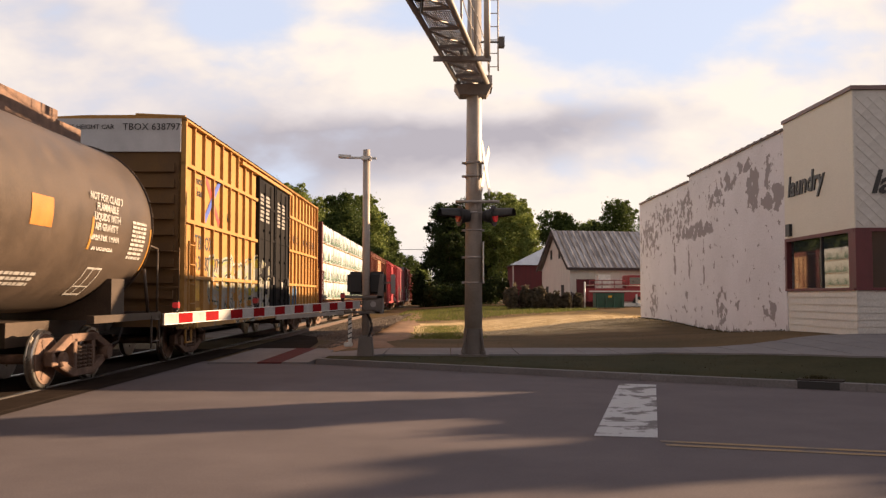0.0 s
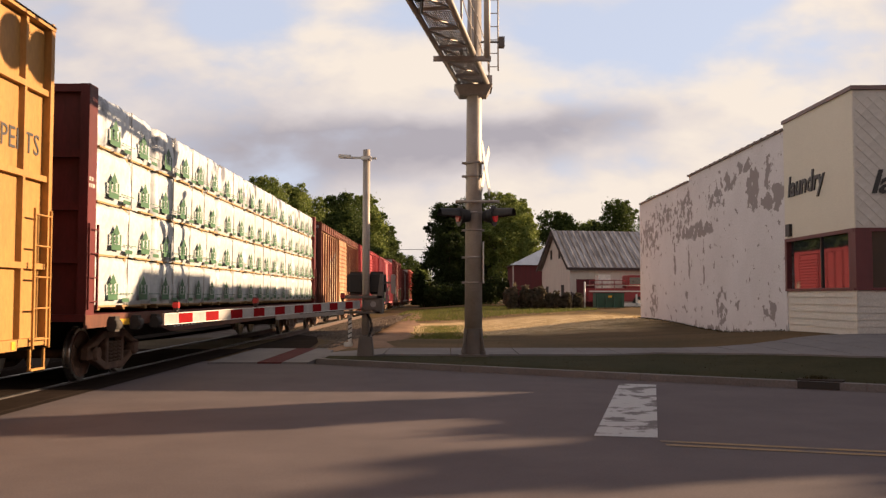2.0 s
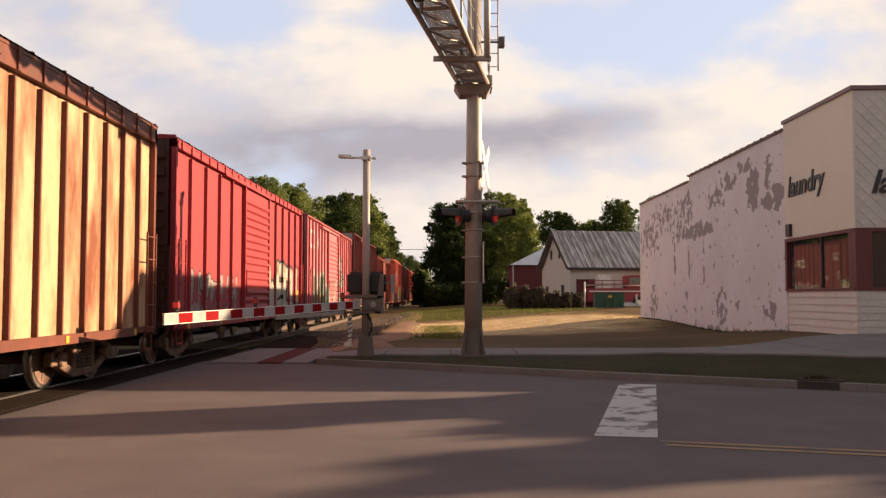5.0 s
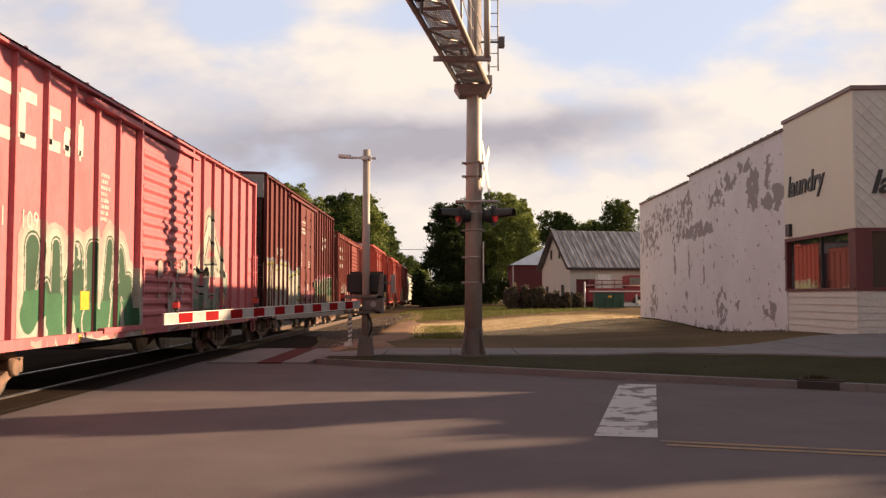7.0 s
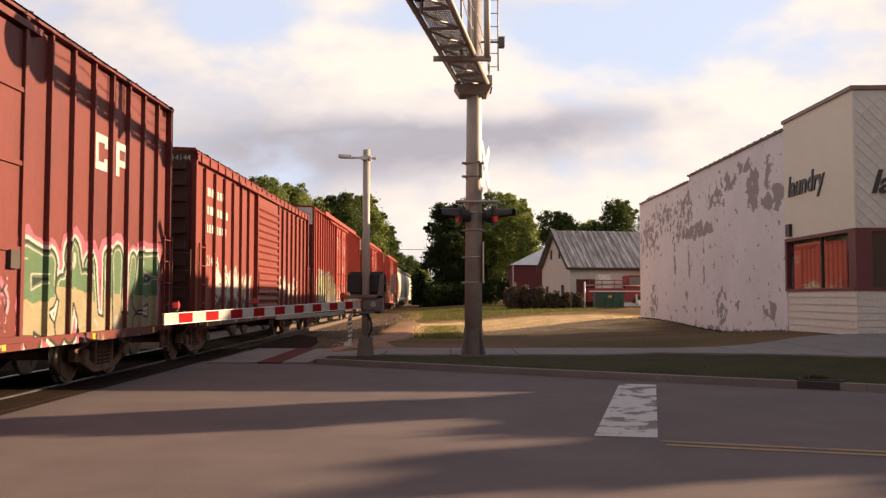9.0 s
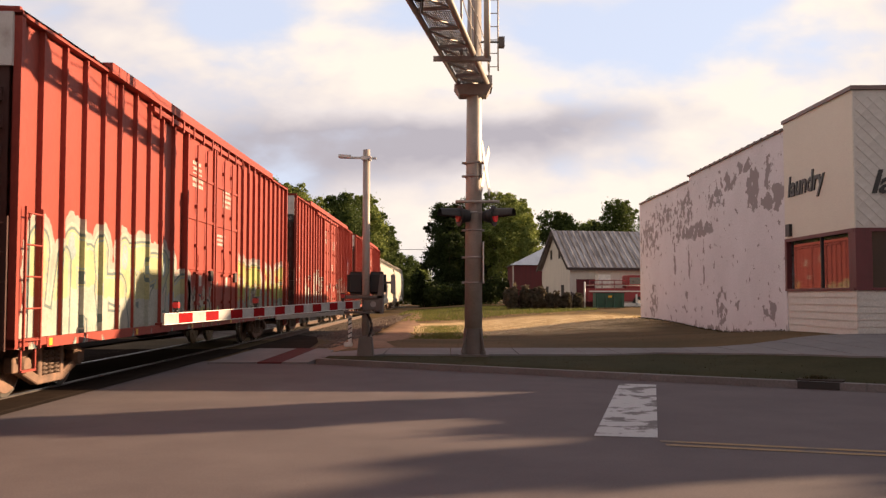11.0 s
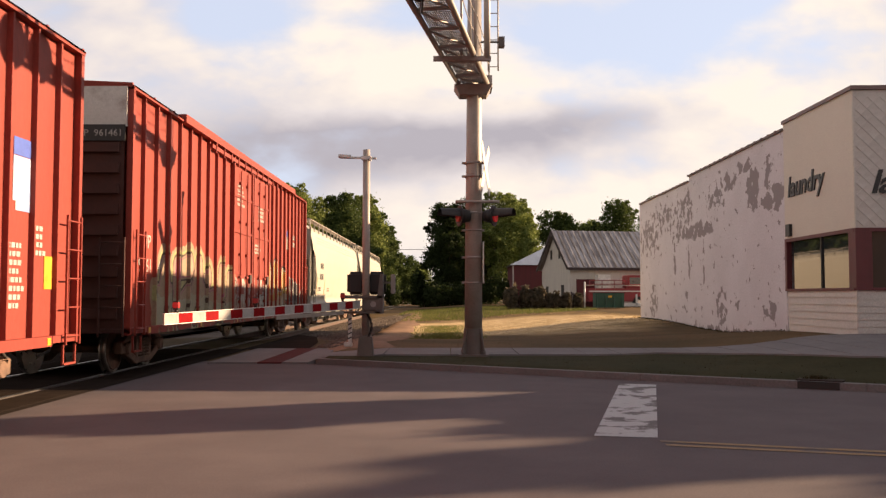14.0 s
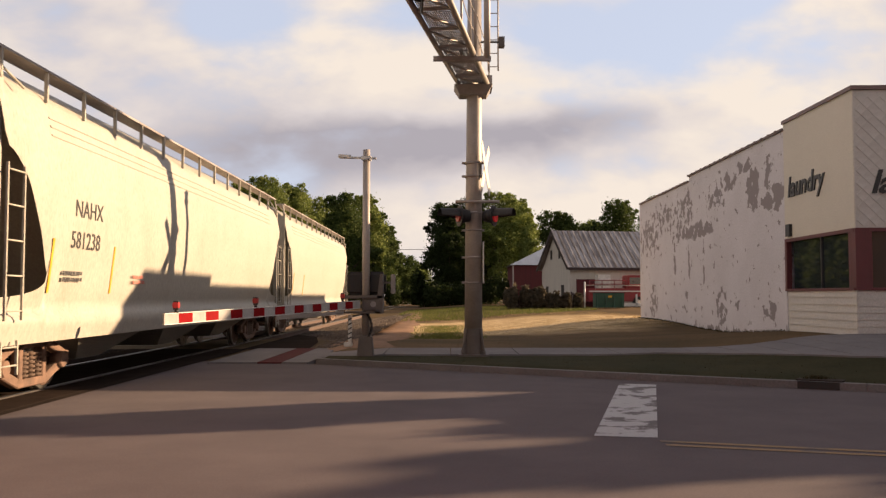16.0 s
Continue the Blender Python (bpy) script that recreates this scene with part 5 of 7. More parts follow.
def hopper_car(s0, s1):
    """Cream covered hopper with round-shouldered sides and open ends."""
    cream = paint("cream_hopper_paint", (0.52, 0.49, 0.425), (0.46, 0.43, 0.365), rust=0.42, streak=0.35, rough=0.5)
    car = car_root("covered_hopper_car", s0, s1, "cream covered hopper car with roof walk and side ladders")
    L = (s1 - s0) / 2
    prof = [(1.44, 0.78), (1.50, 1.05), (1.50, 1.12), (1.40, 1.20), (1.47, 1.5), (1.55, 2.2), (1.57, 2.9), (1.53, 3.5), (1.44, 3.95), (1.36, 4.1)]

    def px(z):
        for (xa, za), (xb, zb) in zip(prof[:-1], prof[1:]):
            if za <= z <= zb:
                return xa + (xb - xa) * (z - za) / (zb - za)
        return prof[-1][0]
    ze = 1.45
    for sx in (1, -1):
        bm = bmesh.new()
        ys = [-L + 0.06 + 0.1 * k for k in range(15)] + [-L + 1.6 + (2 * L - 3.2) * k / 12 for k in range(13)] + [L - 0.06 - 0.1 * (14 - k) for k in range(15)]

        def cut(y):
            d = L - 0.06 - abs(y)
            if d >= 1.32:
                return None
            t = 1 - (d / 1.32) ** 2
            return ze - 0.06 + 0.25 * (1 - math.sqrt(t)), ze + 0.25 + 1.75 * t ** 1.2 * (0.9 if d > 0.05 else 1.0)
        def col(y, lo, hi, n):
            return [bm.verts.new((sx * px(lo + (hi - lo) * k / n), y, lo + (hi - lo) * k / n)) for k in range(n + 1)]
        prev = None
        for y in ys:
            c = cut(y)
            if c is None:
                cc = (2.1, 2.1)
            else:
                cc = c
            cur = (col(y, 0.78, cc[0], 14), col(y, cc[1], 4.1, 14))
            if prev:
                for p, q in zip(prev, cur):
                    for k in range(14):
                        f = bm.faces.new((p[k], p[k + 1], q[k + 1], q[k]))
                        f.smooth = True
            prev = cur
        bmesh.ops.remove_doubles(bm, verts=bm.verts, dist=0.001)
        part("side_panel", bm, cream, car)
    # roof and its slopes
    bm = bmesh.new()
    pr = [(-1.36, 4.1), (-1.3, 4.17), (-0.95, 4.44), (0.95, 4.44), (1.3, 4.17), (1.36, 4.1), (1.2, 4.06), (-1.2, 4.06)]
    ra = [bm.verts.new((a, -L + 0.05, b)) for a, b in pr]
    rb = [bm.verts.new((a, L - 0.05, b)) for a, b in pr]
    for i in range(8):
        bm.faces.new((ra[i], ra[(i + 1) % 8], rb[(i + 1) % 8], rb[i]))
    bm.faces.new(ra), bm.faces.new(rb)
    part("roof", bm, cream, car)
    for sx in (1, -1):
        boxes("roof_walk", [(min(sx * 1.12, sx * 1.42), max(sx * 1.12, sx * 1.42), -L + 0.1, L - 0.1, 4.50, 4.535)], M_GALV_ROOF, car)
    y = -L + 0.2
    while y < L:
        boxes("walk_bracket", [(1.36, 1.41, y - 0.02, y + 0.02, 4.08, 4.5)], cream, car)
        y += 1.28
    bm = bmesh.new()
    for k in range(4):
        y = -L + 2.5 + (2 * L - 5) * k / 3
        box(bm, -0.45, 0.45, y - 1.4, y + 1.4, 4.44, 4.54)
    part("hatch_cover", bm, cream, car)
    # slope sheets inside the open ends, and the end bulkhead
    dark = M_STEEL_DARK
    for sgn in (-1, 1):
        bm = bmesh.new()
        y0, y1 = sgn * (L - 0.5), sgn * (L - 3.0)
        v = [bm.verts.new(p) for p in ((-1.36, y0, 4.05), (1.36, y0, 4.05), (1.3, y1, 0.8), (-1.3, y1, 0.8), (-1.36, y0 - sgn * 0.06, 4.05), (1.36, y0 - sgn * 0.06, 4.05), (1.3, y1 - sgn * 0.06, 0.8), (-1.3, y1 - sgn * 0.06, 0.8))]
        for q in ((0, 1, 2, 3), (7, 6, 5, 4), (0, 4, 5, 1), (1, 5, 6, 2), (2, 6, 7, 3), (3, 7, 4, 0)):
            bm.faces.new([v[i] for i in q])
        part("slope_sheet", bm, cream, car)
        ye = sgn * (L - 0.08)
        boxes("end_panel", [(-1.38, 1.38, ye - 0.03, ye + 0.03, 2.9, 4.1)], cream, car)
        boxes("end_sill", [(-1.42, 1.42, ye - 0.1, ye + 0.1, 0.78, 1.15)], cream, car)
        for xa, zt in ((-1.46, 4.1), (1.36, 4.1), (-0.5, 2.95), (0.4, 2.95)):
            boxes("end_post", [(xa, xa + 0.1, ye - 0.05, ye + 0.05, 1.1, zt)], cream, car)
        ladder(car, HALF + 0.03, *sorted((sgn * (L - 0.06), sgn * (L - 0.50))), 1.1, 3.05, 5, cream)
        ladder(car, HALF - 0.55, ye + sgn * 0.12, 0, 0.8, 3.0, 6, cream, "end_ladder", end=True)
        bm = bmesh.new()
        rod(bm, (HALF - 0.1, ye, 4.1), (HALF - 0.18, ye, 4.5), 0.02, n=6)
        rod(bm, (HALF - 0.35, ye - sgn * 0.0, 4.5), (HALF - 0.02, ye - sgn * 0.45, 4.06), 0.018, n=6)
        part("grab_iron", bm, cream, car)
        ladder(car, HALF - 0.02, *sorted((sgn * (L - 0.08), sgn * (L - 0.5))), 0.42, 0.85, 2, cream, "stirrup")
        coupler(car, sgn * L, sgn)
        add_truck(car, sgn * (L - 2.0))
    boxes("centre_sill", [(-0.3, 0.3, -L, L, 0.6, 0.95)], dark, car)
    # discharge hoppers under the floor
    for k in range(3):
        y = -L + 4.8 + (2 * L - 9.6) * k / 2
        bm = bmesh.new()
        lo = [bm.verts.new(p) for p in ((-0.7, y - 0.5, 0.35), (0.7, y - 0.5, 0.35), (0.7, y + 0.5, 0.35), (-0.7, y + 0.5, 0.35))]
        hi = [bm.verts.new(p) for p in ((-1.4, y - 2.0, 1.0), (1.4, y - 2.0, 1.0), (1.4, y + 2.0, 1.0), (-1.4, y + 2.0, 1.0))]
        bm.faces.new(lo), bm.faces.new(hi)
        for i in range(4):
            bm.faces.new((lo[i], lo[(i + 1) % 4], hi[(i + 1) % 4], hi[i]))
        part("outlet_hopper", bm, cream, car)
    # long lap seams high on the side
    for z in (3.62, 3.74, 3.86):
        boxes("lap_seam", [(px(z) - 0.01, px(z) + 0.012, -L + 1.4, L - 1.4, z - 0.012, z + 0.012)], cream, car)
    return car, L, px


def build_train():
    tank_car(-0.9, 16.95)
    # orange boxcar with black double doors
    body = paint("orange_boxcar_paint", (0.48, 0.250, 0.070), (0.41, 0.205, 0.058), rust=0.40, streak=0.3)
    black = paint("black_door_paint", (0.020, 0.019, 0.021), (0.032, 0.029, 0.028), rust=0.5, rough=0.95)
    black.node_tree.nodes["Principled BSDF"].inputs["Specular IOR Level"].default_value = 0.05
    pale = material("pale_grey_end_panel", (0.55, 0.54, 0.55), rough=0.6, scale=1.5)
    car, L = boxcar(18.3, 37.2, 5.12, body, "orange hi-cube boxcar with black double doors and graffiti", ribs=8, door=(-2.25, 2.75), door_kind="double", door_mat=black, belts=(1.80, 2.98, 4.15), end_top=pale, end_mat=M_END_SHADED_TAN, rib_w=0.10)
    spray(car, -7.1, -0.5, 2.35, 6, 3, (0.40, 0.37, 0.31), (0.44, 0.42, 0.38), ink=(0.045, 0.075, 0.06), edge=(0.48, 0.46, 0.40), accent=(0.50, 0.42, 0.06), label="pale beige graffiti letters outlined in dark green", wear=0.12)
    spray(car, 3.0, 4.7, 1.9, 2, 8, (0.05, 0.13, 0.26), (0.10, 0.20, 0.24), edge=(0.36, 0.40, 0.36), label="small blue and teal graffiti")
    boxes("patch", [(HALF - 0.096, HALF - 0.090, -8.25, -7.75, 0.9, 1.15), (HALF - 0.096, HALF - 0.090, -8.3, -8.0, 1.3, 1.75)], M_YELLOW_TAPE, car, "yellow square tape")
    for y, t, z in ((-8.35, "next", 3.86), (-8.3, "load", 3.60), (-5.6, "load", 3.25)):
        side_text(car, t, y, z, 0.28, M_STENCIL_DARK)
    writing("lettering", "EXCESS HEIGHT CAR", 0.135, M_STENCIL_DARK, car, pose(-1.2, -L - 0.06, 4.85, 90, 0, 0), 0.003)
    writing("lettering", "TBOX 638797", 0.20, M_STENCIL_DARK, car, pose(1.44, -L - 0.06, 4.83, 90, 0, 0), 0.003, align="RIGHT")
    for y, t in ((-8.42, "T"), (-8.12, "B"), (-7.6, "OX")):
        side_text(car, t, y, 2.44, 0.44, M_STENCIL_DARK, thick=0.008)
    for y, t in ((-8.42, "6"), (-8.12, "3"), (-7.6, "87"), (-6.8, "97")):
        side_text(car, t, y, 1.98, 0.44, M_STENCIL_DARK, thick=0.008)
    for y, t in ((3.5, "R"), (3.8, "AIL"), (4.62, "CAR"), (5.75, "POOL"), (6.85, "ING"), (7.7, "EXPERTS")):
        side_text(car, t, y, 3.28, 0.40, M_STENCIL_DARK)
    # blue and red crossed emblem
    blue, red = material("blue_emblem_paint", (0.06, 0.12, 0.5), rough=0.5), material("red_emblem_paint", (0.6, 0.05, 0.05), rough=0.5)
    for sg, mt in ((1, blue), (-1, red)):
        bm = bmesh.new()
        yc, zc = -7.0, 3.64
        beam(bm, (HALF - 0.090 + 0.004 * sg, yc - 0.65, zc - 0.52 * sg), (HALF - 0.090 + 0.004 * sg, yc + 0.65, zc + 0.52 * sg), 0.17, 0.006, up=(1, 0, 0))
        part("emblem", bm, mt, car)
    for y in (-1.9, -1.1, 0.7, 1.5):
        bars(car, y, 3.6, 0.55, 0.12, 7, M_STENCIL, seed=int(y * 10) + 50, x=HALF - 0.03)
    bulkhead_flat(38.4, 61.7)
    # rusty tan boxcar
    tan = paint("tan_and_rust_boxcar_paint", (0.66, 0.43, 0.25), (0.24, 0.075, 0.036), rust=0.48, streak=0.28, graffiti=((-4.6, -1.9, 3.3, ((0.42, 0.40, 0.30), (0.5, 0.42, 0.28)), 0.5, 5),))
    brown = paint("dark_rust_trim_paint", (0.20, 0.060, 0.038), (0.14, 0.048, 0.032), rust=0.5)
    car, L = boxcar(63.4, 79.2, 4.58, tan, "rust-streaked tan boxcar with a sliding door", ribs=7, door=(-1.65, 1.75), door_kind="slide", rib_mat=brown, roof_mat=brown, truck_in=1.9, fascia=0.34)
    writing("lettering", "CP 214180", 0.17, M_STENCIL, car, pose(1.44, -L - 0.078, 4.32, 90, 0, 0), 0.003, align="RIGHT")
    side_text(car, "CP", -6.35, 2.52, 0.36, M_STENCIL)
    side_text(car, "214180", -6.35, 2.08, 0.34, M_STENCIL)
    boxes("placard", [(HALF - 0.096, HALF - 0.090, -7.75, -7.3, 1.15, 1.5)], M_YELLOW_TAPE, car, "yellow square tape")
    # red boxcar with a cartoon-style tag
    red1 = paint("bright_red_boxcar_paint", (0.39, 0.045, 0.056), (0.31, 0.036, 0.044), rust=0.42)
    car, L = boxcar(80.4, 95.95, 4.60, red1, "bright red boxcar with white graffiti", ribs=4, door=(-1.65, 1.7), door_kind="slide", truck_in=1.9, fascia=0.22)
    spray(car, 2.0, 7.2, 2.5, 4, 13, (0.50, 0.48, 0.44), (0.50, 0.48, 0.44), edge=(0.02, 0.025, 0.02), accent=(0.42, 0.16, 0.04), fat=0.19, label="white and orange graffiti letters outlined in black")
    spray(car, -6.4, -2.2, 2.0, 5, 12, (0.36, 0.33, 0.31), ink=(0.10, 0.03, 0.03), label="faded white graffiti letters", wear=0.35)
    boxes("placard", [(HALF - 0.096, HALF - 0.090, 7.15, 7.5, 1.2, 1.6)], M_YELLOW_TAPE, car, "yellow square tape")
    red2 = paint("faded_red_boxcar_paint", (0.54, 0.158, 0.178), (0.46, 0.115, 0.128), rust=0.40)
    car, L = boxcar(97.2, 113.0, 4.60, red2, "faded red boxcar with green and white graffiti", ribs=6, door=(-1.65, 1.7), door_kind="slide", truck_in=1.9)
    spray(car, -5.6, -1.75, 2.45, 4, 15, (0.035, 0.085, 0.05), (0.045, 0.15, 0.075), ink=(0.46, 0.45, 0.40), edge=(0.42, 0.40, 0.35), halo=(0.44, 0.33, 0.31), accent=(0.44, 0.43, 0.40), fat=0.26, label="green graffiti letters outlined in white")
    spray(car, 1.95, 4.9, 2.05, 3, 17, (0.30, 0.33, 0.28), (0.16, 0.22, 0.16), edge=(0.45, 0.44, 0.40), label="grey-green graffiti letters", wear=0.25)
    # a tall peaked figure over them, and scrawls on the door
    spray(car, 2.35, 4.75, 3.25, 1, 61, (0.48, 0.46, 0.42), (0.42, 0.42, 0.36), halo=(0.42, 0.33, 0.28), edge=(0.30, 0.32, 0.27), z0=1.85, fat=0.075, glyph="6 1 8 6", label="white peaked figure outlined in black")
    spray(car, -0.6, 1.1, 2.25, 2, 62, (0.42, 0.35, 0.31), ink=(0.20, 0.08, 0.07), label="pale scrawls on the rusty door", wear=0.45)
    # company lettering stays plain blocks
    bm = bmesh.new()
    for y, w, z, h in ((-6.7, 0.55, 3.36, 0.74), (-5.95, 0.5, 3.36, 0.74), (-5.15, 0.45, 3.42, 0.62), (-4.6, 0.4, 3.42, 0.42), (-4.1, 0.12, 3.42, 0.62)):
        box(bm, HALF - 0.098, HALF - 0.094, y + 0.05, y + w, z, z + 0.16)
        box(bm, HALF - 0.098, HALF - 0.094, y, y + 0.19, z + 0.08, z + h - 0.08)
        box(bm, HALF - 0.099, HALF - 0.095, y + 0.05, y + w, z + h - 0.16, z + h)
    part("lettering", bm, M_STENCIL, car, "large white block lettering")
    side_text(car, "211", -6.75, 2.28, 0.36, M_STENCIL)
    side_text(car, "109", -5.85, 2.28, 0.36, M_STENCIL)
    bars(car, -3.2, 2.6, 0.35, 0.1, 8, M_STENCIL, seed=21, x=HALF - 0.094)
    for y in (-7.75, -3.9, 4.4):
        boxes("placard", [(HALF - 0.096, HALF - 0.090, y, y + 0.32, 1.2, 1.48)], M_YELLOW_TAPE, car, "yellow square tape")
    # tall maroon boxcar
    grey_end = material("grey_roof_end_panel", (0.30, 0.28, 0.27), rough=0.6, scale=1.5)
    mar = paint("dark_maroon_boxcar_paint", (0.150, 0.030, 0.027), (0.112, 0.025, 0.023), rust=0.42)
    car, L = boxcar(114.5, 130.35, 5.10, mar, "tall dark maroon boxcar with green and white graffiti", ribs=7, door=(-1.75, 1.9), end_top=grey_end, truck_in=2.0)
    spray(car, -7.75, -1.75, 2.45, 5, 21, (0.44, 0.41, 0.35), (0.46, 0.43, 0.38), ink=(0.10, 0.10, 0.085), edge=(0.46, 0.45, 0.10), halo=(0.30, 0.36, 0.42), fat=0.24, label="large beige graffiti letters with a yellow edge")
    spray(car, -1.2, 1.4, 1.75, 3, 22, (0.42, 0.15, 0.22), (0.36, 0.34, 0.36), edge=(0.45, 0.28, 0.32), label="pink graffiti on the door", wear=0.35)
    spray(car, 2.0, 7.3, 2.35, 5, 24, (0.085, 0.16, 0.085), (0.30, 0.26, 0.16), ink=(0.025, 0.035, 0.03), edge=(0.47, 0.46, 0.42), halo=(0.42, 0.11, 0.17), accent=(0.40, 0.38, 0.33), fat=0.21, label="green graffiti letters edged in white and pink")
    fx0, fx1 = HALF - 0.096, HALF - 0.092
    # two white block marks: an open square and a square on a stem
    boxes("company_letter", [(fx0, fx1, 4.3, 4.82, 3.4, 3.53), (fx0, fx1, 4.3, 4.45, 3.531, 3.84), (fx0, fx1, 4.3, 4.82, 3.841, 3.97), (fx0, fx1, 4.70, 4.82, 3.531, 3.60), (fx0, fx1, 4.70, 4.82, 3.77, 3.84)], M_STENCIL, car)
    boxes("company_letter", [(fx0, fx1, 5.2, 5.35, 3.4, 3.97), (fx0, fx1, 5.351, 5.72, 3.85, 3.97), (fx0, fx1, 5.351, 5.72, 3.57, 3.68), (fx0, fx1, 5.60, 5.72, 3.681, 3.849)], M_STENCIL, car)
    writing("lettering", "50327", 0.18, M_STENCIL, car, pose(1.40, -L - 0.058, 4.5, 90, 0, 0), 0.003, align="RIGHT")
    writing("lettering", "NK CR", 0.36, M_STENCIL, car, Matrix.Translation((HALF - 0.094, -L + 2.0, 2.72)) @ SIDE_X, 0.003)
    bars(car, -1.3, 3.75, 0.9, 0.13, 4, M_STENCIL, seed=31, x=HALF - 0.03)
    bars(car, -1.5, 2.5, 0.3, 0.1, 6, M_STENCIL, seed=32, x=HALF - 0.03)
    bars(car, 0.3, 2.5, 0.5, 0.1, 3, M_STENCIL, seed=33, x=HALF - 0.03)
    brick = paint("brick_red_boxcar_paint", (0.215, 0.041, 0.031), (0.165, 0.034, 0.027), rust=0.42, graffiti=((-5.8, -1.9, 2.0, (G_WHITE, (0.5, 0.42, 0.28), (0.46, 0.40, 0.28)), 1.1, 15, None, (0.05, 0.035, 0.03)), (1.9, 5.8, 1.9, (G_WHITE, (0.48, 0.40, 0.24), (0.5, 0.42, 0.2)), 1.1, 16, None, (0.05, 0.035, 0.03))))
    car, L = boxcar(132.05, 147.7, 4.58, brick, "brick red boxcar with white stencils and a sliding door", ribs=6, door=(-1.6, 1.75), door_kind="slide", truck_in=1.9, fascia=0.24)
    writing("lettering", "214144", 0.17, M_STENCIL, car, pose(1.44, -L - 0.078, 4.32, 90, 0, 0), 0.003, align="RIGHT")
    for r in range(3):
        bars(car, -6.6, 3.7 - 0.42 * r, 2.0, 0.32, 1, M_STENCIL, seed=40 + r, x=HALF - 0.094, name="lettering")
    side_text(car, "214144", -6.6, 2.1, 0.34, M_STENCIL)
    white_end = material("white_end_panel_worn", (0.56, 0.53, 0.50), (0.36, 0.30, 0.27), rough=0.6, scale=1.5, contrast=(0.35, 0.5))
    for k, (s0, s1, num) in enumerate(((149.2, 168.1, ""), (170.0, 188.8, "961365"), (190.9, 209.85, "961461"))):
        up = paint("orange_red_boxcar_paint", (0.325, 0.052, 0.036), (0.27, 0.043, 0.030), rust=0.38)
        car, L = boxcar(s0, s1, 5.06, up, ("orange-red hi-cube boxcar with yellow and green graffiti", "orange-red hi-cube boxcar with white graffiti", "orange-red hi-cube boxcar with pink and orange graffiti")[k],
                        ribs=9, door=(-2.2, 2.4), door_kind="double", end_top=white_end, truck_in=2.2, eave=2.9)
        if k == 0:
            spray(car, -8.9, -2.0, 2.42, 6, 31, (0.48, 0.47, 0.26), (0.45, 0.46, 0.40), ink=(0.15, 0.20, 0.20), edge=(0.47, 0.45, 0.38), halo=(0.44, 0.36, 0.32), accent=(0.30, 0.38, 0.40), fat=0.25, label="yellow and pale blue graffiti letters")
            spray(car, -2.0, 0.6, 1.75, 3, 32, (0.44, 0.40, 0.33), (0.45, 0.42, 0.16), edge=(0.40, 0.30, 0.27), label="pale graffiti on the door", wear=0.4)
            spray(car, 2.6, 8.8, 2.35, 6, 33, (0.40, 0.42, 0.14), (0.30, 0.34, 0.28), ink=(0.20, 0.22, 0.18), edge=(0.44, 0.42, 0.38), halo=(0.36, 0.27, 0.26), accent=(0.42, 0.10, 0.06), fat=0.22, label="yellow-green graffiti letters")
        elif k == 1:
            spray(car, -6.9, -2.3, 2.3, 4, 41, (0.46, 0.43, 0.38), (0.40, 0.36, 0.33), ink=(0.08, 0.045, 0.04), edge=(0.44, 0.40, 0.36), fat=0.17, label="bold white graffiti letters", wear=0.1)
            spray(car, -1.4, 1.6, 1.5, 4, 42, (0.24, 0.13, 0.10), ink=(0.10, 0.05, 0.04), label="dull scrawled graffiti on the doors", wear=0.5)
            spray(car, 2.7, 6.9, 2.15, 4, 43, (0.30, 0.13, 0.10), (0.22, 0.14, 0.12), ink=(0.46, 0.44, 0.41), edge=(0.10, 0.06, 0.06), accent=(0.42, 0.40, 0.38), fat=0.19, label="white outlined graffiti letters")
        else:
            spray(car, -7.9, -2.1, 2.35, 5, 51, (0.44, 0.32, 0.22), (0.45, 0.42, 0.30), ink=(0.11, 0.07, 0.055), edge=(0.45, 0.43, 0.20), halo=(0.44, 0.30, 0.20), accent=(0.42, 0.17, 0.22), fat=0.23, label="white, pink and yellow graffiti letters")
            spray(car, -2.0, 2.1, 1.9, 4, 52, (0.44, 0.42, 0.38), (0.42, 0.30, 0.24), ink=(0.16, 0.09, 0.07), edge=(0.44, 0.30, 0.30), label="white graffiti on the doors", wear=0.35)
            spray(car, 2.7, 6.3, 2.45, 3, 53, (0.45, 0.20, 0.05), (0.46, 0.36, 0.26), ink=(0.47, 0.45, 0.40), edge=(0.05, 0.04, 0.035), accent=(0.46, 0.40, 0.12), fat=0.16, label="orange graffiti letters outlined in white")
            spray(car, 6.3, 9.2, 1.95, 3, 54, (0.12, 0.10, 0.10), (0.20, 0.16, 0.15), ink=(0.40, 0.38, 0.36), label="dark grey graffiti letters")
        if num:
            boxes("number_band", [(-1.44, 1.44, -L - 0.09, -L - 0.075, 4.06, 4.34)], M_STENCIL_DARK, car)
            writing("lettering", "UP  " + num, 0.165, M_STENCIL, car, pose(1.40, -L - 0.095, 4.14, 90, 0, 0), 0.003, align="RIGHT")
            side_text(car, "UP", -L + 0.85, 2.28, 0.36, M_STENCIL)
            for dy, digits in ((0.62, num[0]), (1.0, num[1:3]), (1.68, num[3]), (2.15, num[4:])):
                side_text(car, digits, -L + dy, 1.84, 0.36, M_STENCIL)
        bars(car, -1.7, 3.75, 0.8, 0.12, 5, M_STENCIL, seed=60 + k, x=HALF - 0.03)
        bars(car, 0.9, 3.55, 0.8, 0.12, 4, M_STENCIL, seed=64 + k, x=HALF - 0.03)
        bars(car, 0.4, 2.6, 0.8, 0.1, 3, M_STENCIL, seed=68 + k, x=HALF - 0.03)
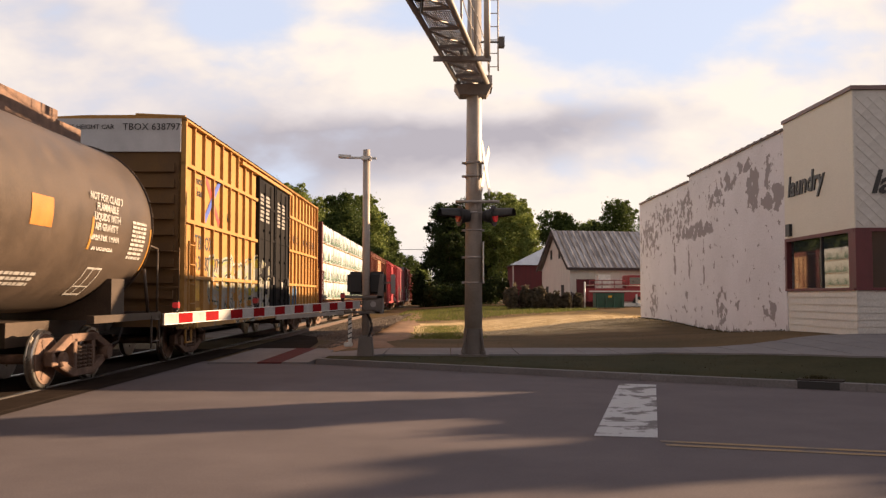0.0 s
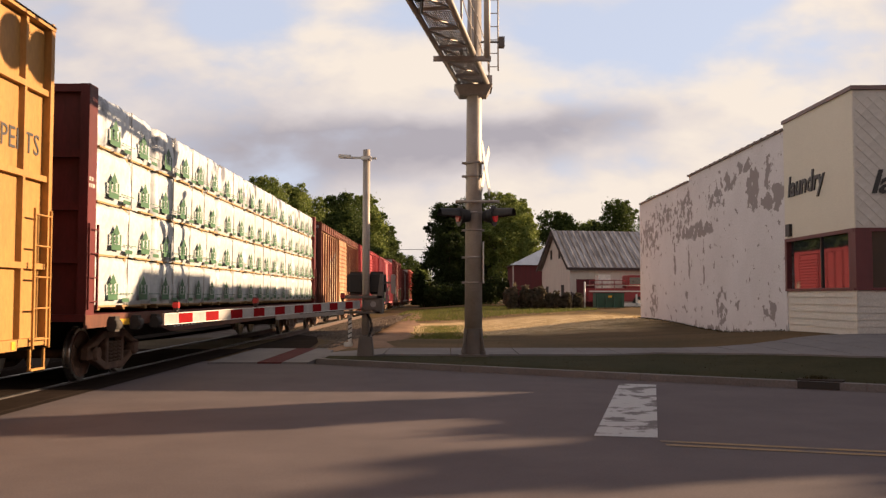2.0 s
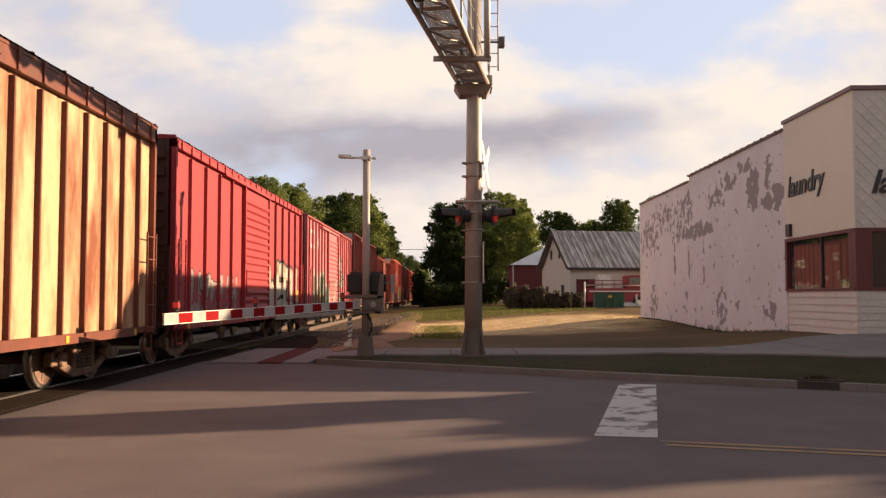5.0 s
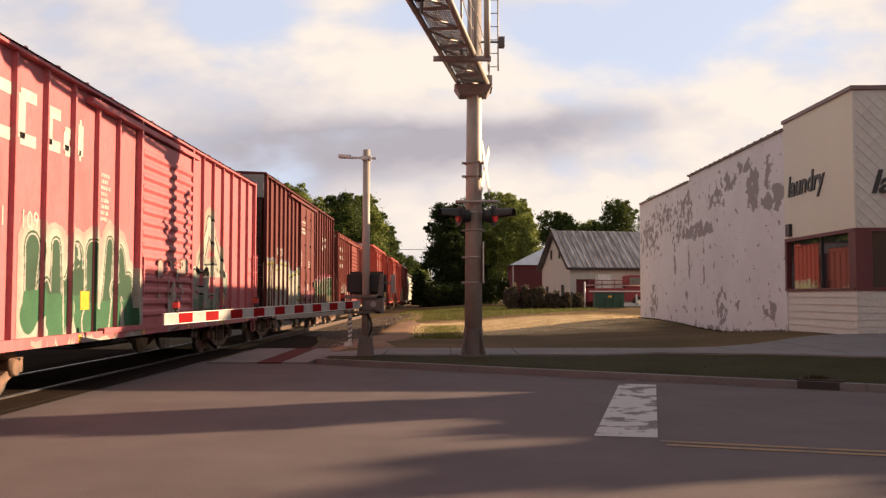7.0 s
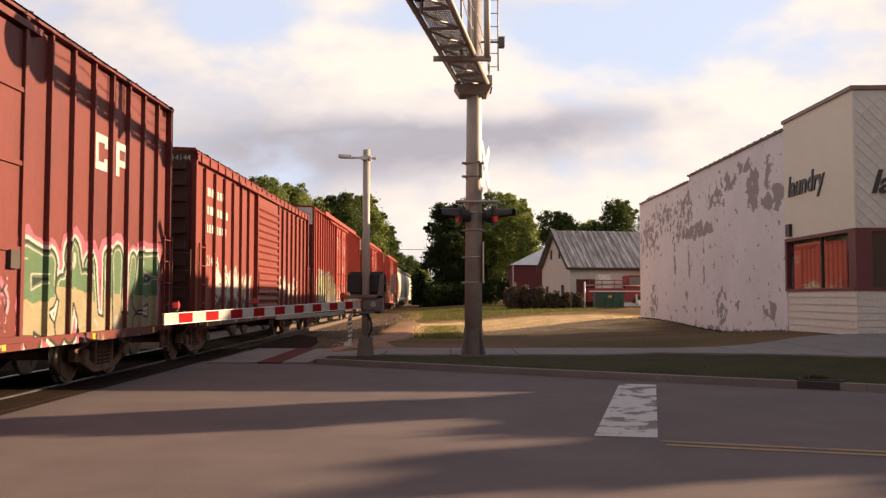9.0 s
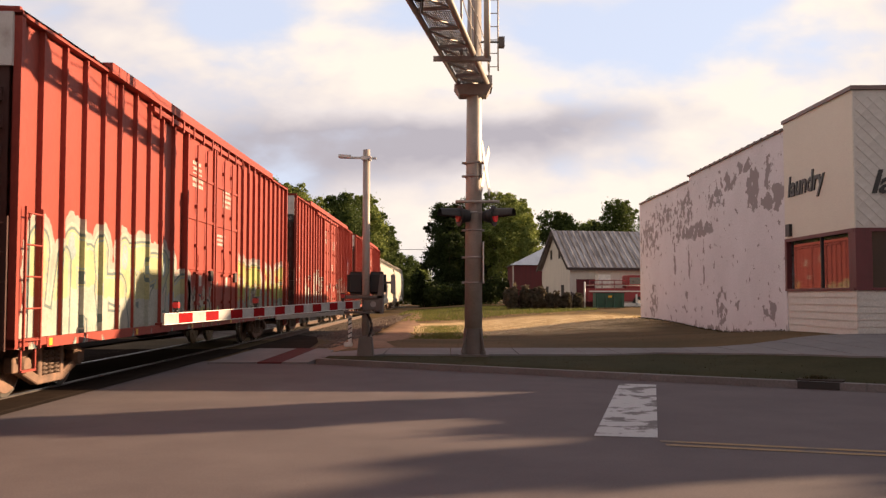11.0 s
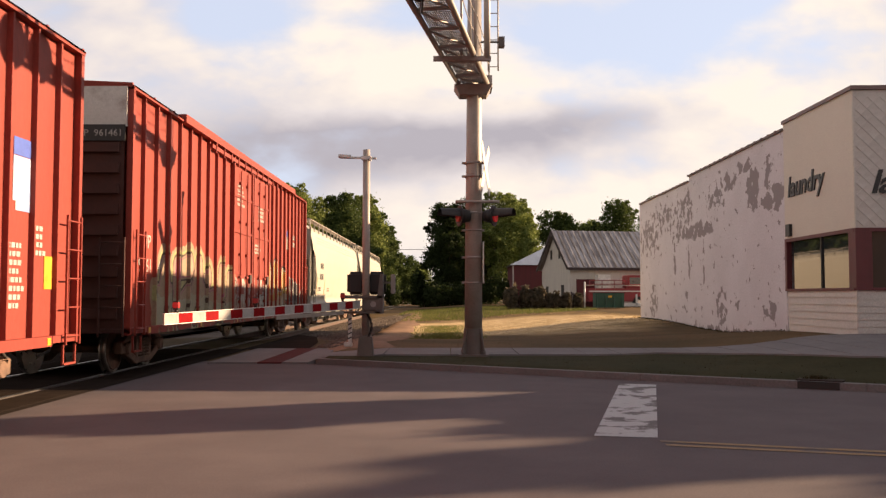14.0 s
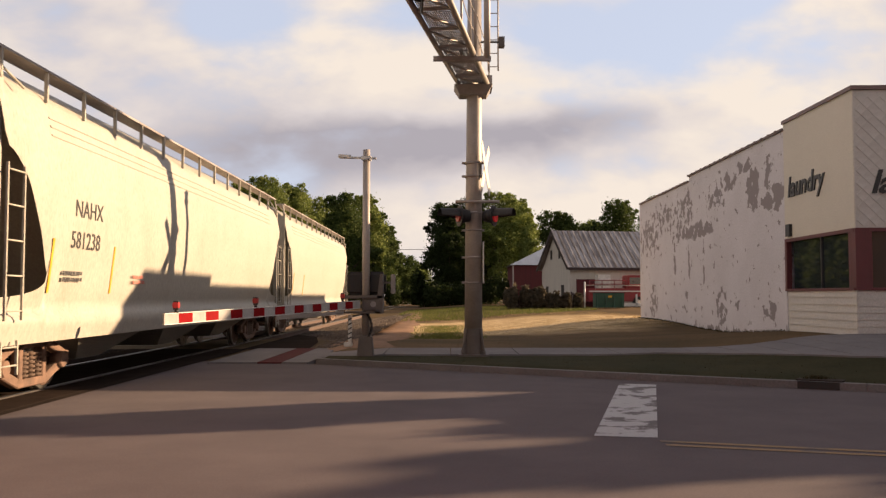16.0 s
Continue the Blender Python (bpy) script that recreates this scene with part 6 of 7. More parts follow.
        if k == 1:
            boxes("emblem", [(HALF - 0.096, HALF - 0.092, 7.5, 8.1, 2.62, 3.2), (HALF - 0.096, HALF - 0.092, 7.58, 8.02, 2.5, 2.619)], material("blue_and_white_shield", (0.55, 0.62, 0.72), (0.2, 0.3, 0.6), rough=0.5, scale=2.2), car, "pale blue shield emblem")
            bars(car, 7.35, 1.25, 0.45, 0.11, 8, M_STENCIL, seed=91)
            bars(car, 8.05, 1.95, 0.35, 0.11, 4, M_STENCIL, seed=92)
            boxes("placard", [(HALF - 0.096, HALF - 0.090, 8.42, 8.66, 1.5, 1.95)], M_YELLOW_TAPE, car, "yellow square tape")
            boxes("emblem", [(HALF - 0.096, HALF - 0.092, 7.5, 8.1, 3.21, 3.44)], blue, car, "blue band across the shield")
        if k == 2:
            side_text(car, "BUILDING", 6.75, 3.40, 0.20, M_STENCIL, x=HALF - 0.094, thick=0.008)
            side_text(car, "AMERICA", 6.75, 3.15, 0.20, M_STENCIL, x=HALF - 0.094, thick=0.008)
            boxes("emblem", [(HALF - 0.096, HALF - 0.092, 5.78, 6.22, 2.98, 3.42)], M_STENCIL, car, "white shield emblem")
            boxes("emblem", [(HALF - 0.096, HALF - 0.092, 5.78, 6.22, 3.43, 3.62)], blue, car, "blue band across the shield")
    for s0, s1, num in ((211.55, 229.6, "581238"), (230.85, 249.0, "")):
        car, L, px = hopper_car(s0, s1)
        if num:
            writing("lettering", "NAHX", 0.36, M_STENCIL_DARK, car, Matrix.Translation((1.566, -L + 2.1, 2.56)) @ Matrix.Rotation(0.029, 4, "Y") @ SIDE_X, 0.003)
            writing("lettering", num, 0.36, M_STENCIL_DARK, car, Matrix.Translation((1.548, -L + 2.0, 2.10)) @ Matrix.Rotation(0.052, 4, "Y") @ SIDE_X, 0.003)
            writing("lettering", "NAHX\n" + num, 0.20, M_STENCIL_DARK, car, pose(0.35, -L + 0.03, 3.75, 90, 0, 0), 0.003)
            bars(car, -L + 1.8, 1.62, 0.8, 0.09, 2, M_STENCIL_DARK, x=1.53, seed=80)
            bars(car, -L + 4.6, 1.62, 0.6, 0.09, 2, material("red_stencil", (0.6, 0.2, 0.15)), x=1.53, seed=81)
        for y, z0 in ((-L + 1.45, 1.45), (-L + 3.7, 1.45)):
            bm = bmesh.new()
            beam(bm, (px(z0) + 0.012, y, z0), (px(z0 + 0.75) + 0.006, y, z0 + 0.75), 0.06, 0.006, up=(1, 0, 0))
            part("yellow_stripe", bm, M_YELLOW_TAPE, car, "yellow reflective stripe")


build_train()


# ---- crossing signals ----
M_GALV = material("galvanised_steel", (0.40, 0.35, 0.31), (0.31, 0.27, 0.24), rough=0.55, metal=0.2, scale=2, fine=40, bump=0.06)
M_GALV_DARK = material("weathered_walkway_steel", (0.36, 0.325, 0.305), (0.27, 0.24, 0.225), rough=0.7, metal=0.2, scale=3)
M_SIGN_WHITE = material("white_sign_enamel", (0.72, 0.70, 0.66), rough=0.45, scale=4)
M_SIGNAL_BLACK = material("matt_black_signal_paint", (0.02, 0.018, 0.018), rough=0.6, scale=4)
M_LENS = glow("red_signal_lens", (0.34, 0.015, 0.015), 0.16)
M_LENS_DIM = glow("dim_red_lens", (0.22, 0.012, 0.01), 0.06)
M_ARM_WHITE = material("white_gate_board", (0.50, 0.48, 0.46), rough=0.8, spec=0.1, scale=5)
M_ARM_RED = material("red_gate_board", (0.30, 0.010, 0.012), rough=0.85, spec=0.08, scale=5)
M_CAST = material("grey_cast_iron", (0.135, 0.112, 0.098), rough=0.7, scale=4)


def flasher(parent, at, yaw, lens=None, hood_len=0.5, disc=0.30, name="flasher"):
    """A round black signal light with a long hood, facing its own -y."""
    fl = new(name)
    fl.parent, fl.matrix_basis = parent, pose(*at, 0, 0, yaw)
    bm = bmesh.new()
    rod(bm, (0, 0.02, 0), (0, 0.05, 0), disc, n=28)
    rod(bm, (0, 0.05, 0), (0, 0.28, 0), 0.19, 0.13, n=18)
    part("target_disc", bm, M_SIGNAL_BLACK, fl)
    bm = bmesh.new()
    rod(bm, (0, -0.02, 0), (0, 0.02, 0), 0.15, n=20)
    part("lens", bm, lens or M_LENS, fl)
    bm = bmesh.new()
    n = 14
    ring = []
    for y, r, cutoff in ((0.02, 0.175, 200), (-hood_len, 0.165, 175)):
        row = []
        for k in range(n + 1):
            a = radians(90 - cutoff / 2 + cutoff * k / n)
            row.append((r * math.cos(a), y, r * math.sin(a)))
        ring.append(row)
    for dr in (0, 0.012):
        va = [bm.verts.new((p[0] * (1 + dr * 5), p[1], p[2] * (1 + dr * 5))) for p in ring[0]]
        vb = [bm.verts.new((p[0] * (1 + dr * 5), p[1], p[2] * (1 + dr * 5))) for p in ring[1]]
        for k in range(n):
            bm.faces.new((va[k], va[k + 1], vb[k + 1], vb[k]))
    part("hood", bm, M_SIGNAL_BLACK, fl)
    return fl


def build_cantilever():
    px, py = 0.58, 19.75
    can = thing("cantilever_signal", pose(px, py, 0.10) @ Matrix.Diagonal((0.925, 0.925, 0.925, 1)), "tall galvanised cantilever railway signal with walkway arm and crossbuck", "railway signal")
    bm = bmesh.new()
    rod(bm, (0, 0, 0.0), (0.05, 0, 9.4), 0.215, 0.165, 24)
    part("mast", bm, M_GALV, can, "grey galvanised steel mast")
    bm = bmesh.new()
    rod(bm, (0, 0, 0.0), (0, 0, 0.66), 0.262, 0.225, 12, caps=False)
    for k in range(4):
        # welded gusset fins
        a = radians(45 + 90 * k)
        c, s = math.cos(a), math.sin(a)
        v = [bm.verts.new((r * c - w * s, r * s + w * c, z)) for w in (-0.012, 0.012) for r, z in ((0.2, 0.06), (0.37, 0.06), (0.37, 0.14), (0.235, 0.66), (0.2, 0.66))]
        bm.faces.new(v[:5]), bm.faces.new(v[5:])
        for i in range(5):
            bm.faces.new((v[i], v[(i + 1) % 5], v[5 + (i + 1) % 5], v[5 + i]))
    for k in range(4):
        a = radians(45 + 90 * k)
        rod(bm, (0.36 * math.cos(a), 0.36 * math.sin(a), 0), (0.36 * math.cos(a), 0.36 * math.sin(a), 0.14), 0.035, n=8)
    box(bm, -0.36, 0.36, -0.36, 0.36, -0.05, 0.06)
    part("base_flare", bm, M_CAST, can)
    for z in (1.75, 2.35, 3.0, 3.42, 4.30, 4.62):
        bm = bmesh.new()
        rod(bm, (0, 0, z - 0.02), (0, 0, z + 0.02), 0.222, n=20)
        box(bm, -0.27, -0.2, -0.03, 0.03, z - 0.02, z + 0.03)
        box(bm, 0.2, 0.27, -0.03, 0.03, z - 0.02, z + 0.03)
        part("clamp_band", bm, M_GALV_DARK, can)
    # bracket box that carries the arm
    bm = bmesh.new()
    v = box(bm, -0.45, 0.46, -0.40, 0.40, 6.24, 6.46)
    for k in (0, 1, 2, 3):
        v[k].co.x *= 0.72
        v[k].co.y *= 0.72
    box(bm, 0.22, 0.46, -0.2, 0.40, 6.4, 6.72)
    part("arm_bracket", bm, M_GALV_DARK, can)
    # arm: two lower chords with a grated walkway and lattice, running out over the road
    A, B = Vector((0.05, 0.1, 6.50)), Vector((-1.04, -7.02, 6.50))
    d = (B - A).normalized()
    s = Vector((-d.y, d.x, 0))
    if s.x < 0:
        s = -s
    arm = new("walkway_arm")
    arm.parent = can
    for sg in (-1, 1):
        bm = bmesh.new()
        rod(bm, A + s * 0.34 * sg, B + s * 0.34 * sg, 0.055, n=12)
        part("chord", bm, M_GALV, arm)
    Ln = (B - A).length
    nb = 6
    for k in range(nb + 1):
        p = A + d * (Ln * k / nb)
        bm = bmesh.new()
        beam(bm, p - s * 0.36, p + s * 0.36, 0.05, 0.05)
        part("cross_brace", bm, M_GALV_DARK, arm)
        if k < nb:
            q = A + d * (Ln * (k + 1) / nb)
            bm = bmesh.new()
            beam(bm, p + s * 0.32 + Vector((0, 0, -0.02)), q - s * 0.32 + Vector((0, 0, -0.02)), 0.045, 0.03)
            part("lattice_bar", bm, M_GALV, arm)
    # slack hand lines on slim posts
    for sg in (-1, 1):
        for k in range(0, nb + 1, 3):
            p = A + d * (Ln * k / nb) + s * 0.35 * sg
            bm = bmesh.new()
            rod(bm, p, p + Vector((0, 0, 1.0)), 0.02, n=6)
            part("hand_post", bm, M_GALV, arm)
        for h in (0.55, 0.98):
            bm = bmesh.new()
            for k in range(24):
                f0, f1 = k / 24, (k + 1) / 24
                p, q = (A + d * (Ln * f) + s * 0.35 * sg + Vector((0, 0, h - 0.10 * math.sin(math.pi * (f * 3 % 1.0)))) for f in (f0, f1))
                rod(bm, p, q, 0.011, n=5, caps=False)
            part("hand_line", bm, M_GALV, arm)
    # open grating of narrow bars
    bm = bmesh.new()
    for k in range(15):
        o = -0.287 + 0.041 * k
        beam(bm, A + s * o + Vector((0, 0, 0.07)), B + s * o + Vector((0, 0, 0.07)), 0.013, 0.03)
    for k in range(72):
        p = A + d * (Ln * k / 72)
        beam(bm, p - s * 0.30 + Vector((0, 0, 0.07)), p + s * 0.30 + Vector((0, 0, 0.07)), 0.012, 0.02)
    part("grating", bm, M_GALV_DARK, arm)
    # cross member with posts for the lights over the road
    cy = -2.8
    bm = bmesh.new()
    beam(bm, (-0.91, cy, 6.42), (0.30, cy, 6.42), 0.09, 0.10)
    part("cross_member", bm, M_GALV_DARK, can)
    for x, r in ((-0.32, 0.028), (-0.03, 0.032), (0.22, 0.07)):
        bm = bmesh.new()
        rod(bm, (x, cy, 6.42), (x, cy, 8.6), r, n=10)
        part("light_post", bm, M_GALV, can)
    bm = bmesh.new()
    for o in (0.38, 0.62):
        rod(bm, (o, 0.1, 6.9), (o, 0.1, 9.2), 0.02, n=6)
    for k in range(7):
        rod(bm, (0.38, 0.1, 7.0 + 0.33 * k), (0.62, 0.1, 7.0 + 0.33 * k), 0.012, n=6)
    part("ladder", bm, M_GALV, can)
    bm = bmesh.new()
    rod(bm, (0.2, -0.1, 7.55), (0.72, -0.1, 7.55), 0.025, n=8)
    box(bm, 0.62, 0.76, -0.2, 0.0, 7.42, 7.66)
    part("small_lamp", bm, M_CAST, can)
    # lights over the road, out along the arm
    p = A + d * 7.05
    bm = bmesh.new()
    rod(bm, p, p + Vector((0, 0, 0.85)), 0.06, n=10)
    beam(bm, p + Vector((-0.1, -0.55, 0.05)), p + Vector((0.1, 0.55, 0.05)), 0.07, 0.07)
    part("light_post", bm, M_GALV, can)
    for sg in (-1, 1):
        flasher(can, p + Vector((0, 0.42 * sg, 0.10)), 95, M_LENS_DIM, disc=0.38)
    # pole-mounted pair
    bm = bmesh.new()
    rod(bm, (-0.42, -0.26, 3.67), (0.62, -0.26, 3.67), 0.035, n=10)
    part("light_bracket", bm, M_GALV, can)
    for x, yaw, lens in ((-0.36, -72, M_LENS_DIM), (0.52, 68, M_LENS)):
        flasher(can, (x, -0.28, 3.33), yaw, lens, hood_len=0.46, disc=0.25)
    # crossbuck, seen nearly edge on
    cb = new("crossbuck")
    cb.parent, cb.matrix_basis = can, pose(0.30, -0.05, 4.48, 0, 0, 76)
    for sg in (-1, 1):
        bm = bmesh.new()
        beam(bm, (-0.47, 0.008 * sg, -0.55 * sg), (0.47, 0.008 * sg, 0.55 * sg), 0.23, 0.012, up=(0, 1, 0))
        part("blade", bm, M_SIGN_WHITE, cb, "white crossbuck board")
    bm = bmesh.new()
    beam(bm, (0.24, -0.05, 1.75), (0.24, -0.05, 2.72), 0.45, 0.02, up=(1, 0, 0))
    part("notice_plate", bm, M_SIGN_WHITE, can, "white notice plate seen edge on")


def build_gate():
    gx, gy = -1.79, 19.75
    gate = thing("crossing_gate", pose(gx, gy, 0.10) @ Matrix.Diagonal((0.925, 0.925, 0.925, 1)), "lowered red and white crossing gate with grey mast and mechanism", "crossing gate")
    bm = bmesh.new()
    rod(bm, (0, 0, 0.0), (0.0, 0, 4.95), 0.095, 0.085, 16)
    part("mast", bm, M_GALV, gate, "grey galvanised mast")
    bm = bmesh.new()
    v = box(bm, -0.2, 0.2, -0.2, 0.2, -0.05, 0.5)
    for k in (4, 5, 6, 7):
        v[k].co.x *= 0.75
        v[k].co.y *= 0.75
    bmesh.ops.bevel(bm, geom=bm.edges[:], offset=0.03, segments=2, affect="EDGES")
    part("base_casting", bm, M_CAST, gate)
    bm = bmesh.new()
    beam(bm, (-0.62, -0.05, 4.76), (0.24, -0.02, 4.74), 0.06, 0.05)
    beam(bm, (-0.66, -0.1, 4.78), (-0.36, -0.1, 4.77), 0.14, 0.07)
    box(bm, -0.11, 0.11, -0.11, 0.11, 4.70, 4.79)
    part("top_arm", bm, M_SIGN_WHITE, gate, "pale arm at the mast top")
    # mechanism: counterweights, shelf, housing, side plates
    for x0, x1 in ((-0.47, -0.05), (0.02, 0.47)):
        bm = bmesh.new()
        box(bm, x0, x1, 0.10, 0.34, 1.46, 2.02)
        bmesh.ops.bevel(bm, geom=bm.edges[:], offset=0.07, segments=3, affect="EDGES")
        part("counterweight", bm, M_SIGNAL_BLACK, gate, "black cast counterweight")
    boxes("shelf", [(-0.54, 0.42, -0.3, 0.2, 1.37, 1.45)], M_CAST, gate, bevel=0.01)
    boxes("housing", [(-0.06, 0.36, -0.28, 0.22, 1.08, 1.37)], M_CAST, gate, bevel=0.03)
    bm = bmesh.new()
    rod(bm, (0.2, -0.3, 1.24), (0.2, -0.26, 1.24), 0.07, n=14)
    part("housing_cap", bm, M_GALV_DARK, gate)
    bm = bmesh.new()
    v = box(bm, 0.36, 0.42, -0.3, 0.25, 1.02, 1.95)
    v[0].co.x -= 0.12
    v[3].co.x -= 0.12
    part("side_plate", bm, M_CAST, gate)
    boxes("lower_plate", [(-0.5, 0.36, -0.3, 0.2, 1.02, 1.07)], M_CAST, gate)
    boxes("end_plate", [(0.60, 0.70, -0.12, 0.10, 1.48, 1.95)], M_GALV_DARK, gate, "pale grey steel plate", bevel=0.02)
    bm = bmesh.new()
    beam(bm, (0.40, -0.1, 1.75), (0.62, -0.05, 1.75), 0.05, 0.05)
    part("light_bracket", bm, M_CAST, gate)
    # small striped counter post and its shoe
    cp = boxes("striped_post", [(-0.40, -0.32, -0.2, -0.12, 0.30, 0.98)], M_SIGN_WHITE, gate, bevel=0.01)
    bm = bmesh.new()
    for k in range(5):
        z = 0.42 + 0.11 * k
        beam(bm, (-0.405, -0.203, z), (-0.315, -0.203, z + 0.05), 0.010, 0.03)
    part("black_stripe", bm, M_SIGNAL_BLACK, cp)
    boxes("shoe", [(-0.5, -0.3, -0.25, -0.08, 0.24, 0.34)], M_SIGN_WHITE, gate, bevel=0.02)
    bm = bmesh.new()
    pts = [(0.02 + 0.13 * math.sin(radians(20 * k)), -0.12, 1.05 - 0.075 * k) for k in range(9)]
    for a, b in zip(pts[:-1], pts[1:]):
        rod(bm, a, b, 0.03, n=8)
    beam(bm, (-0.3, -0.15, 0.95), (0.1, -0.1, 1.05), 0.04, 0.04)
    part("cable", bm, M_SIGNAL_BLACK, gate)
    # the arm, lowered across the lane
    P0, P1 = Vector((-0.12, -0.3, 1.235)), Vector((-4.28 - gx, 13.5 - gy, 0.975)) / 0.925
    d = (P1 - P0).normalized()
    Ln = (P1 - P0).length
    arm = new("gate_arm")
    arm.parent = gate
    n = 19
    for k in range(n):
        a, b = P0 + d * (Ln * k / n), P0 + d * (Ln * (k + 1) / n)
        bm = bmesh.new()
        beam(bm, a, b, 0.03, 0.165)
        part("board", bm, M_ARM_WHITE if k % 2 == 0 else M_ARM_RED, arm)
    for z in (0.088, -0.088):
        bm = bmesh.new()
        beam(bm, P0 + Vector((0, 0, z)), P1 + Vector((0, 0, z)), 0.045, 0.014)
        part("edge_strip", bm, M_SIGN_WHITE, arm)
    bm = bmesh.new()
    beam(bm, P0 + d * 0.8 + Vector((0, 0, -0.16)), P0 + d * 3.6 + Vector((0, 0, -0.14)), 0.03, 0.08)
    part("brace", bm, M_GALV, arm)
    for f, lens in ((0.955, M_LENS), (0.62, M_LENS_DIM), (0.12, M_LENS_DIM)):
        p = P0 + d * (Ln * f)
        lp = new("arm_light")
        lp.parent, lp.location = arm, p + Vector((0, 0, 0.09))
        bm = bmesh.new()
        rod(bm, (0, 0, 0), (0, 0, 0.07), 0.03, n=8)
        box(bm, -0.04, 0.04, -0.035, 0.035, 0.05, 0.2)
        part("light_body", bm, M_SIGNAL_BLACK, lp)
        bm = bmesh.new()
        rod(bm, (0, -0.05, 0.13), (0, 0.05, 0.13), 0.05, n=14)
        rod(bm, (-0.05, 0, 0.13), (0.05, 0, 0.13), 0.05, n=14)
        part("lens", bm, lens, lp)


build_cantilever()
build_gate()


M_FENCE_DARK = material("dark_rusty_iron", (0.045, 0.035, 0.030), rough=0.9, spec=0.1, scale=4)


def build_drain():
    dr = thing("storm_drain", pose(5.72, curb_y(5.72) + 0.1, 0, 0, 0, -30), "dark curb inlet of a storm drain with concrete hood", "storm drain")
    boxes("hood", [(-0.34, 0.34, -0.02, 0.34, 0.115, 0.135)], M_FENCE_DARK, dr, bevel=0.02)
    # opening is a solid block, black in place of the shade inside
    boxes("opening", [(-0.30, 0.30, -0.11, 0.1, 0.004, 0.12)], M_SIGNAL_BLACK, dr)


build_drain()

# ---- yard behind ----
M_BARN_WALL = material("off_white_barn_boards", (0.55, 0.52, 0.47), (0.46, 0.43, 0.39), rough=0.8, scale=0.8, stretch=(4, 4, 0.4))
M_BARN_ROOF = material("weathered_metal_roof", (0.40, 0.38, 0.38), (0.16, 0.14, 0.135), rough=0.6, metal=0.2, scale=1.0, contrast=(0.38, 0.60), stretch=(3.2, 0.45, 0.45))
M_BARN_ROOF_DARK = material("dark_roof_strip", (0.10, 0.088, 0.085), rough=0.7, scale=1)
M_RED_BARN = material("dark_red_barn_boards", (0.115, 0.020, 0.024), (0.085, 0.016, 0.019), rough=0.8, scale=0.8, stretch=(5, 5, 0.4))
M_BLUE_ROOF = material("pale_blue_metal_roof", (0.40, 0.45, 0.52), rough=0.45, metal=0.2, scale=1)
M_FENCE = material("dark_stained_fence", (0.042, 0.028, 0.027), rough=0.85, scale=2, vary=0.2)
M_TRUCK_RED = material("glossy_red_truck_paint", (0.28, 0.018, 0.024), rough=0.5, scale=1, coat=0.1)
M_CHROME = material("bright_bumper_metal", (0.7, 0.68, 0.64), rough=0.25, metal=0.9)
M_TYRE = material("black_rubber_tyre", (0.02, 0.02, 0.02), rough=0.85)
M_DUMPSTER = material("green_dumpster_paint", (0.025, 0.10, 0.065), (0.02, 0.06, 0.04), rough=0.55, scale=2)


def gable_house(name, m, w, dp, eave, ridge, wall, roof, label, category, strips=True, base=-0.6):
    """A gabled house: ridge along its x, gables at the x ends."""
    h = thing(name, m, label, category)
    for nm, sp in (("wall", (0, w, 0, 0.2, base, eave)), ("wall", (0, w, dp - 0.2, dp, base, eave))):
        boxes(nm, [sp], wall, h)
    for x in (0, w - 0.2):
        bm = bmesh.new()
        a = [bm.verts.new((x, y, z)) for y, z in ((0.2, base), (dp - 0.2, base), (dp - 0.2, eave), (dp / 2, ridge - 0.1), (0.2, eave))]
        b = [bm.verts.new((x + 0.2, y, z)) for y, z in ((0.2, base), (dp - 0.2, base), (dp - 0.2, eave), (dp / 2, ridge - 0.1), (0.2, eave))]
        bm.faces.new(a), bm.faces.new(b)
        for i in range(5):
            bm.faces.new((a[i], a[(i + 1) % 5], b[(i + 1) % 5], b[i]))
        part("gable_wall", bm, wall, h)
    for y0, y1 in ((-0.45, dp / 2), (dp + 0.45, dp / 2)):
        bm = bmesh.new()
        ez = eave - 0.15
        q = [(-0.4, y0, ez), (w + 0.4, y0, ez), (w + 0.4, y1, ridge), (-0.4, y1, ridge)]
        lo = [bm.verts.new(p) for p in q]
        hi = [bm.verts.new((p[0], p[1], p[2] + 0.12)) for p in q]
        bm.faces.new(lo), bm.faces.new(hi)
        for i in range(4):
            bm.faces.new((lo[i], lo[(i + 1) % 4], hi[(i + 1) % 4], hi[i]))
        rf = part("roof_slope", bm, roof, h)
        if strips:
            n = int(w / 0.5)
            for k in range(n + 1):
                x = -0.38 + (w + 0.76) * k / n
                bm = bmesh.new()
                beam(bm, (x, y0, ez + 0.15), (x, y1, ridge + 0.15), 0.11 if k % 2 else 0.05, 0.05)
                part("roof_seam", bm, M_BARN_ROOF_DARK if k % 2 else roof, rf)
    return h


